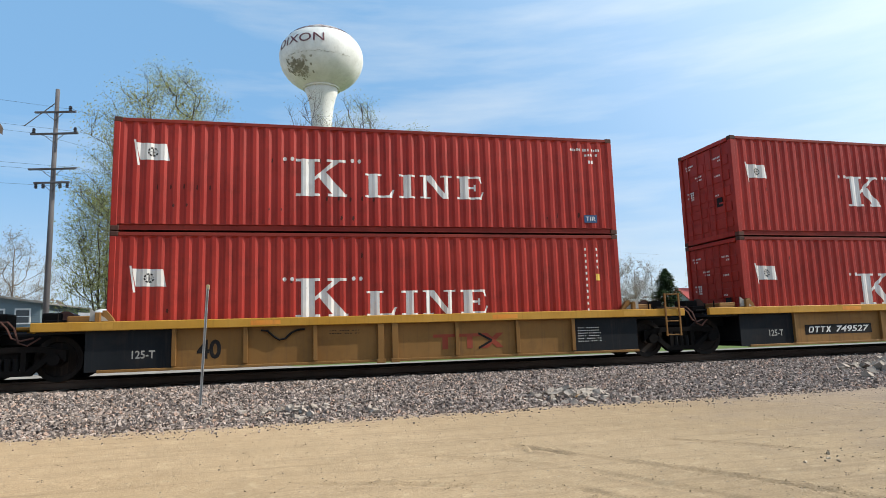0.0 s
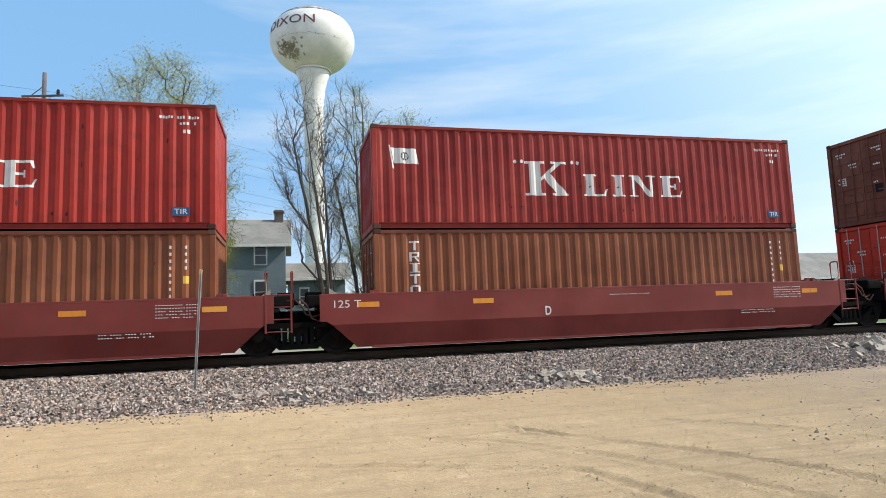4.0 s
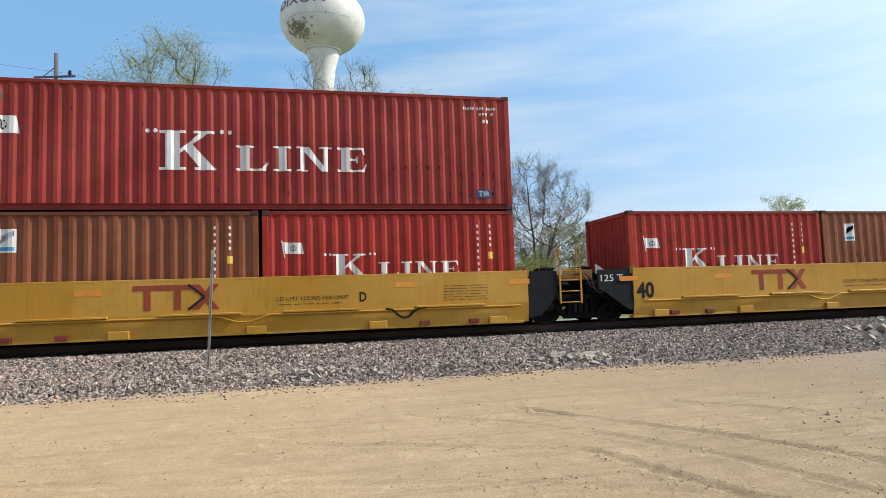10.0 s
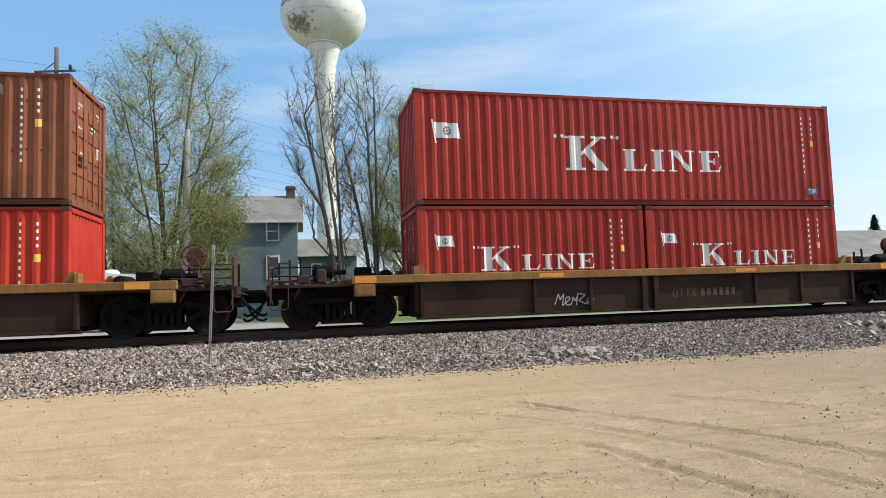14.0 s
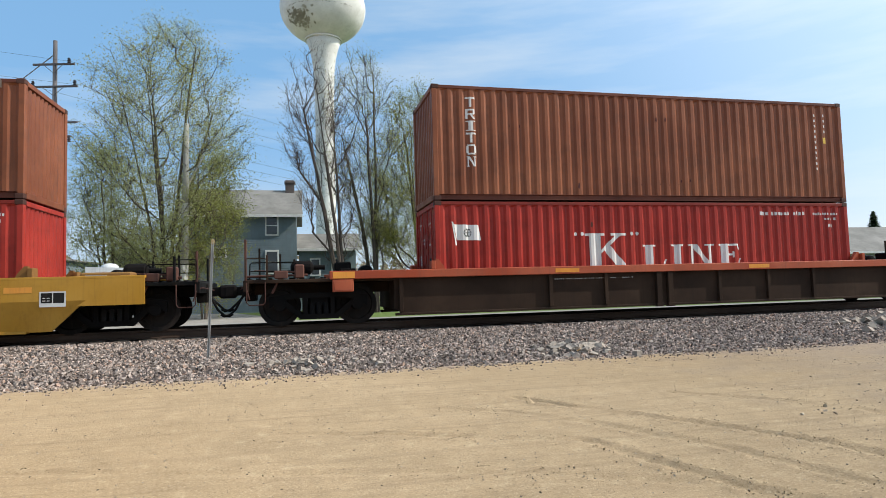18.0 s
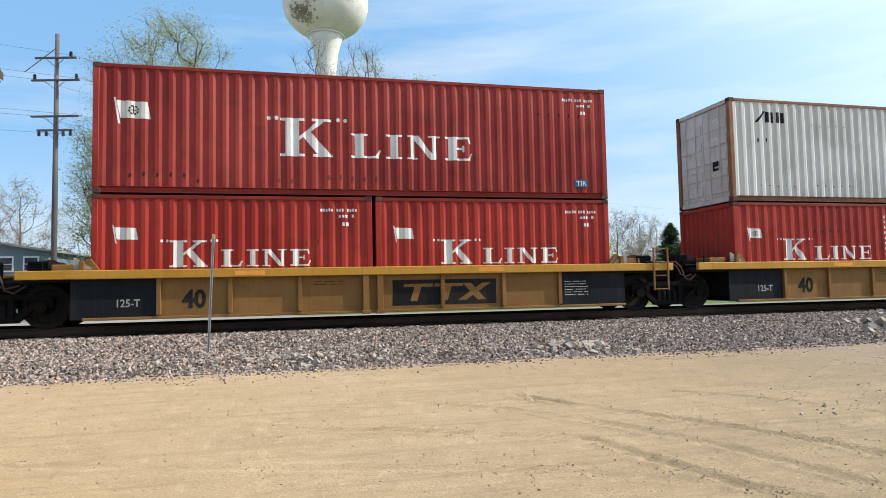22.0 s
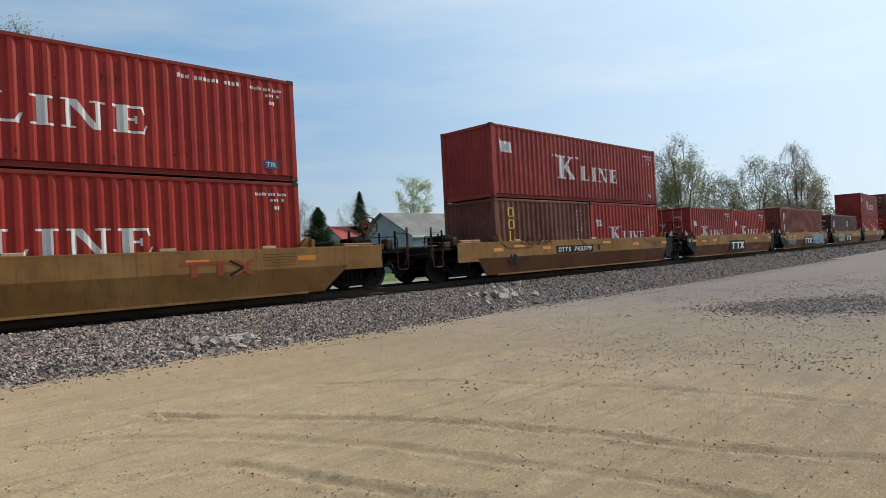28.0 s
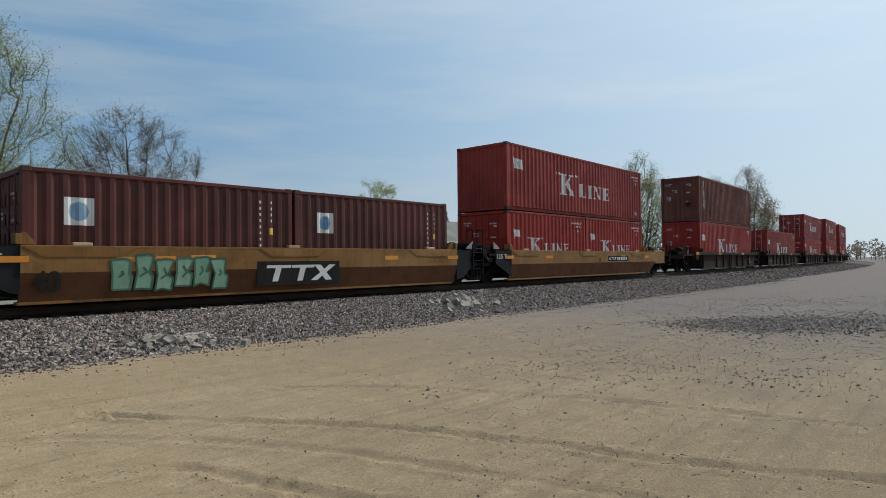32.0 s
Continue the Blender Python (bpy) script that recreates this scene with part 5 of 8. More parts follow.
        for x in (0.95, 2.0, 9.7, 10.9):
            part("jacking_pad", lambda: Geo().box(0, 0.24, -1.49, -1.40, 0.14, 0.24, 0.008), CAR_RED, c, key="jack", at=(o + x, 0, 0))
    part("well_floor", lambda: [g for g in [Geo()] for i in range(9) if g.box(o + 0.1 + i * 1.48, o + 0.45 + i * 1.48, -1.28, 1.28, 0.16, 0.28, 0.01)][0], BLACK_STEEL, c, key="floor2")
    for sx, x, how in ((-1, 0.0, left), (1, 12.30, right)):
        part("bulkhead", lambda: Geo().box(*sorted((o + x - (0.12 if sx < 0 else 0), o + x + (0.12 if sx > 0 else 0))), -1.28, 1.28, 0.3, top - 0.1, 0.01), end_paint, c, key="bulkp%d%.2f" % (sx, top))
        part("wheel_shield", lambda: Geo().prism([(o + x - sx * 0.02, 0.2), (o + x + sx * 0.02, 0.2), (o + x + sx * 1.05, cut + 0.02), (o + x + sx * 0.9, cut + 0.02)], -1.25, 1.25, 1), BLACK_STEEL, c, key="wsh%d%.2f" % (sx, cut))
        guide(c, paint, o + x - sx * 0.02, sx)
        if how == "end":
            truck(c, o + (13.86 if sx > 0 else -1.62))
            platform(c, paint, o + x + sx * 0.9, o + ((15.35 if pipes or paint is CAR_RED else 15.7) if sx > 0 else -3.3), end_paint, True, brake == sx, paint if pipes else None)
            xb = o + x + sx * 1.55
            box = part("end_box", lambda: Geo().box(-0.50, 0.50, -1.425, -0.95, 0.98, 1.30, 0.03), OCHRE if paint is not CAR_RED else paint, c, key="ebox", at=(xb, 0, 0))
            part("box_panel", lambda: Geo().box(-0.40, 0.02, -1.432, -1.426, 1.04, 1.24, 0.002), GALV_DULL, box, key="ebp")
            part("box_vent", lambda: Geo().box(0.08, 0.40, -1.432, -1.426, 1.06, 1.20, 0.002), CAST_IRON, box, key="ebv")
        else:
            platform(c, paint, o + x + sx * 0.9, o + (13.55 if sx > 0 else -1.30), end_paint, False)
            if sx > 0:
                truck(c, o + 13.98)
            else:
                text("stencil", "125 Tw", c, o - 0.98, -1.455 if not black_ends else -1.428, top - 0.32, 0.62, 0.17)
    for x in (-0.2, 12.2, 2.6, 9.4):
        part("reflector", lambda: Geo().box(-0.26, 0.26, -1.4545, -1.4525, 0, 0.12), ORANGE, c, key="reflb", at=(o + x, 0, top - 0.32))
    if not pipes:
        fine_print(c, o + 11.0, o + 11.9, -1.4545, top - 0.42, WHITE if stencil == "w" else BLACK_MARK, 5)
    car_marks(c, o, -1.4525, marks, stencil)
    return c


# ---- the train, car by car; q is where a container's left end stands at the start ----
KL = "red steel shipping container with white carrier lettering, %s"
BR = "brown corrugated shipping container, %s"


def load(q, high, low, paint_hi, paint_lo, style_hi, style_lo, on="riding in a well car", door=(True, True)):
    """Up to two layers: low is a height for a long container, or a pair for two short ones; high None leaves the lower layer alone."""
    names = {RED: "red", RED_DULL: "faded red", RED_BRIGHT: "bright red", BROWN: "brown", RUST_RED: "rusty brown-red", BROWN_DARK: "sooty dark brown", MAROON: "maroon", GREY: "weathered grey", GREEN: "dark green"}
    def lab(p, size, where):
        return "%s corrugated %s shipping container %s" % (names[p], size, where)
    base = 0.15 if 440 < q < 510 else 0.30  # the tan units carry their load deeper
    if isinstance(paint_lo, tuple):
        for i, (p, s) in enumerate(zip(paint_lo, style_lo)):
            container(q + i * (L40 - L20), base, L20, low, p, s, lab(p, "short", "low in a well car"), door[1])
    else:
        container(q, base, L40, low, paint_lo, style_lo, lab(paint_lo, "long", "low in a well car"), door[1])
    if high:
        container(q, base + 0.012 + low, L40, high, paint_hi, style_hi, lab(paint_hi, "long", "stacked on another"), door[0])


load(-19.8, STD, HIGH, RED, RED, "k", "k")
load(-3.94, STD, HIGH, RED, RED, "k", "kv")
load(11.98, HIGH, HIGH, RED, RED, "kw", "kv")
load(31.90, STD, STD, RED, RED, "k", "kw")
load(47.69, HIGH, STD, RED, BROWN, "k", "tri")
load(63.43, STD, STD, RED_DULL, BROWN, "k", "tri", door=(False, True))
load(79.60, HIGH, HIGH, BROWN_DARK, RED_BRIGHT, "tex", "kv")
load(95.26, STD, HIGH, RED, RED, "kv", "kw", door=(True, False))
load(115.08, HIGH, STD, RED, (BROWN, BROWN), "kv", ("plain", "tri"))
load(130.60, HIGH, STD, BROWN, (RED_BRIGHT, MAROON), "tri", ("k20n", "disc"), door=(False, False))
load(146.05, HIGH, STD, RED_DULL, (BROWN, RED), "k", ("square", "k20"))
load(161.40, None, STD, None, (RED, BROWN), None, ("k20", "square"), door=(True, False))
load(176.97, HIGH, STD, RED, (BROWN, RED), "kv", ("slant", "k20"), door=(False, True))
load(196.73, HIGH, STD, BROWN, (RED_BRIGHT, RED_BRIGHT), "tris", ("k20d", "k20"), door=(False, True))
load(216.48, HIGH, STD, RED, (RED, RED), "kv", ("k20", "k20"), door=(False, True))
load(236.38, STD, STD, RED, (RED_BRIGHT, GREEN), "k", ("k20", "capital"))
load(256.42, STD, STD, BROWN, RED, "trib", "kw")
load(277.47, HIGH, STD, BROWN, RED, "tri", "kw", door=(False, True))
load(298.61, STD, HIGH, RED, RED, "kw", "kw", door=(False, False))
load(314.47, STD, HIGH, RED, BROWN, "ks", "square", door=(False, True))
load(330.31, HIGH, STD, RED_DULL, (RED, RED), "k", ("k20n", "k20n"), door=(True, False))
load(346.24, HIGH, STD, GREY, (RED, RED), "grey", ("k20", "k20n"), door=(True, False))
load(362.07, HIGH, STD, RED_BRIGHT, (MAROON, MAROON), "k0", ("gold", "label"))
load(382.06, STD, STD, RED, RED, "kw", "kw")
load(402.02, HIGH, HIGH, RED, BROWN, "kv", "tri")
load(422.06, STD, STD, RED, RED, "kw", "k")
load(441.94, STD, STD, RED_DULL, (BROWN_DARK, RED), "k", ("gold", "k20"), door=(False, False))
load(457.92, None, STD, None, (RED_DULL, RED), None, ("k20n", "k20n"))
load(473.67, None, HIGH, None, RUST_RED, None, "slant", door=(True, False))
load(489.54, None, STD, None, (MAROON, MAROON), None, ("label", "label"))
load(505.19, STD, STD, RED_DULL, (RED, RED), "k", ("k20n", "k20n"), door=(False, True))
load(526.46, HIGH, HIGH, BROWN_DARK, RED, "tri", "k")
load(544.12, None, HIGH, None, RED_DULL, None, "k")
load(562.04, STD, STD, RED_DULL, RED, "k", "k")
load(579.4, STD, HIGH, RED_DULL, RED, "k", "k")
load(596.9, STD, HIGH, RED_DULL, RED, "k", "k")

YR = "yellow ribbed double-stack well car with worn black stencils"
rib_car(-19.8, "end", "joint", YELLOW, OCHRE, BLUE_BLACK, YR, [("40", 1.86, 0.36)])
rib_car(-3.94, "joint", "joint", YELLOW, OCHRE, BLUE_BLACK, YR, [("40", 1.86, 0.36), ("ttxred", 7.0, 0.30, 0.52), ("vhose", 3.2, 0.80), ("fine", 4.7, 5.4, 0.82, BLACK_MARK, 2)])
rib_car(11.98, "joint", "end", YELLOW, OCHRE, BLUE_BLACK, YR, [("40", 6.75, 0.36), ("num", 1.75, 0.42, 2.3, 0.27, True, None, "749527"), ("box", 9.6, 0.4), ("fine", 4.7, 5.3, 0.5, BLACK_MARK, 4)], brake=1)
RL = "oxide-red smooth-sided articulated well car unit"
plate_car(31.90, "end", "joint", CAR_RED, BLACK_STEEL, RL, 1.36, 0.13, 0.66, marks=[("40", -0.05, 0.50, 1.75, 1.25), ("rednum", 1.05, 0.62, "885187", 1.42), ("let", "B", 4.45, 0.74), ("box", 5.2, 0.75), ("text", "graf1", 1.9, 0.98, 7.4, 0.30), ("text", "graf2", 4.3, 0.52, 1.4, 0.32), ("fine", 1.6, 2.6, 0.45, WHITE, 2)], stencil="w")
for q_, let_, x_ in ((47.69, "C", 3.55), (63.43, "D", 4.2), (79.60, "E", 3.7)):
    plate_car(q_, "joint", "joint", CAR_RED, BLACK_STEEL, RL, 1.36, 0.13, 0.66, marks=[("let", let_, x_, 0.70), ("fine", 6.0, 7.2, 1.15, WHITE, 1), ("fine", 9.9, 11.0, 0.55, WHITE, 2)], stencil="w")
plate_car(95.26, "joint", "end", CAR_RED, BLACK_STEEL, RL, 1.36, 0.13, 0.66, rolls=((6.45, WHITE), (9.3, CAR_RED)), brake=1, marks=[("let", "A", 7.5, 0.68), ("rednum", 8.37, 0.62, "885187", 1.62), ("40", 11.2, 0.50, 1.65, 1.25), ("box", 6.5, 0.68), ("fine", 4.2, 5.9, 0.80, WHITE, 1), ("fine", 10.2, 11.0, 0.48, WHITE, 2)], stencil="w")
YL = "bright yellow smooth-sided articulated well car unit with side pipes"
TEXTS_ = [("text", "limit", 6.45, 0.80, 1.6, 0.10), ("fine", 6.5, 7.9, 0.72, BLACK_MARK, 1), ("vhose", 8.9, 0.40), ("fine", 10.3, 11.4, 0.70, BLACK_MARK, 6)]
plate_car(115.08, "end", "joint", YELLOW, BLACK_STEEL, YL, 1.36, 0.12, 0.60, 0.05, [("40", 0.5, 0.68), ("num", 3.4, 0.84, 3.2, 0.30, True, None, "759555"), ("let", "B", 7.2, 0.88), ("text", "limit", 7.9, 0.95, 1.7, 0.09), ("fine", 10.3, 11.4, 0.70, BLACK_MARK, 6), ("box", 2.0, 0.80)], pipes=True, black_ends=True)
for q_, let_ in ((130.60, "C"), (146.05, "D"), (161.40, "E")):
    plate_car(q_, "joint", "joint", YELLOW, BLUE_BLACK, YL, 1.36, 0.12, 0.60, 0.05, [("40", 0.0, 0.58), ("ttxred", 3.35, 0.56, 0.80), ("let", let_, 8.3, 0.74)] + TEXTS_, pipes=True, black_ends=True)
plate_car(176.97, "joint", "end", YELLOW, BLUE_BLACK, YL, 1.36, 0.12, 0.60, 0.05, [("40", 0.0, 0.58), ("text", "limit", 3.6, 0.86, 1.6, 0.09), ("let", "A", 5.6, 0.84), ("num", 6.3, 0.74, 3.2, 0.34, True, None, "759555"), ("text", "gwg", 8.12, 1.20, 0.62, 0.10), ("text", "clearance", 10.26, 1.21, 1.63, 0.085), ("text", "shop", 12.32, 0.70, 0.48, 0.09), ("box", 12.98, 0.98), ("fine", 12.1, 12.75, 0.94, BLACK_MARK, 4), ("fine", 10.7, 11.9, 0.64, BLACK_MARK, 2)], pipes=True, black_ends=True, brake=1)
DK = "dark weathered ribbed well car with a dull %s top chord"
rib_car(196.73, "end", "end", TAN_DIRTY, CAR_DARK, CAR_DARK, DK % "tan", [("tag", 3.4, 0.52, 0.85, 0.22, GRAF_SILVER, 21), ("tag", 3.45, 0.25, 0.85, 0.2, GRAF_SILVER, 24), ("tag", 5.05, 0.54, 0.75, 0.22, GRAF_SILVER, 22), ("tag", 5.1, 0.26, 0.75, 0.2, GRAF_SILVER, 25), ("num", 6.6, 0.40, 2.2, 0.34, False, CAST_IRON)], group="", brake=1)
rib_car(216.48, "end", "end", TAN_DIRTY, CAR_DARK, CAR_DARK, DK % "tan", [("tag", 3.4, 0.35, 0.9, 0.3, GRAF_SILVER, 23), ("num", 6.6, 0.40, 2.2, 0.34, False, CAST_IRON)], brake=1)
SL = "mustard-yellow single well car with folded side plates"
plate_car(236.38, "end", "end", TAN_DIRTY, BLACK_STEEL, SL, 1.22, 0.08, 0.72, 0.16, [("40", -0.45, 0.40), ("num", 2.15, 0.86, 2.9, 0.27, True, None, "59070"), ("text", "graf3", 7.45, 0.66, 1.65, 0.36), ("box", 12.6, 0.55)], brake=-1)
plate_car(256.42, "end", "end", YELLOW, BLACK_STEEL, SL, 1.22, 0.08, 0.72, 0.16, [("40", -0.45, 0.40), ("num", 1.15, 0.80, 2.9, 0.25, True, None, "455767"), ("ttxred", 8.9, 0.50, 0.5), ("box", 12.6, 0.60), ("fine", 1.2, 3.4, 1.14, BLACK_MARK, 1)])
rib_car(277.47, "end", "end", ORANGE_RED, CAR_DARK, CAR_DARK, DK % "orange-red", [("fine", 3.0, 5.2, 0.9, WHITE, 1)], ribs_mat=CAR_DARK, grow=0.93)
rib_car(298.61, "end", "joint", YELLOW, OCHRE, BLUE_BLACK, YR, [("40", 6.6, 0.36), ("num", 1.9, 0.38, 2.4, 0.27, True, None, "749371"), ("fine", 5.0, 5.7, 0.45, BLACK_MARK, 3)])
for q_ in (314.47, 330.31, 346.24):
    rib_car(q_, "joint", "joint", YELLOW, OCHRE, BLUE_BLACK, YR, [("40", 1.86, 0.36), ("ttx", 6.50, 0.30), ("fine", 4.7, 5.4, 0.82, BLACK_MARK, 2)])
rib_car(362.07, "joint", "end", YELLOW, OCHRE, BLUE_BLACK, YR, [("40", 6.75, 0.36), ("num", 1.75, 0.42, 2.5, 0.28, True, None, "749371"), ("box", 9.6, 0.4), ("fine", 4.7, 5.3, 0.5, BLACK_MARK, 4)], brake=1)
plate_car(382.06, "end", "end", YELLOW, BLACK_STEEL, SL, 1.22, 0.08, 0.16, 0.02, [("num", 0.7, 0.52, 2.5, 0.26, True, None, "457755"), ("ttxred", 6.95, 0.30, 0.72), ("40", 11.3, 0.50, 0.9), ("box", 12.3, 0.70), ("fine", 1.2, 4.2, 1.14, BLACK_MARK, 1)], brake=1)
rib_car(402.02, "end", "end", YELLOW, CAR_DARK, CAR_DARK, DK % "yellow", [("40", 4.7, 0.40), ("ttx", 6.5, 0.32, WHITE)])
plate_car(422.06, "end", "end", TAN_DIRTY, BLACK_STEEL, SL, 1.22, 0.08, 0.72, 0.16, [("40", -0.45, 0.40), ("num", 2.9, 0.88, 2.4, 0.24), ("ttxred", 8.9, 0.55, 0.5)], brake=1)
BL = "dirty tan articulated well car unit with painted tags"
plate_car(441.94, "end", "joint", TAN_DIRTY, BLACK_STEEL, BL, 1.20, 0.10, 0.68, 0.16, [("40", 0.3, 0.36), ("num", 3.2, 0.70, 2.6, 0.28, True, None, "743379"), ("let", "B", 6.2, 0.74), ("refl", 0.95, 0.98), ("refl", 6.9, 1.0), ("tag", 1.0, 1.06, 1.9, 0.24, BLACK_MARK, 5)], lower=BL_LOW_SHADED, black_ends=True)
plate_car(457.92, "joint", "joint", TAN_DIRTY, BLACK_STEEL, BL, 1.20, 0.10, 0.68, 0.16, [("let", "C", 3.05, 0.52), ("ttx", 4.87, 0.26, WHITE), ("refl", 1.1, 0.86), ("tag", 8.6, 0.30, 1.4, 0.22, OCHRE, 3)], lower=BL_LOW_SHADED, black_ends=True)
plate_car(473.67, "joint", "joint", TAN_DIRTY, BLACK_STEEL, BL, 1.20, 0.10, 0.68, 0.16, [("40", 0.02, 0.32), ("let", "D", 3.1, 0.52), ("refl", 1.3, 0.90), ("tag", 0.55, 0.32, 2.2, 0.70, GRAF_PALE, 9), ("ttx", 5.0, 0.26, WHITE), ("graf", 7.83, 0.24, 3.45, 0.88, GRAF_BLUE, 4, GRAF_PALE, "angular"), ("tag", 8.0, 0.62, 3.0, 0.42, GRAF_PALE, 31)], lower=BL_LOW_SHADED, black_ends=True)
plate_car(489.54, "joint", "joint", TAN_DIRTY, BLACK_STEEL, BL, 1.20, 0.10, 0.68, 0.16, [("40", 0.1, 0.30), ("refl", 1.9, 0.88), ("refl", 3.5, 0.92), ("graf", 1.5, 0.24, 2.6, 0.80, GRAF_MINT, 7, GRAF_DEEP, "angular"), ("ttx", 4.87, 0.26, WHITE)], lower=BL_LOW_SHADED, black_ends=True)
plate_car(505.19, "joint", "end", TAN_DIRTY, BLACK_STEEL, BL, 1.20, 0.10, 0.68, 0.16, [("let", "A", 6.9, 0.72), ("num", 7.8, 0.74, 2.2, 0.24)], lower=BL_LOW_SHADED, black_ends=True)
for q_ in (526.46, 544.12, 562.04, 579.4, 596.9):
    rib_car(q_, "end" if q_ < 530 else "joint", "end" if q_ > 590 else "joint", CAR_DARK, CAR_DARK, CAR_DARK, "dark ribbed flat-sided well car near the tail")


# ---- ground, ballast, rails ----
def offset_node(n, l):
    """Distance from the camera's side across the line: y less the bend of the track."""
    tc, sep = n.new("ShaderNodeTexCoord"), n.new("ShaderNodeSeparateXYZ")
    l.new(tc.outputs["Object"], sep.inputs["Vector"])
    sq = node(n, "ShaderNodeMath")
    sq.operation = "MULTIPLY"
    l.new(sep.outputs["X"], sq.inputs[0])
    l.new(sep.outputs["X"], sq.inputs[1])
    ma = n.new("ShaderNodeMath")
    ma.operation = "MULTIPLY_ADD"
    ma.inputs[1].default_value = -BEND / 2
    l.new(sq.outputs[0], ma.inputs[0])
    l.new(sep.outputs["Y"], ma.inputs[2])
    return ma.outputs[0], tc.outputs["Object"], sep


def step_node(n, l, src, a, b):
    m = n.new("ShaderNodeMapRange")
    m.inputs["From Min"].default_value, m.inputs["From Max"].default_value = a, b
    l.new(src, m.inputs["Value"])
    return m.outputs["Result"]


def math_node(n, l, op, a, b):
    m = n.new("ShaderNodeMath")
    m.operation = op
    for i, x in enumerate((a, b)):
        if isinstance(x, (int, float)):
            m.inputs[i].default_value = x
        else:
            l.new(x, m.inputs[i])
    return m.outputs[0]


def ground_material():
    m, n, l, b = nodes_of("ground_soil")
    off, vec, sep = offset_node(n, l)
    big = noise_of(n, l, vec, 0.16, 4)
    mid = noise_of(n, l, vec, 1.1, 6, 0.6)
    fine = noise_of(n, l, vec, 52.0, 5, 0.75)
    sand = mixc(n, l, ramp(n, l, big, [(0.35, (0, 0, 0)), (0.65, (1, 1, 1))]), (0.418, 0.292, 0.166), (0.515, 0.368, 0.219))
    sand = mixc(n, l, ramp(n, l, mid, [(0.40, (0, 0, 0)), (0.75, (0.55,) * 3)]), sand, (0.347, 0.244, 0.140))
    blot = noise_of(n, l, vec, 4.5, 6, 0.7)
    sand = mixc(n, l, ramp(n, l, blot, [(0.52, (0, 0, 0)), (0.68, (0.5,) * 3)]), sand, (0.336, 0.237, 0.138))
    sand = mixc(n, l, ramp(n, l, blot, [(0.30, (0.5,) * 3), (0.44, (0, 0, 0))]), sand, (0.616, 0.479, 0.302))
    sand = mixc(n, l, ramp(n, l, fine, [(0.54, (0, 0, 0)), (0.66, (0.75,) * 3)]), sand, (0.213, 0.152, 0.090))
    sand = mixc(n, l, ramp(n, l, fine, [(0.33, (0.75,) * 3), (0.45, (0, 0, 0))]), sand, (0.650, 0.517, 0.339))
    # swept arcs left by tyres
    mp = n.new("ShaderNodeMapping")
    mp.inputs["Rotation"].default_value, mp.inputs["Scale"].default_value = (0, 0, 0.22), (0.20, 8.0, 1)
    l.new(vec, mp.inputs["Vector"])
    arc = noise_of(n, l, mp.outputs["Vector"], 1.0, 5, 0.6)
    sand = mixc(n, l, ramp(n, l, arc, [(0.50, (0, 0, 0)), (0.68, (0.5,) * 3)]), sand, (0.302, 0.212, 0.126))
    # grey chips spread over the yard towards the right
    far = step_node(n, l, math_node(n, l, "ADD", sep.outputs["X"], math_node(n, l, "MULTIPLY", mid, 9.0)), 10.0, 22.0)
    chips = ramp(n, l, noise_of(n, l, vec, 22.0, 4, 0.7), [(0.35, (0.165, 0.132, 0.12)), (0.65, (0.37, 0.303, 0.272))])
    sand = mixc(n, l, math_node(n, l, "MULTIPLY", far, 0.85), sand, chips)
    # a thin spill of stone along the foot of the ballast
    edge = step_node(n, l, math_node(n, l, "ADD", off, math_node(n, l, "MULTIPLY", mid, 2.0)), 11.6, 12.6)
    sand = mixc(n, l, edge, sand, chips)
    grass = ramp(n, l, noise_of(n, l, vec, 2.6, 6, 0.7), [(0.3, (0.085, 0.135, 0.032)), (0.7, (0.17, 0.215, 0.065))])
    road = ramp(n, l, mid, [(0.3, (0.24, 0.22, 0.19)), (0.7, (0.34, 0.31, 0.27))])
    # beyond the line: a gravel service road that widens to the left, then grass with a footpath
    w = math_node(n, l, "ADD", off, math_node(n, l, "MULTIPLY", mid, 0.8))
    col = mixc(n, l, step_node(n, l, w, 19.6, 20.4), sand, road)
    wide = math_node(n, l, "MULTIPLY", math_node(n, l, "MAXIMUM", math_node(n, l, "MULTIPLY", sep.outputs["X"], -1.0), 0.0), 3.4)
    col = mixc(n, l, step_node(n, l, math_node(n, l, "SUBTRACT", w, wide), 32.4, 33.0), col, grass)
    col = mixc(n, l, math_node(n, l, "MULTIPLY", step_node(n, l, w, 39.7, 39.9), math_node(n, l, "SUBTRACT", 1.0, step_node(n, l, w, 40.7, 40.9))), col, road)
    l.new(col, b.inputs["Base Color"])
    b.inputs["Roughness"].default_value = 0.95
    b.inputs["Diffuse Roughness"].default_value = 0.4
    b.inputs["Specular IOR Level"].default_value = 0.1
    bump(n, l, b, math_node(n, l, "ADD", fine, math_node(n, l, "MULTIPLY", mid, 2.0)), 0.7, 0.016)
    return m


GROUND = ground_material()


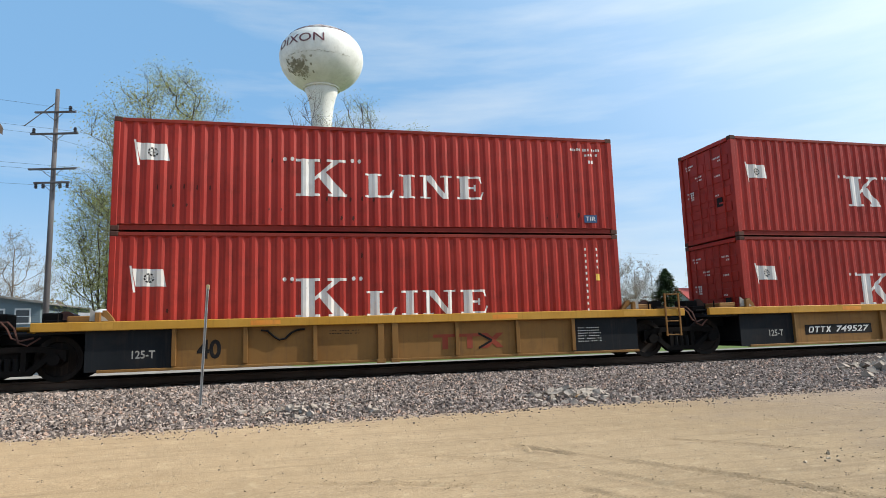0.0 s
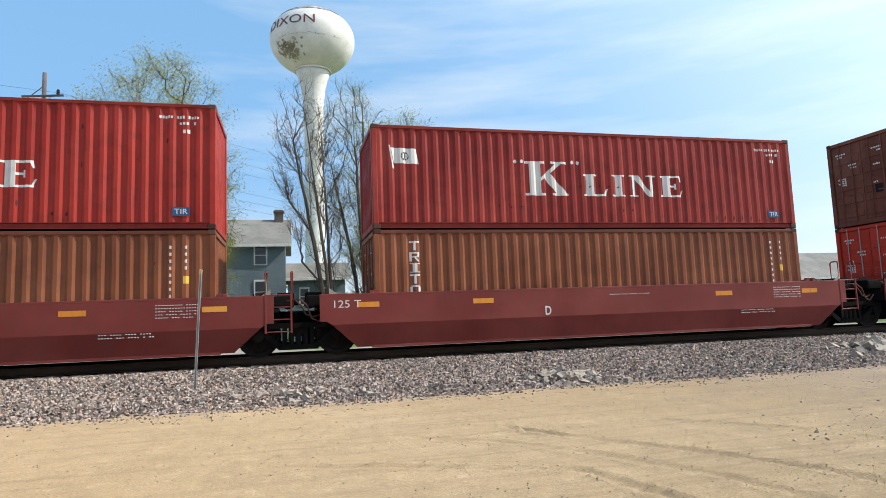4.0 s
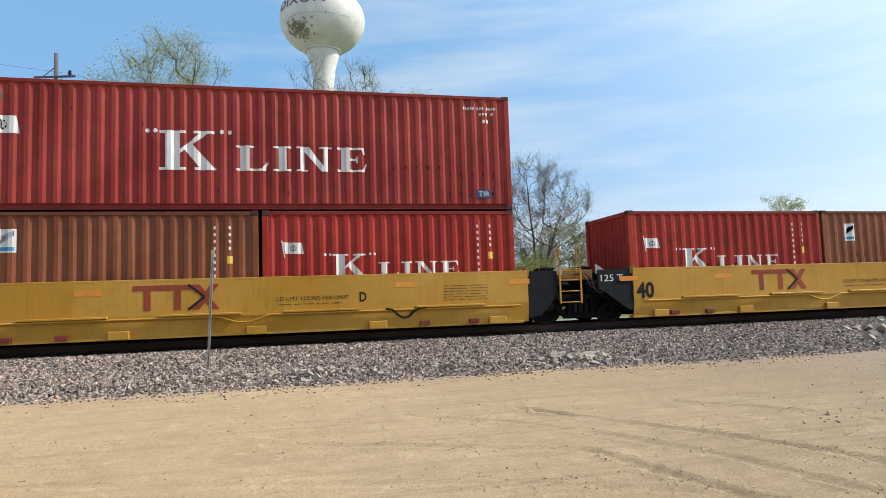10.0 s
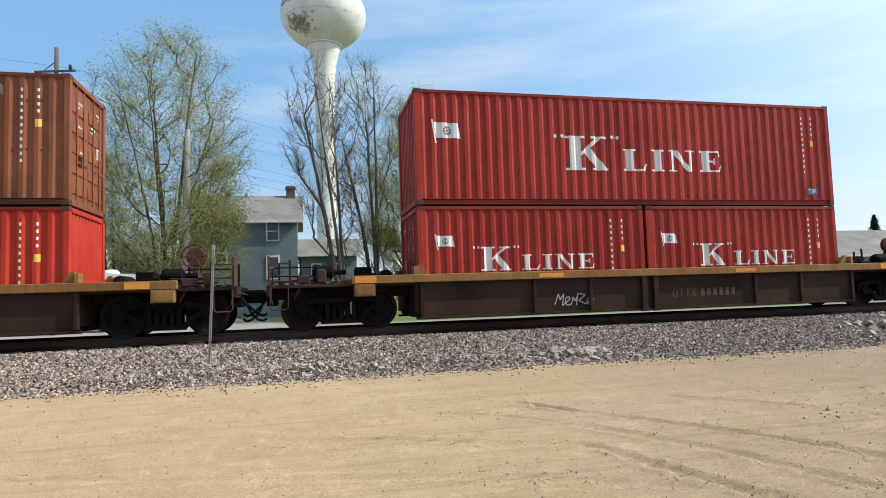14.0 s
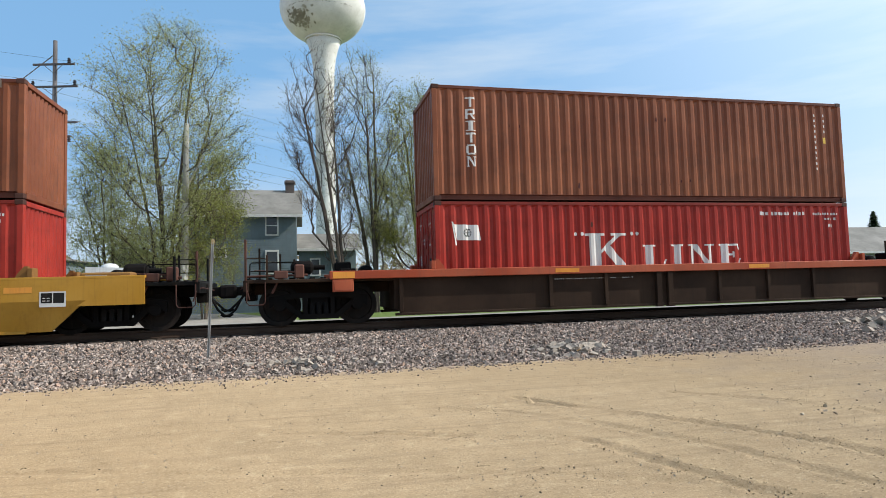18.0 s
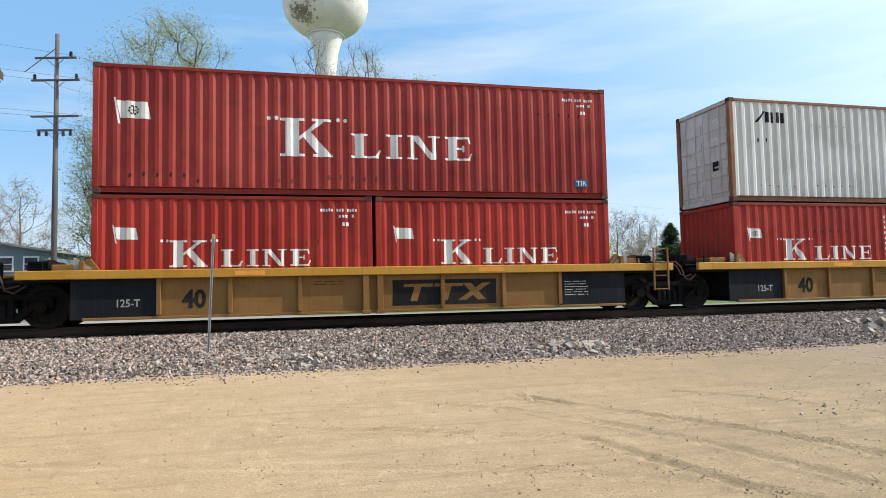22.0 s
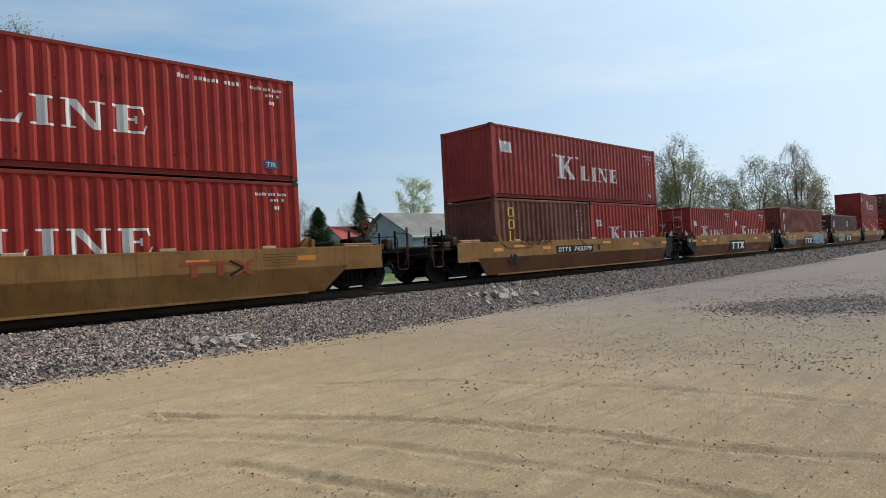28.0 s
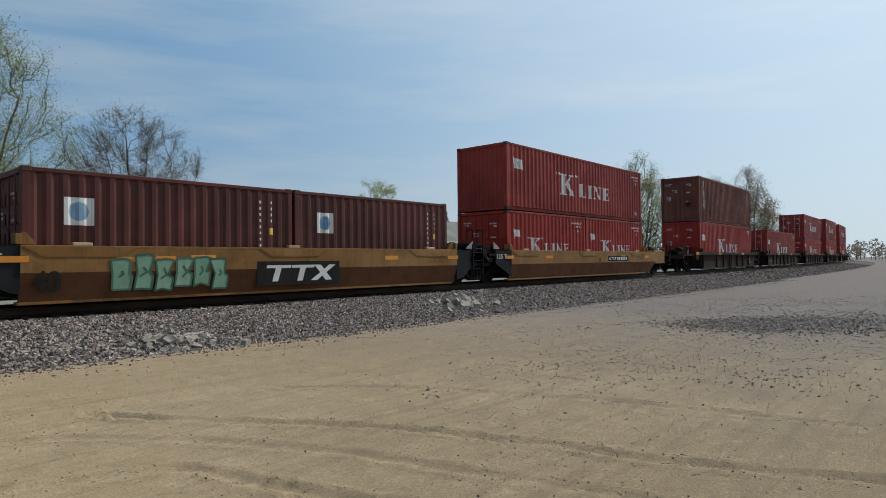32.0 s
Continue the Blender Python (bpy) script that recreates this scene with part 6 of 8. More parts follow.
def stone_material(name, dark, light, warm):
    m, n, l, b = nodes_of(name)
    geo = n.new("ShaderNodeNewGeometry")
    col = ramp(n, l, geo.outputs["Random Per Island"], [(0.0, dark), (0.45, tuple((a + c) / 2 for a, c in zip(dark, light))), (0.78, light), (0.92, warm), (1.0, tuple(min(1, c * 1.25) for c in light))])
    tc = n.new("ShaderNodeTexCoord")
    col = mixc(n, l, ramp(n, l, noise_of(n, l, tc.outputs["Object"], 30, 4, 0.7), [(0.4, (0, 0, 0)), (0.8, (0.5,) * 3)]), col, tuple(c * 0.5 for c in dark))
    l.new(col, b.inputs["Base Color"])
    b.inputs["Roughness"].default_value = 0.9
    b.inputs["Specular IOR Level"].default_value = 0.2
    return m


STONE = stone_material("ballast_stone", (0.080, 0.060, 0.049), (0.48, 0.392, 0.33), (0.40, 0.255, 0.18))
BIG_STONE = stone_material("rubble_stone", (0.17, 0.14, 0.115), (0.47, 0.40, 0.325), (0.42, 0.34, 0.23))
CHIPS = stone_material("yard_chips", (0.17, 0.130, 0.092), (0.54, 0.445, 0.335), (0.34, 0.26, 0.18))


CLOD = stone_material("dry_clods", (0.17, 0.125, 0.075), (0.42, 0.32, 0.20), (0.34, 0.25, 0.14))


def axis_steps(lo, hi, core0, core1, fine, grow=1.35):
    a = list(np.arange(core0, core1 + 1e-6, fine))
    s, x = fine, core1
    while x < hi:
        s *= grow
        x += s
        a.append(min(x, hi))
    s, x = fine, core0
    while x > lo:
        s *= grow
        x -= s
        a.insert(0, max(x, lo))
    return a


RUTS = [  # tyre ruts: points along each, depth
    ([(2.6, 7.6), (3.3, 6.3), (4.06, 5.19), (4.43, 4.19), (4.66, 3.52), (4.79, 2.81), (5.05, 2.18), (5.4, 1.3)], 0.060),
    ([(1.2, 7.6), (2.3, 6.7), (3.05, 5.6), (3.5, 4.6), (3.75, 3.7), (3.95, 2.9), (4.1, 1.9)], 0.034),
    ([(-0.5, 6.6), (1.2, 5.9), (2.48, 5.29), (2.75, 4.4), (2.95, 3.72), (3.2, 3.3), (3.5, 2.4)], 0.042),
    ([(4.6, 7.2), (5.5, 6.0), (6.0, 5.0), (6.3, 4.0), (6.5, 3.0), (6.8, 1.8)], 0.026),
    ([(-3.5, 6.2), (-1.0, 5.4), (1.0, 4.75), (1.8, 4.45), (2.6, 4.0)], 0.024)]


def rut_depth(x, y):
    z = 0.0
    for pts, amp in RUTS:
        best, along = 9.0, 0.0
        for i, ((ax, ay), (bx, by)) in enumerate(zip(pts, pts[1:])):
            ux, uy = bx - ax, by - ay
            t = max(0.0, min(1.0, ((x - ax) * ux + (y - ay) * uy) / (ux * ux + uy * uy)))
            d = math.hypot(x - ax - t * ux, y - ay - t * uy)
            if d < best:
                best, along = d, i + t
        if best < 0.45:
            w = max(0.0, 0.55 + 0.9 * noise.noise(Vector((along * 1.7, amp * 300, 2))))
            best = abs(best + 0.05 * noise.noise(Vector((x * 5, y * 5, 1))) + 0.03 * noise.noise(Vector((x * 13, y * 13, 7))))
            z += amp * w * (0.75 * math.exp(-((best - 0.11) / 0.045) ** 2) * (0.6 + noise.noise(Vector((x * 17, y * 17, 3)))) - 0.8 * math.exp(-(best / 0.055) ** 2))
    return z


def lot_height(x, y):
    """Low swells and tyre ruts of the yard."""
    if not (-14 < x < 34 and 1.0 < y < 12.5):
        return 0.0
    z = 0.018 * noise.noise(Vector((x * 0.5, y * 0.9, 0))) + 0.008 * noise.noise(Vector((x * 2.1, y * 2.6, 4))) + 0.004 * noise.noise(Vector((x * 7, y * 7, 8)))
    return z + (rut_depth(x, y) if -4 < x < 8 and y < 8 else 0.0)


def build_ground():
    xs, ys = axis_steps(-1800, 2400, -2.5, 8.5, 0.045, 1.22), axis_steps(-900, 2400, 1.8, 7.4, 0.042, 1.22)
    g = Geo()
    g.v = [(float(x), float(y), lot_height(x, y)) for y in ys for x in xs]
    k = len(xs)
    g.f = [(j * k + i, j * k + i + 1, (j + 1) * k + i + 1, (j + 1) * k + i) for j in range(len(ys) - 1) for i in range(k - 1)]
    ob = part("ground", g, GROUND, kind="structure", fix=False, smooth=True)
    return tagged(ob, "pale sandy gravel yard with tyre marks, grass beyond the line", "ground")


build_ground()

BED = painted("ballast_bed", (0.09, 0.068, 0.06), 0.95, fade=(0.14, 0.11, 0.095), dirt=(0.10, 0.09, 0.085), amount=0.6, streak=0.0, spec=0.1)
PROFILE = [(-4.85, -0.03), (-4.2, 0.10), (-3.0, 0.22), (-2.1, 0.35), (-1.5, 0.41), (1.5, 0.41), (2.2, 0.32), (4.2, 0.02), (4.6, -0.05)]


def build_ballast():
    g, svals = Geo(), [-660 + i * 4 for i in range(336)]
    for s in svals:
        m = track(s)
        for lat, z in PROFILE:
            g.v.append(tuple(m @ Vector((0, lat, z))))
    k = len(PROFILE)
    g.f = [(i * k + j, (i + 1) * k + j, (i + 1) * k + j + 1, i * k + j + 1) for i in range(len(svals) - 1) for j in range(k - 1)]
    ob = part("ballast_bed", g, BED, kind="structure", fix=False)
    tagged(ob, "bank of crushed grey stone under the rails", "ballast")


build_ballast()


def bank_z(lat):
    for (a, za), (b, zb) in zip(PROFILE, PROFILE[1:]):
        if a <= lat <= b:
            return za + (zb - za) * (lat - a) / (b - a)
    return 0.0


BLOCK = [(x, y, z) for x in (-0.62, 0.62) for y in (-0.62, 0.62) for z in (-0.62, 0.62)]
BLOCK_F = [(0, 1, 3), (0, 3, 2), (4, 6, 7), (4, 7, 5), (0, 4, 5), (0, 5, 1), (2, 3, 7), (2, 7, 6), (0, 2, 6), (0, 6, 4), (1, 5, 7), (1, 7, 3)]


def stones(spots, seed, lo=0.45, hi=1.35):
    """Angular stones in one mesh: spots are (x, y, z, radius)."""
    rng = np.random.default_rng(seed)
    p = np.array(spots)
    n = len(p)
    base = np.array(BLOCK)[None] * rng.uniform(lo, hi, (n, 8, 3)) * rng.uniform(0.62, 1.3, (n, 1, 3))
    a = rng.uniform(0, 6.283, (n, 3))
    ca, sa = np.cos(a), np.sin(a)
    for i, j, k in ((0, 1, 0), (1, 2, 1), (0, 2, 2)):
        u, w = base[:, :, i].copy(), base[:, :, j].copy()
        base[:, :, i] = u * ca[:, None, k] - w * sa[:, None, k]
        base[:, :, j] = u * sa[:, None, k] + w * ca[:, None, k]
    v = (base * p[:, None, 3:4] + p[:, None, :3]).reshape(-1, 3)
    f = (np.array(BLOCK_F)[None] + (np.arange(n) * 8)[:, None, None]).reshape(-1, 3)
    me = bpy.data.meshes.new("stones")
    me.vertices.add(len(v))
    me.vertices.foreach_set("co", v.astype(np.float32).ravel())
    me.loops.add(len(f) * 3)
    me.loops.foreach_set("vertex_index", f.astype(np.int32).ravel())
    me.polygons.add(len(f))
    me.polygons.foreach_set("loop_start", np.arange(len(f), dtype=np.int32) * 3)
    me.update(calc_edges=True)
    me.validate()
    me.shade_flat()
    return me


def strew():
    rng = np.random.default_rng(5)
    spots = []
    def band(s0, s1, count, l0, l1, r0, r1):
        for s, u, r in zip(rng.uniform(s0, s1, count), rng.uniform(0, 1, count), rng.uniform(0, 1, count) ** 2):
            lat = l0 + (l1 - l0) * u
            q = track(s) @ Vector((0, lat, bank_z(lat)))
            rr = r0 + (r1 - r0) * r
            spots.append((q.x, q.y, q.z + rr * 0.25, rr))
    band(-9, 16, 42000, -4.95, -1.2, 0.022, 0.046)
    band(16, 42, 17000, -4.95, -1.2, 0.028, 0.055)
    band(42, 120, 6000, -4.8, -1.2, 0.05, 0.10)
    band(-9, 30, 2000, 0.9, 4.2, 0.04, 0.07)
    band(-9, 45, 4200, -5.35, -4.85, 0.008, 0.034)
    band(-9, 45, 1500, -6.1, -5.2, 0.006, 0.024)
    ob = new("ballast_stones", stones(spots, 7))
    ob.data.materials.append(STONE)
    tagged(ob, "loose crushed grey and pinkish railway ballast stones", "ballast", kind="stuff")
    # loose chips and pebbles over the yard, thicker to the right
    spots = []
    def sprinkle(cx, cy, sx, sy, count, r0, r1):
        for x, y, r in zip(rng.normal(cx, sx, count), rng.normal(cy, sy, count), rng.uniform(0, 1, count) ** 3):
            if y < 10.8:
                spots.append((x, y, lot_height(x, y) + 0.003, r0 + (r1 - r0) * r))
    sprinkle(14.6, 5.4, 0.75, 0.75, 2600, 0.012, 0.034)
    sprinkle(15.6, 4.3, 1.1, 0.8, 3200, 0.012, 0.034)
    sprinkle(17.2, 3.2, 1.4, 0.9, 2200, 0.012, 0.032)
    ob = new("gravel_patch", stones(spots, 6))
    ob.data.materials.append(STONE)
    tagged(ob, "dark patch of spilled crushed stone on the yard", "gravel", kind="stuff")
    spots.clear()
    for x, y, r in zip(rng.uniform(-7, 12, 9000), rng.uniform(2.4, 11.0, 9000), rng.uniform(0, 1, 9000)):
        spots.append((x, y, lot_height(x, y) + 0.001, 0.003 + 0.008 * r ** 5))
    sprinkle(21.0, 6.0, 4.5, 2.4, 2600, 0.008, 0.026)
    sprinkle(11.5, 3.6, 2.2, 1.6, 2200, 0.004, 0.016)
    sprinkle(7.9, 5.0, 0.9, 0.9, 900, 0.004, 0.018)
    sprinkle(8.6, 3.0, 0.5, 0.5, 260, 0.005, 0.022)
    sprinkle(5.3, 5.55, 0.16, 0.10, 9, 0.015, 0.030)
    sprinkle(4.9, 3.2, 0.9, 1.1, 500, 0.003, 0.009)
    sprinkle(1.7, 4.5, 0.35, 0.3, 40, 0.005, 0.012)
    for x, y, r in zip(rng.uniform(8.5, 24, 5000), rng.uniform(0.5, 9.0, 5000), rng.uniform(0, 1, 5000)):
        spots.append((x, y, lot_height(x, y) + 0.002, 0.005 + 0.014 * r ** 4))
    # clods thrown up beside the ruts
    clods = []
    for pts_, amp in RUTS:
        for _ in range(int(16000 * amp)):
            i = int(rng.integers(0, len(pts_) - 1))
            u, w = rng.uniform(0, 1), rng.choice([-1, 1]) * abs(rng.normal(0.10, 0.05))
            (ax, ay), (bx, by) = pts_[i], pts_[i + 1]
            d = math.hypot(bx - ax, by - ay)
            if noise.noise(Vector(((i + u) * 1.7, amp * 300, 2))) > -0.25:
                x, y = ax + (bx - ax) * u - (by - ay) / d * w, ay + (by - ay) * u + (bx - ax) / d * w
                clods.append((x, y, lot_height(x, y) + 0.002, 0.002 + 0.007 * rng.uniform(0, 1) ** 4))
    ob = new("soil_clods", stones(clods, 9))
    ob.data.materials.append(CLOD)
    tagged(ob, "crumbs and clods of dry soil along the tyre ruts", "soil", kind="stuff")
    ob = new("yard_pebbles", stones(spots, 8))
    ob.data.materials.append(CHIPS)
    tagged(ob, "scattered grey chips and pebbles on the sandy yard", "gravel", kind="stuff")


strew()


def rubble(name, x, y, n, spread, size, seed, label, mat):
    rnd = random.Random(seed)
    t = thing(name, label, "rocks", Matrix.Translation((x, y, 0)))
    for i in range(n):
        a, d = rnd.uniform(0, 6.283), abs(rnd.gauss(0, 1))
        px, py, r = spread[0] * d * math.cos(a), spread[1] * d * math.sin(a), size * rnd.uniform(0.5, 1.2)
        zz = bank_z(y + py - NEAR - BEND * (x + px) ** 2 / 2) if y + py > 10.9 else 0.0
        ob = new("rock", stones([(0, 0, 0, r)], seed * 100 + i, 0.68, 1.25))
        ob.data.materials.append(mat)
        ob.parent = t
        ob.matrix_basis = Matrix.Translation((px, py, max(zz, 0) + r * 0.26 + max(0, spread[2] * (1 - d)))) @ pose(0, 0, 0, rnd.uniform(-30, 30), rnd.uniform(-30, 30), 0) @ Matrix.Diagonal((rnd.uniform(0.8, 1.3), 1.0, rnd.uniform(0.5, 0.9), 1))
    return t


ORANGE_ROCK = painted("orange_rock", (0.42, 0.22, 0.08), 0.9, amount=0.4, streak=0)

rubble("rock_heap", 14.2, 12.7, 90, (0.62, 0.46, 0.22), 0.145, 11, "heap of broken grey stones at the foot of the ballast", BIG_STONE)
rubble("rock_spill", 5.3, 11.75, 95, (0.62, 0.34, 0.03), 0.10, 13, "spill of pale broken stones at the ballast edge", BIG_STONE)
rubble("rock_spill", 0.0, 11.75, 60, (0.95, 0.34, 0.02), 0.075, 15, "loose pale stones along the ballast edge", BIG_STONE)
rubble("orange_rock", 5.35, 11.62, 1, (0.0, 0.0, 0.0), 0.15, 17, "single rusty orange rock beside pale rubble", ORANGE_ROCK)


def rail_mesh(lat):
    g, svals = Geo(), [-660 + i * 3 for i in range(448)]
    prof = [(-0.075, -0.18), (-0.075, -0.165), (-0.012, -0.14), (-0.010, -0.045), (-0.037, -0.035), (-0.037, -0.004), (-0.030, 0.0), (0.030, 0.0), (0.037, -0.004), (0.037, -0.035), (0.010, -0.045), (0.012, -0.14), (0.075, -0.165), (0.075, -0.18)]
    for s in svals:
        m = track(s, 0, RAIL)
        for y, z in prof:
            g.v.append(tuple(m @ Vector((0, lat + y, z))))
    k = len(prof)
    g.f = [(i * k + j, (i + 1) * k + j, (i + 1) * k + (j + 1) % k, i * k + (j + 1) % k) for i in range(len(svals) - 1) for j in range(k)]
    return g


RAIL_STEEL = painted("rail_steel", (0.055, 0.035, 0.025), 0.6, fade=(0.08, 0.05, 0.035), amount=0.3, metal=0.4)
line = thing("railway_track", "steel rails on timber ties in stone ballast", "railway", kind="structure")
part("rail", rail_mesh(-0.755), RAIL_STEEL, line, fix=True)
part("rail", rail_mesh(0.755), RAIL_STEEL, line, fix=True)
TIE = painted("tie_timber", (0.055, 0.042, 0.034), 0.9, fade=(0.09, 0.075, 0.06), amount=0.5, streak=0.0)
for i in range(170):
    s = -22 + i * 0.52
    part("tie", lambda: Geo().box(-0.115, 0.115, -1.29, 1.29, -0.36, -0.185, 0.01), TIE, line, key="tie", at=track(s, 0, RAIL))

# marker post by the track
GALV = painted("galvanised_steel", (0.33, 0.33, 0.32), 0.5, fade=(0.42, 0.42, 0.41), dirt=(0.2, 0.14, 0.1), amount=0.4, metal=0.3)
mk = thing("marker_post", "thin leaning galvanised steel marker post in ballast", "post", pose(-1.72, 12.62, 0.12, 0, 2.4, 0))
part("post", lambda: Geo().box(-0.022, 0.022, -0.008, 0.008, 0, 2.28, 0.003).box(-0.022, -0.014, -0.03, 0.0, 0, 2.28).box(0.014, 0.022, -0.03, 0.0, 0, 2.28), GALV, mk)
part("post_cap", lambda: Geo().box(-0.03, 0.03, -0.02, 0.02, 2.24, 2.34, 0.006), painted("cap_tan", (0.40, 0.30, 0.16), 0.7), mk)

# ---- the far side: tower, pole, houses, trees ----
ROOF_PINK = painted("faded_red_paint", (0.45, 0.16, 0.14), 0.6, amount=0.3)
TANK = painted("tank_white", (0.70, 0.69, 0.63), 0.5, fade=(0.76, 0.75, 0.70), dirt=(0.25, 0.23, 0.16), amount=0.25, streak=0.3)
tw = thing("water_tower", "white pedestal water tower with a rounded tank and mildew stains", "water tower", pose(4.22, 99.9, 0.0))
TANK_R, TANK_Z, TANK_UP, TANK_LOW = 6.83, 47.0, 5.0, 5.6


def tank_radius(z):
    return TANK_R * math.sqrt(max(0.0, 1 - ((z - TANK_Z) / (TANK_UP if z > TANK_Z else TANK_LOW)) ** 2))


def ball():
    prof = []
    for i in range(41):
        a = -math.pi / 2 + math.pi * i / 40
        prof.append((max(0.05, TANK_R * math.cos(a)), TANK_Z + (TANK_UP if a > 0 else TANK_LOW) * math.sin(a)))
    return Geo().lathe(prof, 72)


part("tank", ball, TANK, tw, smooth=True)
part("pedestal", lambda: Geo().lathe([(4.6, 0), (3.0, 2.5), (2.1, 6), (1.65, 11), (1.5, 16), (1.5, 33), (1.65, 36.5), (1.92, 38.8), (2.32, 40.5), (2.85, 41.9)], 48), TANK, tw, smooth=True)
part("neck_ring", lambda: Geo().lathe([(2.82, 41.62), (2.95, 41.62), (2.98, 41.8), (2.86, 41.86)], 48), TANK, tw)
for z in (30.0, 34.0, 37.6):
    part("weld_seam", lambda: Geo().lathe([(1.52 + 0.02 * (z > 35) * 11, z), (1.54 + 0.02 * (z > 35) * 11, z + 0.03), (1.54 + 0.02 * (z > 35) * 11, z + 0.09), (1.52 + 0.02 * (z > 35) * 11, z + 0.12)], 48), TANK, tw)
part("vent", lambda: Geo().lathe([(0.5, 51.9), (0.5, 52.3), (0.7, 52.35), (0.2, 52.6)], 16), TANK, tw)
for x in (-0.8, 0.9):
    part("top_lamp", lambda: Geo().lathe([(0.06, 51.8), (0.06, 52.5), (0.16, 52.55), (0.14, 52.8), (0.03, 52.9)], 10), BLUE_BLACK, tw, at=(x, -0.4, 0), key="toplamp")
TOWER_INK = painted("tower_ink", (0.11, 0.035, 0.05), 0.6, fade=(0.16, 0.06, 0.07), amount=0.2)
for z, w, mat in ((49.95, 0.14, TOWER_INK), (50.35, 0.10, TOWER_INK), (51.25, 0.35, ROOF_PINK)):
    part("painted_band", lambda: Geo().lathe([(tank_radius(z) + 0.03, z), (tank_radius(z) + 0.05, z + 0.01), (tank_radius(z + w) + 0.05, z + w), (tank_radius(z + w) + 0.02, z + w + 0.02)], 72), mat, tw)
MILDEW = painted("mildew", (0.24, 0.22, 0.16), 0.9, fade=(0.44, 0.42, 0.34), dirt=(0.12, 0.11, 0.08), amount=0.7)


def patch_on_ball(name, mat, polys, grow=0.04):
    """Polygons of (azimuth, height) laid on the tank."""
    g = Geo()
    for k, poly in enumerate(polys):
        pts = []
        for az, zz in poly:
            r = tank_radius(zz) + grow + 0.0012 * (k % 13)
            pts.append((r * math.sin(az), -r * math.cos(az), zz + (0.03 if zz > TANK_Z else -0.03)))
        g.poly(pts)
    part(name, g, mat, tw, fix=False, kind="stuff")


make_text("DIXON", TOWER_INK, "town")
def tower_word():
    me = TEXTS["town"].copy()
    bm = bmesh.new()
    bm.from_mesh(me)
    bmesh.ops.triangulate(bm, faces=bm.faces)
    bmesh.ops.subdivide_edges(bm, edges=[e for e in bm.edges if e.calc_length() > 0.08], cuts=3)
    bm.to_mesh(me)
    bm.free()
    for v in me.vertices:
        az, zz = -1.24 + v.co.x * 1.26, 46.95 + v.co.y * 1.5
        r = tank_radius(zz) + 0.06
        v.co = (r * math.sin(az), -r * math.cos(az), zz + 0.03)
    ob = new("town_name", me)
    ob.parent = tw
    tagged(ob, "dark plum lettering on the tank")
tower_word()
rnd = random.Random(4)
stain = []
for _ in range(170):
    az, zz, k = rnd.gauss(-0.72, 0.20), rnd.gauss(43.7, 0.62), rnd.uniform(0.3, 1.0)
    if 42.3 < zz < 45.3 and -1.25 < az < -0.22:
        stain.append([(az + 0.05 * k * rnd.uniform(0.5, 1.3) * math.cos(t), zz + 0.22 * k * rnd.uniform(0.4, 1.3) * math.sin(t)) for t in [i * 0.8976 for i in range(7)]])
for _ in range(60):
    az, zz = rnd.uniform(-0.95, 0.75), 45.45 + rnd.gauss(0, 0.05)
    stain.append([(az, zz), (az + rnd.uniform(0.02, 0.05), zz - 0.03), (az + 0.03, zz + 0.05)])
patch_on_ball("mildew_stain", MILDEW, stain)

WOOD_POLE = painted("pole_wood", (0.105, 0.098, 0.098), 0.9, fade=(0.15, 0.14, 0.14), amount=0.4)
INSUL = painted("insulator_dark", (0.03, 0.03, 0.035), 0.4)
pl = thing("utility_pole", "weathered wooden utility pole with four crossarms", "utility pole", pose(-11.45, 33.05, 0, 0, 0, -12))
part("pole", lambda: Geo().tube((0, 0, 0), (0, 0, 13.95), 0.15, 0.095, 12), WOOD_POLE, pl, smooth=True)
for z, w, ins in ((12.75, 1.0, ((0.72, 0),)), (11.65, 1.15, ((-1.0, 0), (1.0, 0))), (9.88, 1.15, ()), (9.2, 0.85, ((-0.75, -1), (-0.4, -1), (0.4, -1), (0.75, -1)))):
    part("crossarm", lambda: Geo().box(-w, w, -0.14, -0.05, z - 0.045, z + 0.045, 0.01), WOOD_POLE, pl, key="arm%.2f" % z)
    part("brace", lambda: Geo().tube((-0.5 * w, -0.15, z), (0, -0.13, z - 0.45), 0.015, n=5).tube((0.5 * w, -0.15, z), (0, -0.13, z - 0.45), 0.015, n=5), WOOD_POLE, pl, key="brace%.2f" % z)
    for dx, up in ins:
        part("insulator", lambda: Geo().lathe([(0.03, 0), (0.09, 0.03), (0.05, 0.08), (0.09, 0.12), (0.05, 0.17), (0.08, 0.2), (0.03, 0.26)], 8), INSUL, pl, key="insulator", at=(dx, -0.09, z + (0.05 if not up else -0.28)))
part("pole_top_strut", lambda: Geo().tube((0, 0, 13.3), (-1.35, -0.3, 12.0), 0.022, n=6), WOOD_POLE, pl)
CABLE = painted("cable", (0.03, 0.03, 0.03), 0.7)
wires = thing("power_lines", "thin sagging overhead cables on the utility pole", "cables")
for dx, z in ((-1.1, 11.75), (1.1, 11.75), (0.8, 12.9), (-1.1, 9.95), (1.1, 9.95), (0.75, 9.0)):
    a = Vector((-11.45 + dx, 33.05 - dx * 0.2, z))
    spans = [[a.lerp(Vector((x1 + dx, y1, z + 0.8)), i / 14) - Vector((0, 0, 1.6 * (1 - (2 * i / 14 - 1) ** 2))) for i in range(15)] for x1, y1 in ((-70, -2), (60, 95))]
    g = Geo().pipe(spans[0][::-1] + spans[1][1:], 0.006, 4)
    part("cable", g, CABLE, wires, fix=False)


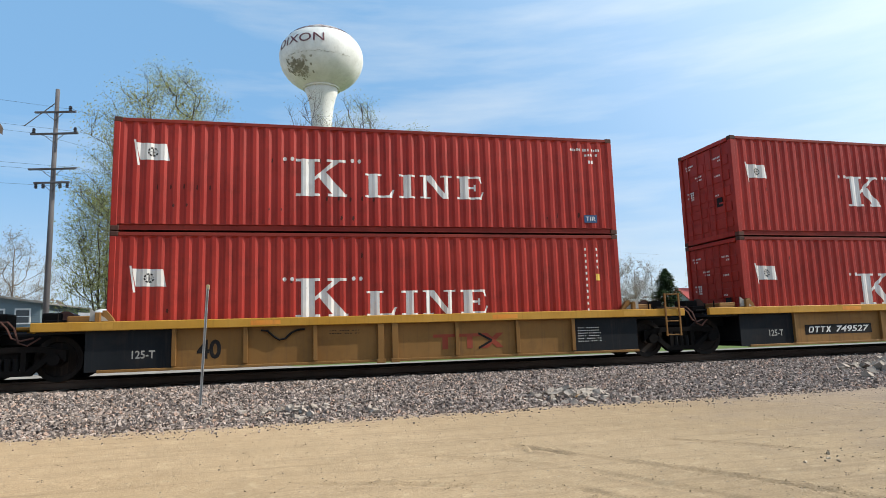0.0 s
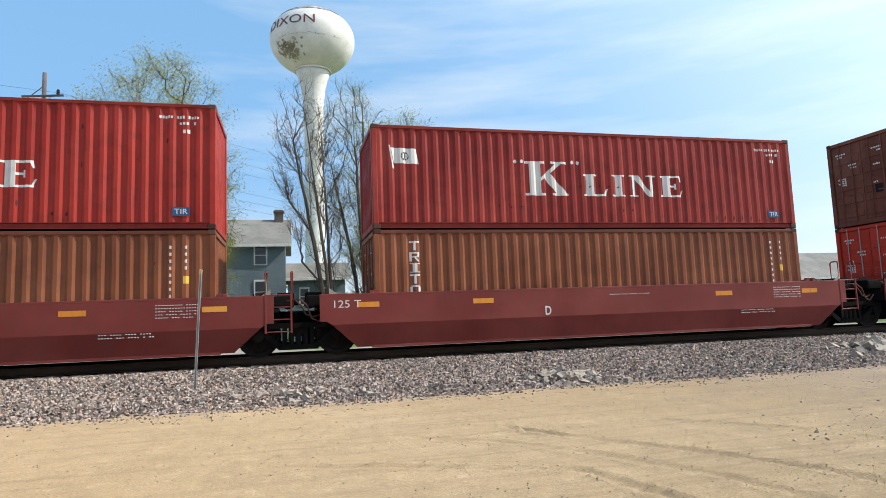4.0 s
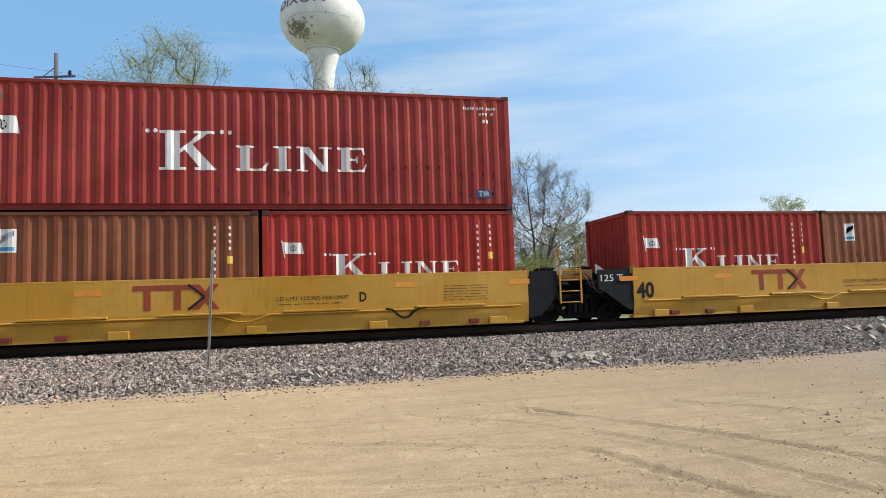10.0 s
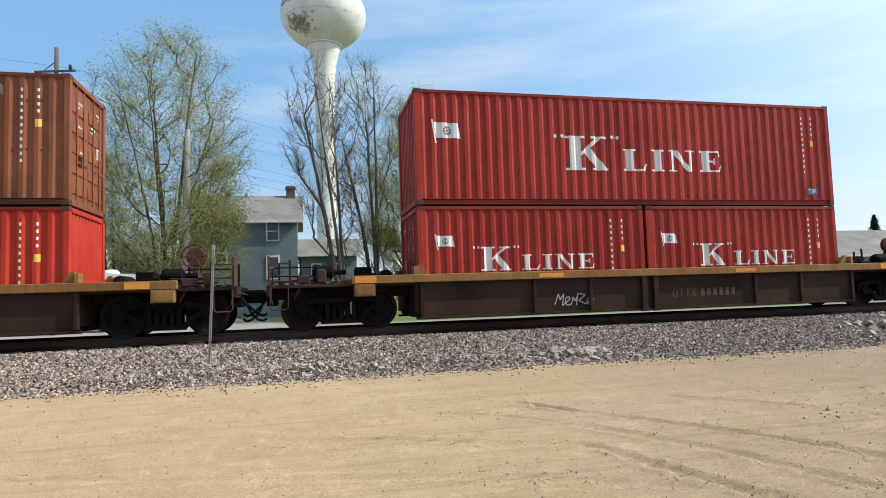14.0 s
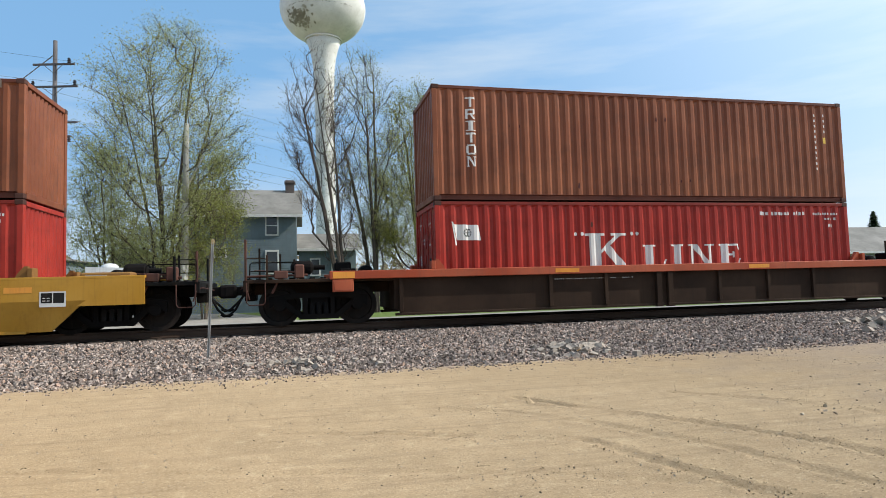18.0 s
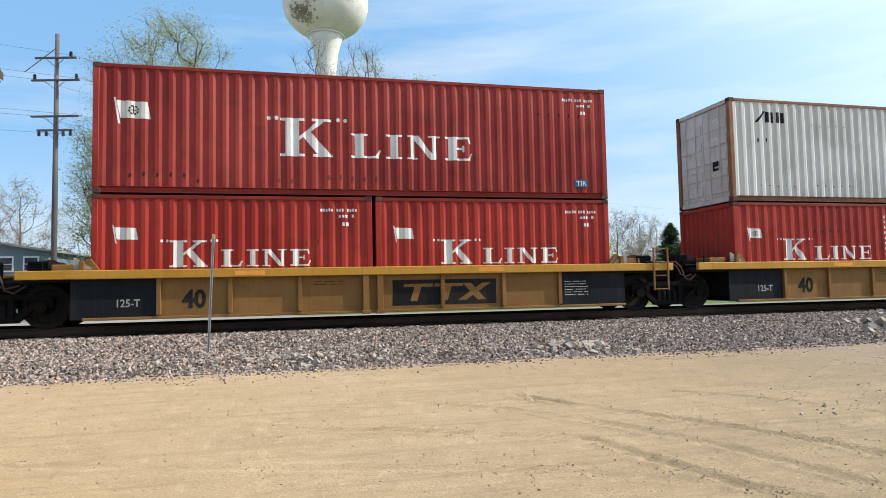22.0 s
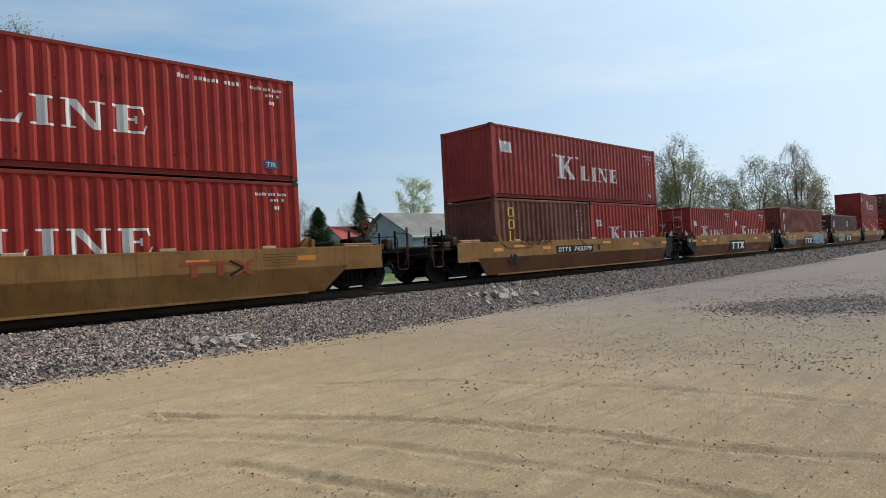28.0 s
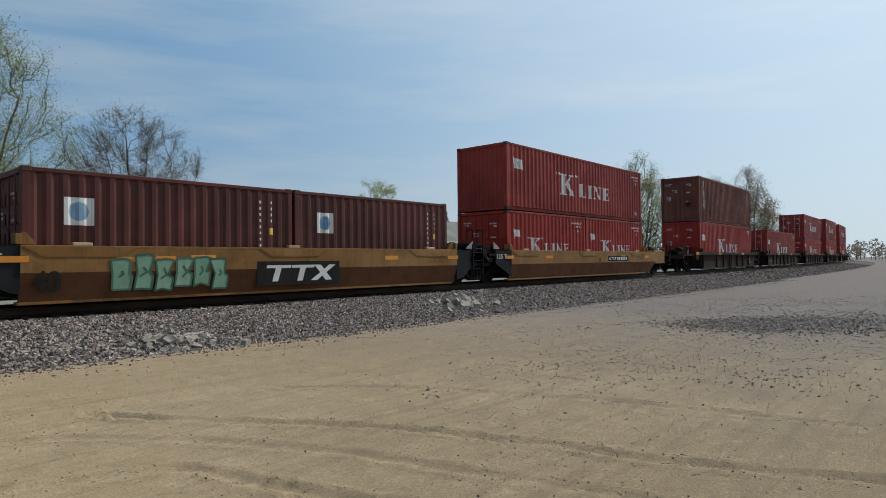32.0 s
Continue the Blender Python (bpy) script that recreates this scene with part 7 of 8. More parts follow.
# ---- trees ----
BARK = painted("bark_grey_brown", (0.12, 0.095, 0.075), 0.95, fade=(0.19, 0.155, 0.125), amount=0.4)
BARK_DARK = painted("bark_dark", (0.065, 0.052, 0.042), 0.95, fade=(0.10, 0.08, 0.065), amount=0.4)
BARK_PALE = painted("bark_pale", (0.36, 0.35, 0.31), 0.9, fade=(0.45, 0.44, 0.40), amount=0.4)


def leaf_material(name, a, c):
    m, n, l, b = nodes_of(name)
    geo = n.new("ShaderNodeNewGeometry")
    l.new(ramp(n, l, geo.outputs["Random Per Island"], [(0.0, a), (0.6, tuple((p + q) / 2 for p, q in zip(a, c))), (1.0, c)]), b.inputs["Base Color"])
    b.inputs["Roughness"].default_value = 0.7
    tr = n.new("ShaderNodeBsdfTranslucent")
    tr.inputs["Color"].default_value = (*[min(1, x * 1.3) for x in c], 1)
    mx = n.new("ShaderNodeMixShader")
    mx.inputs["Fac"].default_value = 0.35
    l.new(b.outputs["BSDF"], mx.inputs[1])
    l.new(tr.outputs["BSDF"], mx.inputs[2])
    l.new(mx.outputs["Shader"], n["Material Output"].inputs["Surface"])
    return m


LEAF_SPRING = leaf_material("leaf_spring", (0.17, 0.185, 0.06), (0.38, 0.39, 0.15))
LEAF_FRESH = leaf_material("leaf_fresh", (0.125, 0.140, 0.022), (0.31, 0.315, 0.065))
LEAF_OLIVE = leaf_material("leaf_olive", (0.085, 0.090, 0.030), (0.22, 0.22, 0.085))
LEAF_BUD = leaf_material("leaf_bud", (0.16, 0.11, 0.07), (0.24, 0.19, 0.12))
LEAF_DARK = leaf_material("leaf_conifer", (0.018, 0.036, 0.016), (0.055, 0.085, 0.035))


def leaf_cards(tips, count, size, seed, jitter=0.22):
    """Small four-cornered leaves scattered about the twig ends, in one mesh."""
    rng = np.random.default_rng(seed)
    t = np.array(tips)[rng.integers(0, len(tips), count)]
    o = t + rng.normal(0, 1, (count, 3)) * jitter * np.array([1, 1, 0.9])
    u = rng.normal(0, 1, (count, 3))
    u /= np.linalg.norm(u, axis=1)[:, None]
    w = np.cross(u, rng.normal(0, 1, (count, 3)))
    w /= np.linalg.norm(w, axis=1)[:, None]
    u *= size * rng.uniform(0.5, 1.2, (count, 1))
    w *= size * rng.uniform(0.3, 0.6, (count, 1))
    v = np.stack([o - u, o + w * 0.9, o + u, o - w], 1).reshape(-1, 3)
    me = bpy.data.meshes.new("crown")
    me.vertices.add(len(v))
    me.vertices.foreach_set("co", v.astype(np.float32).ravel())
    me.loops.add(len(v))
    me.loops.foreach_set("vertex_index", np.arange(len(v), dtype=np.int32))
    me.polygons.add(count)
    me.polygons.foreach_set("loop_start", np.arange(count, dtype=np.int32) * 4)
    me.update(calc_edges=True)
    return me


def tree(name, label, x, y, crown, seed, leaf, leaves, size=0.06, stems=1, lean=(0.0, 0.0), bark=None, limbs=150, fork=0.25, thick=1.0, jitter=0.25, twigs=4, lift=0.55, gens=4):
    """A tree grown into its crown: crown is a list of (height, radius); limbs reach spots inside it from the nearest wood below."""
    rng = np.random.default_rng(seed)
    t = thing(name, label, "tree", pose(x, y, 0))
    zs, rs = [c[0] for c in crown], [c[1] for c in crown]
    top = zs[-1]
    def axis(z):
        k = max(0.0, z) / top
        return np.array([lean[0] * k ** 1.3, lean[1] * k ** 1.3, z])
    pts, up, gen = [], [], []
    def add(p, parent, g_=0):
        pts.append(np.array(p, float))
        up.append(parent)
        gen.append(g_)
        return len(pts) - 1
    for k in range(stems):
        a = 6.283 * k / stems + rng.uniform(0, 1.5)
        off = np.array([math.cos(a), math.sin(a), 0.0])
        reach = rng.uniform(0.72, 0.95) * top
        far = np.interp(reach, zs, rs) * 0.55 + 0.3
        last, wob = -1, np.zeros(3)
        n = 12
        for i in range(n + 1):
            u = i / n
            wob = wob + rng.normal(0, 0.035, 3) * np.array([1, 1, 0])
            p = axis(-0.1 + reach * u) + (off * (0.15 + far * u ** 1.4) if stems > 1 else 0) + wob
            last = add(p, last)
    spots = []
    while len(spots) < limbs:
        z = rng.uniform(zs[0], top)
        r = np.interp(z, zs, rs)
        if rng.uniform(0, max(rs)) > r:
            continue
        a, d = rng.uniform(0, 6.283), r * math.sqrt(rng.uniform(0.03, 1.0))
        spots.append(axis(z) + np.array([d * math.cos(a), d * math.sin(a), 0]))
    spots.sort(key=lambda p: np.hypot(*(p - axis(p[2]))[:2]) + 0.3 * p[2])
    tips = []
    for p in spots:
        q = np.array(pts)
        d = p - q
        flat = np.hypot(d[:, 0], d[:, 1])
        cost = np.linalg.norm(d, axis=1) + 3.0 * np.maximum(0, lift * flat - d[:, 2]) + 4.0 * (q[:, 2] < fork * top) + 50.0 * (np.array(gen) >= gens)
        i = int(cost.argmin())
        a, last, n = pts[i], i, max(2, min(6, int(np.linalg.norm(p - pts[i]) / 0.45)))
        side = rng.normal(0, 0.045, 3) * np.linalg.norm(p - a)
        for k in range(1, n + 1):
            u = k / n
            last = add(a + (p - a) * u + side * math.sin(3.1416 * u) - np.array([0, 0, 0.10 * np.linalg.norm(p - a) * math.sin(3.1416 * u)]), last, gen[i] + 1)
        tips.append(last)
    load_ = np.zeros(len(pts))
    kids = set(up)
    for i in range(len(pts) - 1, -1, -1):
        if i not in kids:
            load_[i] += 1
        if up[i] >= 0:
            load_[up[i]] += load_[i]
    base = 0.012 * top * thick / max(1.0, load_.max()) ** 0.52
    rad = np.maximum(0.011, base * load_ ** 0.52)
    g, ends = Geo(), []
    for i, j in enumerate(up):
        if j >= 0:
            g.tube(pts[j], pts[i], min(rad[j], rad[i] * 1.25), rad[i], 7 if rad[i] > 0.05 else 4 if rad[i] > 0.02 else 3, caps=False)
    for i in [k for k in range(len(pts)) if load_[k] <= 2.5]:
        dirn = pts[i] - pts[up[i]]
        dirn = dirn / (np.linalg.norm(dirn) + 1e-6)
        for _ in range(int(rng.integers(twigs - 2, twigs + 1))):
            d = dirn * rng.uniform(0.2, 0.9) + rng.normal(0, 0.55, 3) + np.array([0, 0, 0.25])
            d = d / np.linalg.norm(d) * rng.uniform(0.3, 0.85)
            mid = pts[i] + d * 0.5 + rng.normal(0, 0.04, 3)
            g.tube(pts[i], mid, 0.009, 0.007, 3, caps=False)
            g.tube(mid, pts[i] + d, 0.007, 0.004, 3, caps=False)
            ends += [tuple(mid), tuple(pts[i] + d), tuple(pts[i] + d)]
    part("trunk", g, bark or BARK, t, fix=False)
    if leaf:
        me = leaf_cards(ends, leaves, size, seed, jitter)
        me.materials.append(leaf)
        c = new("crown", me)
        c.parent = t
    return t


def dome(h, r, low=0.2):
    """A rounded crown: (height, radius) pairs."""
    return [(h * low, r * 0.45), (h * (low + 0.18), r * 0.9), (h * (low + 0.38), r), (h * 0.80, r * 0.80), (h * 0.93, r * 0.45), (h, r * 0.12)]


tree("willow_tree", "tall multi-stemmed willow in thin spring leaf", -7.6, 39.2, [(2.5, 1.6), (4.5, 4.0), (8.0, 5.1), (11.5, 4.8), (14.6, 3.9), (16.5, 2.8), (17.6, 1.2)], 3, LEAF_SPRING, 80000, 0.060, 5, (0.1, 0), BARK_DARK, 520, 0.16, 0.70, 0.34, 5, gens=3)
tree("willow_tree", "smaller willow leaning aside in thin spring leaf", -10.4, 38.6, [(0.8, 1.0), (2.5, 2.0), (6.0, 2.2), (8.5, 1.5), (10.2, 0.5)], 5, LEAF_SPRING, 14000, 0.062, 3, (-0.5, 0), BARK_DARK, 170, 0.1, 0.8)
tree("willow_tree", "smaller willow in fresh leaf beside a pale trunk", -5.4, 38.4, [(0.8, 1.2), (3.0, 2.0), (6.0, 2.0), (8.5, 1.2), (10.0, 0.4)], 6, LEAF_FRESH, 14000, 0.062, 3, (0.4, 0), BARK, 170, 0.1, 0.8)
dead = thing("dead_trunk", "bare pale broken trunk among the willows", "tree", pose(-6.45, 37.4, 0, 0, 1.5, 0))
part("trunk", lambda: Geo().tube((0, 0, 0), (0.05, 0, 3.2), 0.24, 0.21, 12).tube((0.05, 0, 3.2), (0.0, 0, 6.6), 0.21, 0.185, 12).tube((0, 0, 6.6), (-0.02, 0, 11.2), 0.185, 0.12, 12), BARK_PALE, dead, smooth=True)
part("branch_stub", lambda: Geo().tube((0, 0, 7.4), (0.9, 0.1, 9.4), 0.08, 0.03, 8), BARK_PALE, dead)
tree("bare_tree", "bare forked tree with dark limbs", 2.5, 37.9, [(3.0, 0.8), (6.5, 1.8), (10.0, 2.4), (13.5, 2.0), (15.8, 0.9)], 8, LEAF_BUD, 5000, 0.045, 3, (-1.8, 0), BARK_DARK, 240, 0.2, 0.74, twigs=5, lift=1.0, gens=4)
tree("bare_tree", "tall dark-limbed tree just coming into leaf", 4.6, 39.4, [(2.5, 0.9), (6.0, 2.2), (10.0, 2.9), (14.0, 2.4), (16.6, 0.8)], 12, LEAF_SPRING, 12000, 0.050, 3, (-0.9, 0), BARK_DARK, 260, 0.15, 0.74, twigs=5, lift=1.0, gens=4)
tree("young_tree", "spreading tree in fresh yellow-green leaf", 8.0, 41.3, [(2.2, 1.4), (4.0, 3.6), (7.0, 4.9), (10.0, 4.8), (12.8, 3.4), (14.9, 1.0)], 17, LEAF_FRESH, 62000, 0.055, 4, (0.2, 0), BARK_DARK, 420, 0.12, 0.85, 0.30, 5, 0.7, 3)
tree("oak_tree", "broad bare tree with reddish buds", 22.0, 56.0, [(3.0, 2.2), (5.0, 5.2), (7.8, 6.5), (10.6, 5.9), (13.2, 3.9), (14.6, 1.6)], 25, LEAF_BUD, 34000, 0.06, 2, (0, 0), BARK_DARK, 560, 0.2, 0.9, 0.25, 5)
tree("shrub_tree", "low bushy tree in pale leaf", 26.2, 58.0, dome(8.6, 4.0, 0.06), 27, LEAF_SPRING, 14000, 0.08, 3, (0, 0), BARK, 140, 0.05)
tree("shrub_tree", "low bushy tree in pale leaf", 20.0, 52.0, dome(5.0, 2.6, 0.05), 29, LEAF_FRESH, 9000, 0.08, 4, (0, 0), BARK, 90, 0.05)
tree("shrub_tree", "low bushy tree in pale leaf", 30.0, 60.0, dome(6.0, 3.0, 0.05), 30, LEAF_SPRING, 8000, 0.09, 3, (0, 0), BARK, 90, 0.05)
tree("lone_tree", "flat-topped thin tree rising behind a shed", 71.5, 80.0, [(8.0, 1.5), (10.5, 3.2), (13.0, 3.6), (15.0, 2.4)], 31, LEAF_SPRING, 6000, 0.12, 2, (0, 0), BARK, 90, 0.4, 0.6)
for i, (x, y, h, lf) in enumerate(((-28, 72, 13, LEAF_BUD), (-38, 84, 15, LEAF_BUD), (-19, 78, 9, LEAF_SPRING), (-14, 60, 7, LEAF_SPRING), (13.6, 60, 6.5, LEAF_BUD), (18, 64, 8.0, LEAF_BUD), (16, 58, 4.6, LEAF_OLIVE), (38, 70, 10, LEAF_BUD), (46, 78, 11, LEAF_BUD), (52, 84, 11, LEAF_BUD), (62, 84, 12, LEAF_SPRING), (34, 84, 12, LEAF_BUD))):
    tree("yard_tree", "bare suburban tree in early spring", x, y, dome(h, h * 0.36, 0.22), 40 + i, lf, 6000, 0.08, 1, (0, 0), BARK, 130, 0.2)
for i, (x, y, h, lf) in enumerate(((57, 32, 9, LEAF_OLIVE), (60.5, 31, 10.5, LEAF_OLIVE), (63, 29.5, 12.2, LEAF_OLIVE), (67, 31, 11.2, LEAF_FRESH), (70, 28, 8.5, LEAF_OLIVE), (74, 26, 10.5, LEAF_OLIVE), (79, 23.5, 12, LEAF_BUD), (85, 24, 10, LEAF_OLIVE), (112, 30, 9, LEAF_BUD), (96, 31, 8, LEAF_OLIVE))):
    tree("lineside_tree", "slender lineside tree with sparse spring leaves", x, y, [(h * 0.10, h * 0.10), (h * 0.35, h * 0.20), (h * 0.62, h * 0.25), (h * 0.84, h * 0.17), (h, h * 0.04)], 60 + i, lf, 9000, 0.085, 3, (0, 0), BARK_DARK, 200, 0.12, 0.8, twigs=5, lift=1.0)


def conifer(x, y, h, w, seed, blunt=0.75):
    t = thing("spruce_tree", "dark green spruce tree beyond the railway line", "tree", pose(x, y, 0))
    part("trunk", lambda: Geo().tube((0, 0, 0), (0, 0, h), 0.14, 0.02, 8), BARK_DARK, t)
    rnd_, c = random.Random(seed), Geo()
    for i in range(7000):
        u = rnd_.random() ** 0.8
        z = h * (0.04 + 0.96 * (1 - u))
        a = rnd_.uniform(0, 6.283)
        layer = 0.80 + 0.20 * math.sin(z * 4.6 + 1.3 * math.sin(a * 3 + seed))
        r = w * u ** blunt * layer * rnd_.uniform(0.5, 1.1)
        o = Vector((r * math.cos(a), r * math.sin(a), z - 0.10 * r))
        d = Vector((math.cos(a), math.sin(a), rnd_.uniform(-0.4, 0.5))) * rnd_.uniform(0.12, 0.30)
        s = Vector((-math.sin(a), math.cos(a), rnd_.uniform(-0.3, 0.3))) * rnd_.uniform(0.05, 0.12)
        c.poly([tuple(o - d), tuple(o + s), tuple(o + d), tuple(o - s)])
    part("crown", c, LEAF_DARK, t, fix=False)


conifer(32.7, 50.3, 6.6, 2.9, 1, 0.75)
conifer(48.0, 64.2, 10.2, 2.9, 2, 0.85)
conifer(66.0, 60.0, 9.0, 2.0, 3)
conifer(94.0, 62.0, 13.4, 2.2, 4)
tree("lone_tree", "thin open tree behind a metal shed", 90.9, 66.0, [(6.0, 1.2), (9.0, 3.4), (12.0, 3.8), (14.6, 2.2), (15.4, 0.8)], 33, LEAF_SPRING, 6000, 0.12, 2, (0, 0), BARK, 100, 0.3, 0.7)


def far_woods():
    """Distant woodland: trunks and leaf clumps past counting."""
    rnd_, c, g = random.Random(77), Geo(), Geo()
    def stand(x, y, h):
        g.tube((x, y, 0), (x + rnd_.uniform(-1, 1), y, h * 0.8), 0.22, 0.06, 4, caps=False)
        for _ in range(46):
            a, u = rnd_.uniform(0, 6.283), rnd_.random()
            r = h * 0.30 * math.sin(3.14159 * (0.15 + 0.8 * u)) * rnd_.uniform(0.3, 1.1)
            o = Vector((x + r * math.cos(a), y + r * math.sin(a), h * (0.2 + 0.82 * u)))
            d = Vector((rnd_.gauss(0, 1), rnd_.gauss(0, 1), rnd_.gauss(0, 1))).normalized() * rnd_.uniform(0.3, 0.9)
            s = d.orthogonal().normalized() * rnd_.uniform(0.2, 0.5)
            c.poly([tuple(o - d), tuple(o + s), tuple(o + d), tuple(o - s)])
    for i in range(330):
        a = math.radians(rnd_.uniform(-42, 84))
        d = rnd_.uniform(130, 230)
        if d * math.cos(a) > 26 + 0.0005 * (d * math.sin(a)) ** 2:
            stand(d * math.sin(a), d * math.cos(a), rnd_.uniform(5, 10.5))
    for i in range(150):
        x = rnd_.uniform(230, 420)
        stand(x, 16 + BEND * x * x / 2 + rnd_.choice((-1, 1)) * rnd_.uniform(14, 50), rnd_.uniform(6, 11))
    t = new("far_woods", c.mesh("far_woods", LEAF_BUD, fix=False))
    tagged(t, "distant hazy line of bare and budding trees", "woods", kind="stuff")
    t = new("far_trunks", g.mesh("far_trunks", BARK, fix=False))
    tagged(t, "distant grey tree trunks along the horizon", "woods", kind="stuff")


far_woods()


# ---- houses beyond the line ----
SIDING_BLUE = painted("siding_blue_grey", (0.150, 0.195, 0.215), 0.7, fade=(0.185, 0.235, 0.255), amount=0.2, streak=0.25)
SIDING_GREY = painted("siding_grey", (0.36, 0.38, 0.40), 0.7, fade=(0.42, 0.44, 0.46), amount=0.2, streak=0.2)
SIDING_WHITE = painted("siding_white", (0.68, 0.67, 0.64), 0.7, fade=(0.74, 0.73, 0.70), amount=0.2, streak=0.2)
SHINGLE = painted("shingle_grey", (0.19, 0.18, 0.16), 0.9, fade=(0.26, 0.245, 0.22), dirt=(0.12, 0.11, 0.09), amount=0.5, streak=0.4)
ROOF_RED = painted("roof_red", (0.36, 0.06, 0.05), 0.7, fade=(0.42, 0.10, 0.08), amount=0.2)
ROOF_METAL = painted("roof_metal", (0.42, 0.44, 0.46), 0.45, fade=(0.50, 0.52, 0.54), amount=0.2, streak=0.2, metal=0.3)
BRICK = painted("chimney_brick", (0.10, 0.08, 0.075), 0.9, amount=0.4)
PANE = painted("window_pane", (0.03, 0.035, 0.04), 0.12, fade=(0.05, 0.055, 0.06), amount=0.05, streak=0.0, spec=0.6)


def siding(w, z0, z1, step=0.17):
    """A wall of overlapping boards in the plane y = 0, looking towards -y."""
    g, n = Geo(), int((z1 - z0) / step)
    pts = []
    for i in range(n):
        z = z0 + i * (z1 - z0) / n
        pts += [(-0.035, z), (-0.008, z + (z1 - z0) / n)]
    pts += [(0.12, z1), (0.12, z0)]
    return g.prism(pts, 0, w)


def house(name, label, x, y, w, d, eave, ridge, wall, roof, turn=0.0, along=True, windows=(), chimney=None, over=0.45):
    """A gabled house; its front is at y and runs from x for w metres; along: ridge parallel to the front."""
    t = thing(name, label, "house", pose(x, y, 0, 0, 0, turn))
    part("front_wall", siding(w, 0, eave), wall, t)
    part("rear_wall", lambda: Geo().box(0, w, d - 0.15, d, 0, eave), wall, t)
    for sx in (0, 1):
        xa = 0 if sx == 0 else w - 0.15
        pts = [(0.13, 0), (d - 0.151, 0), (d - 0.151, eave), (d / 2, ridge - 0.08), (0.13, eave)] if along else [(0.13, 0), (d - 0.151, 0), (d - 0.151, eave), (0.13, eave)]
        part("side_wall", Geo().prism(pts, xa, xa + 0.15, 0), wall, t)
    th = 0.14
    if along:
        k = (ridge - eave) / (d / 2)
        part("roof_slope", Geo().prism([(-over, eave - over * k), (d / 2, ridge), (d / 2, ridge + th), (-over, eave - over * k + th)], -over, w + over), roof, t)
        part("roof_slope", Geo().prism([(d / 2 + 0.004, ridge), (d + over, eave - over * k), (d + over, eave - over * k + th), (d / 2 + 0.004, ridge + th)], -over, w + over), roof, t)
        part("fascia", Geo().box(-over, w + over, -over - 0.03, -over - 0.004, eave - over * k - 0.06, eave - over * k + th, 0.004), SIDING_WHITE, t)
    else:
        k = (ridge - eave) / (w / 2)
        part("gable", Geo().prism([(0.0, eave), (w, eave), (w / 2, ridge - 0.06)], 0.0, 0.12, 1), wall, t)
        part("roof_slope", Geo().prism([(-over, eave - over * k), (w / 2, ridge), (w / 2, ridge + th), (-over, eave - over * k + th)], -over, d + over, 1), roof, t)
        part("roof_slope", Geo().prism([(w / 2 + 0.004, ridge), (w + over, eave - over * k), (w + over, eave - over * k + th), (w / 2 + 0.004, ridge + th)], -over, d + over, 1), roof, t)
        part("rake_board", Geo().prism([(-over, eave - over * k - 0.05), (w / 2, ridge - 0.05), (w / 2, ridge + th), (-over, eave - over * k + th)], -over - 0.03, -over - 0.004, 1), SIDING_WHITE, t)
    for wx, wz, ww, wh in windows:
        win = part("window", Geo().box(wx - 0.09, wx + ww + 0.09, -0.09, -0.04, wz - 0.09, wz + wh + 0.09, 0.01), SIDING_WHITE, t)
        for i in (0, 1):
            part("pane", Geo().box(wx + 0.02, wx + ww - 0.02, -0.10, -0.092, wz + 0.02 + i * (wh / 2), wz + (i + 1) * wh / 2 - 0.04), PANE, win)
    if chimney:
        cx, cy, cz = chimney
        part("chimney", Geo().box(cx - 0.35, cx + 0.35, cy - 0.35, cy + 0.35, eave, cz, 0.03).box(cx - 0.42, cx + 0.42, cy - 0.42, cy + 0.42, cz - 0.25, cz - 0.1, 0.02), BRICK, t)
    return t


house("blue_house", "two-storey blue-grey clapboard house with a weathered shingle roof", -8.3, 48.0, 8.1, 7.0, 7.35, 9.5, SIDING_BLUE, SHINGLE, 0, True,
      [(5.9, 5.75, 0.8, 1.35), (5.9, 2.9, 0.8, 1.6), (2.3, 4.15, 0.7, 0.65)], (7.6, 3.4, 10.4))
house("house_wing", "single-storey blue-grey clapboard wing with a shingle roof", -0.05, 48.7, 4.3, 5.5, 4.75, 5.95, SIDING_BLUE, SHINGLE, 0, True, [(0.9, 2.7, 0.6, 1.2), (2.5, 2.7, 0.6, 1.2)])
house("ranch_house", "low blue-grey ranch house with a white gable trim", -33.5, 52.4, 15.0, 12.0, 4.55, 5.85, SIDING_BLUE, SHINGLE, 0, False, [(11.7, 3.1, 0.9, 1.0), (13.4, 3.1, 0.9, 1.0), (8.0, 3.1, 1.2, 1.0)])
house("white_house", "low white house with dark garage", -17.0, 62.0, 8.0, 7.0, 3.0, 4.6, SIDING_WHITE, SHINGLE, 0, True, [(1.0, 0.6, 2.4, 1.8), (5.0, 1.3, 1.2, 1.0)])
house("red_roof_house", "small pale house with a red roof", 44.0, 62.0, 5.0, 6.0, 3.9, 5.7, SIDING_GREY, ROOF_RED, 0, True, [(1.2, 1.5, 0.9, 1.2)])
house("grey_shed", "long pale grey shed with a low-pitched shingle roof", 44.0, 50.0, 22.0, 9.5, 3.9, 6.5, SIDING_GREY, SHINGLE, 0, True, [])
house("metal_shed", "pale metal-roofed shed beside a longer grey one", 67.5, 51.0, 16.0, 9.5, 3.9, 6.3, SIDING_WHITE, ROOF_METAL, 0, True, [])
house("low_house", "low dark-roofed house behind the line", 24.5, 63.0, 10.0, 6.0, 2.9, 4.3, SIDING_WHITE, SHINGLE, 0, True, [(2, 1.2, 1, 1), (6, 1.2, 1, 1)])

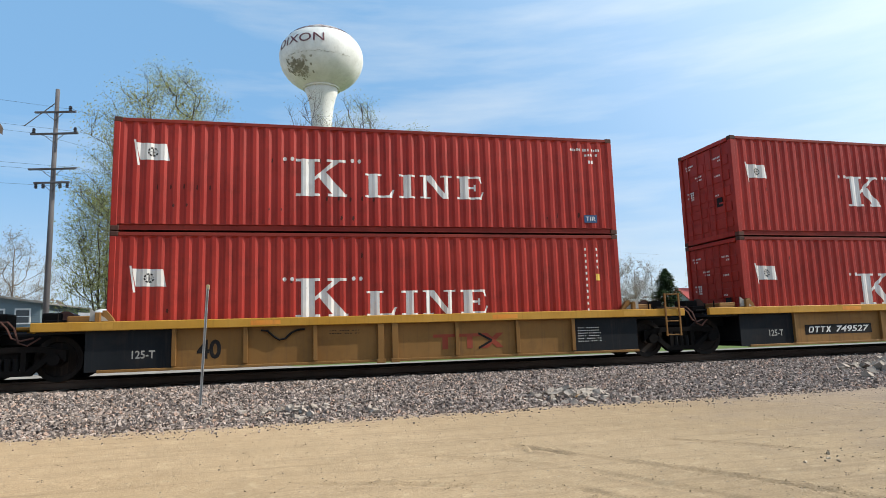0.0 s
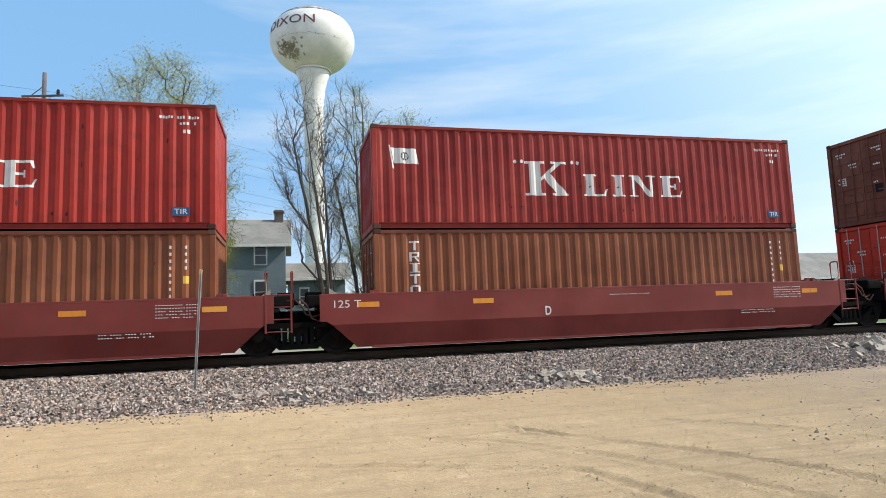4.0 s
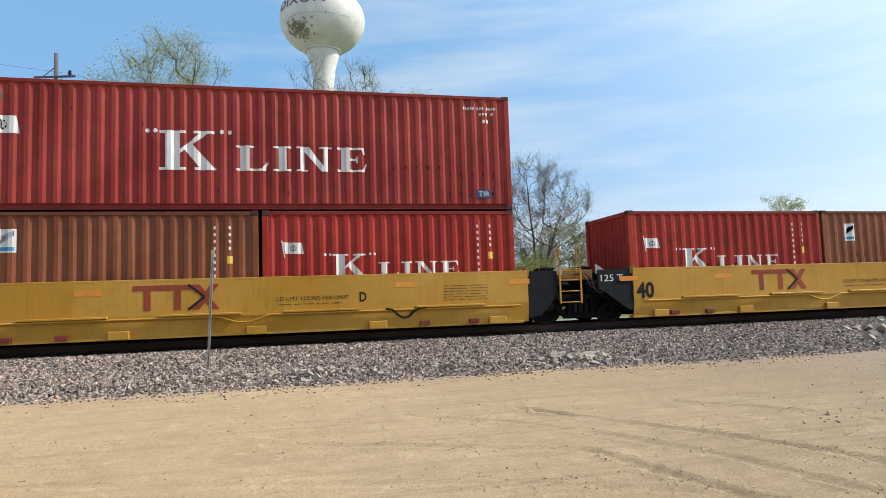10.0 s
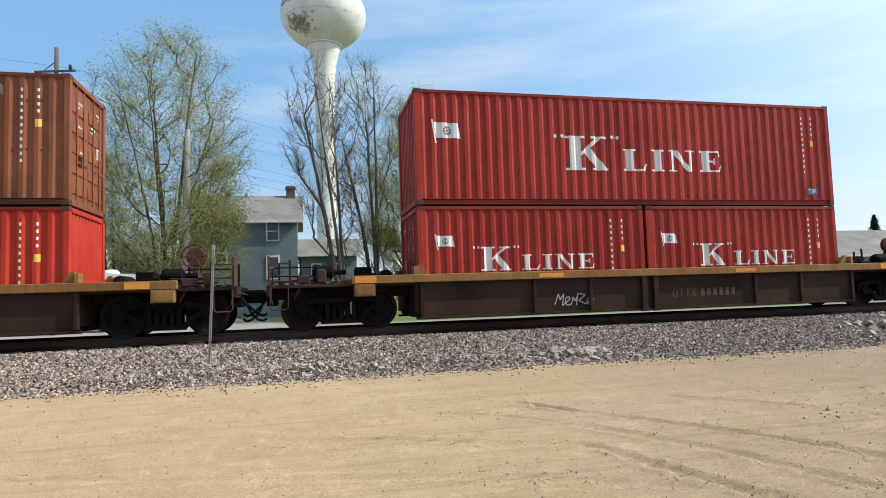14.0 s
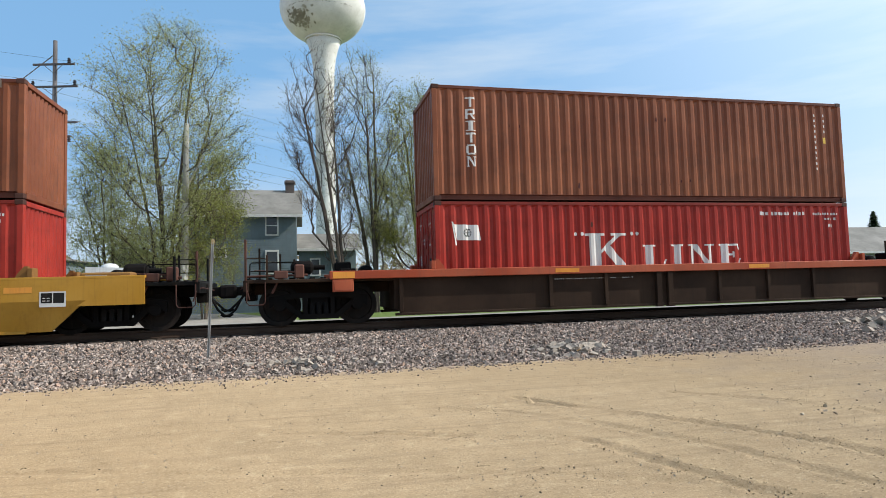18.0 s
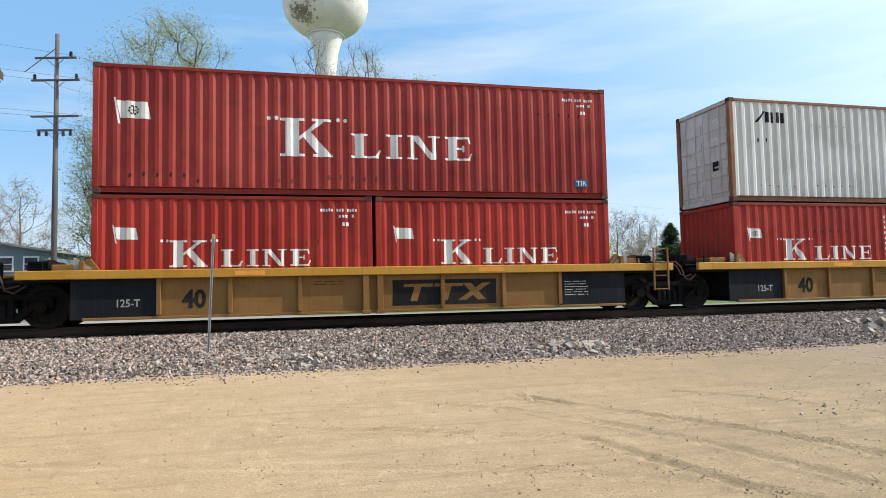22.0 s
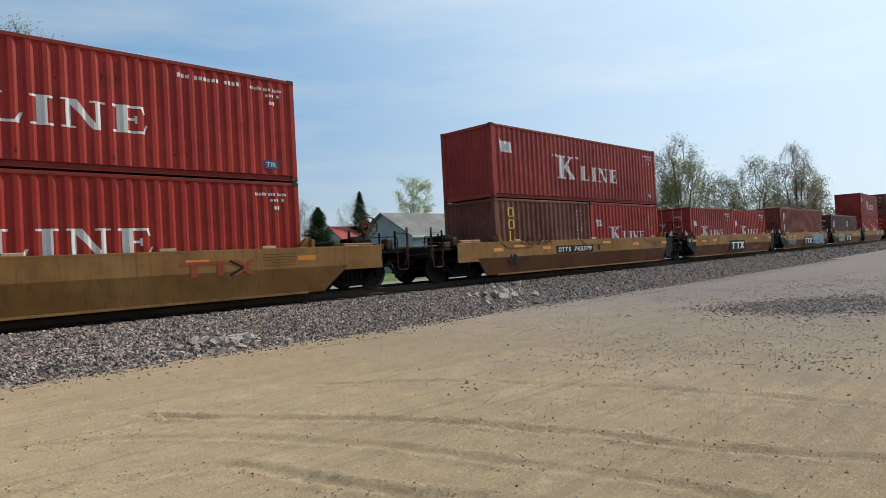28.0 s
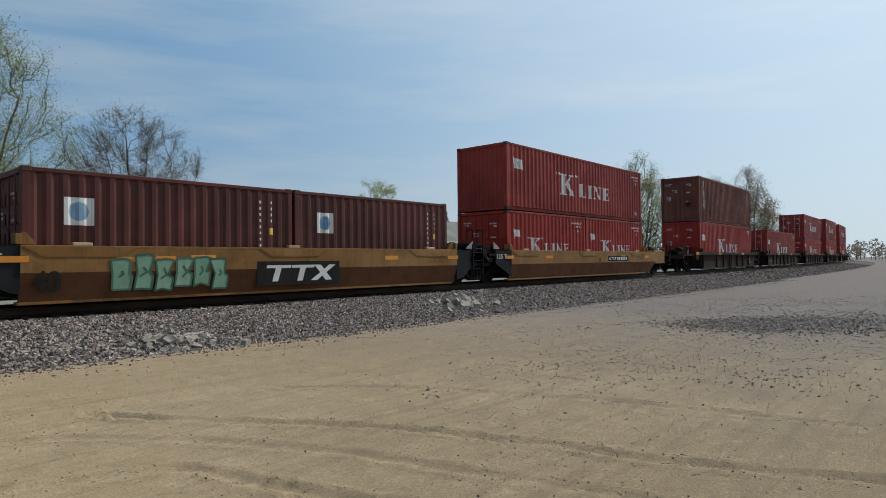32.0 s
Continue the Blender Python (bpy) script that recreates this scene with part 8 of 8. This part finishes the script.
CAMPER = painted("camper_white", (0.66, 0.66, 0.64), 0.4, fade=(0.72, 0.72, 0.70), amount=0.15)
cp = thing("camper_trailer", "white camper trailer with a roof dome", "camper", pose(-9.1, 35.0, 0, 0, 0, 4))
part("body", Geo().prism([(-1.4, 0.7), (1.5, 0.7), (1.5, 2.2), (1.1, 2.85), (-1.3, 2.95)], -1.0, 1.0, 1), CAMPER, cp)
part("roof_dome", Geo().lathe([(0.45, 2.85), (0.42, 3.0), (0.28, 3.12), (0.05, 3.16)], 16), CAMPER, cp, at=(-0.4, 0, 0), smooth=True)
for x in (-0.8, 0.6):
    part("window", Geo().box(x - 0.35, x + 0.35, -1.02, -1.004, 1.6, 2.2), PANE, cp)
for x in (-0.45, 0.45):
    part("wheel", Geo().tube((x, -1.02, 0.34), (x, -0.8, 0.34), 0.34, n=16), BLACK_STEEL, cp)
part("frame", Geo().box(-2.1, 1.5, -0.5, 0.5, 0.5, 0.7), BLACK_STEEL, cp)

# shed whose eave shows at the edge of the view
OLD_ROOF = painted("old_roof", (0.075, 0.058, 0.046), 0.9, fade=(0.11, 0.088, 0.07), amount=0.5)
sh = thing("yard_shed", "weathered timber shed with a steep brown roof", "shed", pose(-6.28, 1.6, 0))
part("wall", Geo().box(0, 3.55, 0, 3.6, 0, 3.2, 0.01), OLD_ROOF, sh)
part("roof_slope", Geo().prism([(3.97, 3.10), (3.97, 3.16), (1.78, 6.9), (1.78, 6.8)], -0.35, 3.96, 1), OLD_ROOF, sh)
part("roof_slope", Geo().prism([(-0.42, 3.10), (-0.42, 3.16), (1.774, 6.9), (1.774, 6.8)], -0.35, 3.96, 1), OLD_ROOF, sh)
part("soffit", Geo().box(3.4, 3.955, -0.3, 3.95, 3.08, 3.098), OLD_ROOF, sh)


def motions():
    """The train runs to the left; all cars and containers keep their places in it."""
    for ob, mid, z in MOVING:
        walk(ob, [(t, track(mid - run(t), 0, z)) for t in range(0, 33)])
    keyed = {}
    for w, side in WHEELS:
        if side not in keyed:
            rows = []
            for i in range(32 * 30 + 1):
                turn = math.degrees(run(i / 30) / 0.457)
                rows.append((i / 30, pose(side * 0.889, 0, 0.457) @ Matrix.Rotation(-radians(turn), 4, "Y")))
            walk(w, rows)
            keyed[side] = w.animation_data
        else:
            w.rotation_mode = "QUATERNION"
            w.animation_data_create()
            w.animation_data.action = keyed[side].action
            w.animation_data.action_slot = keyed[side].action_slot


motions()
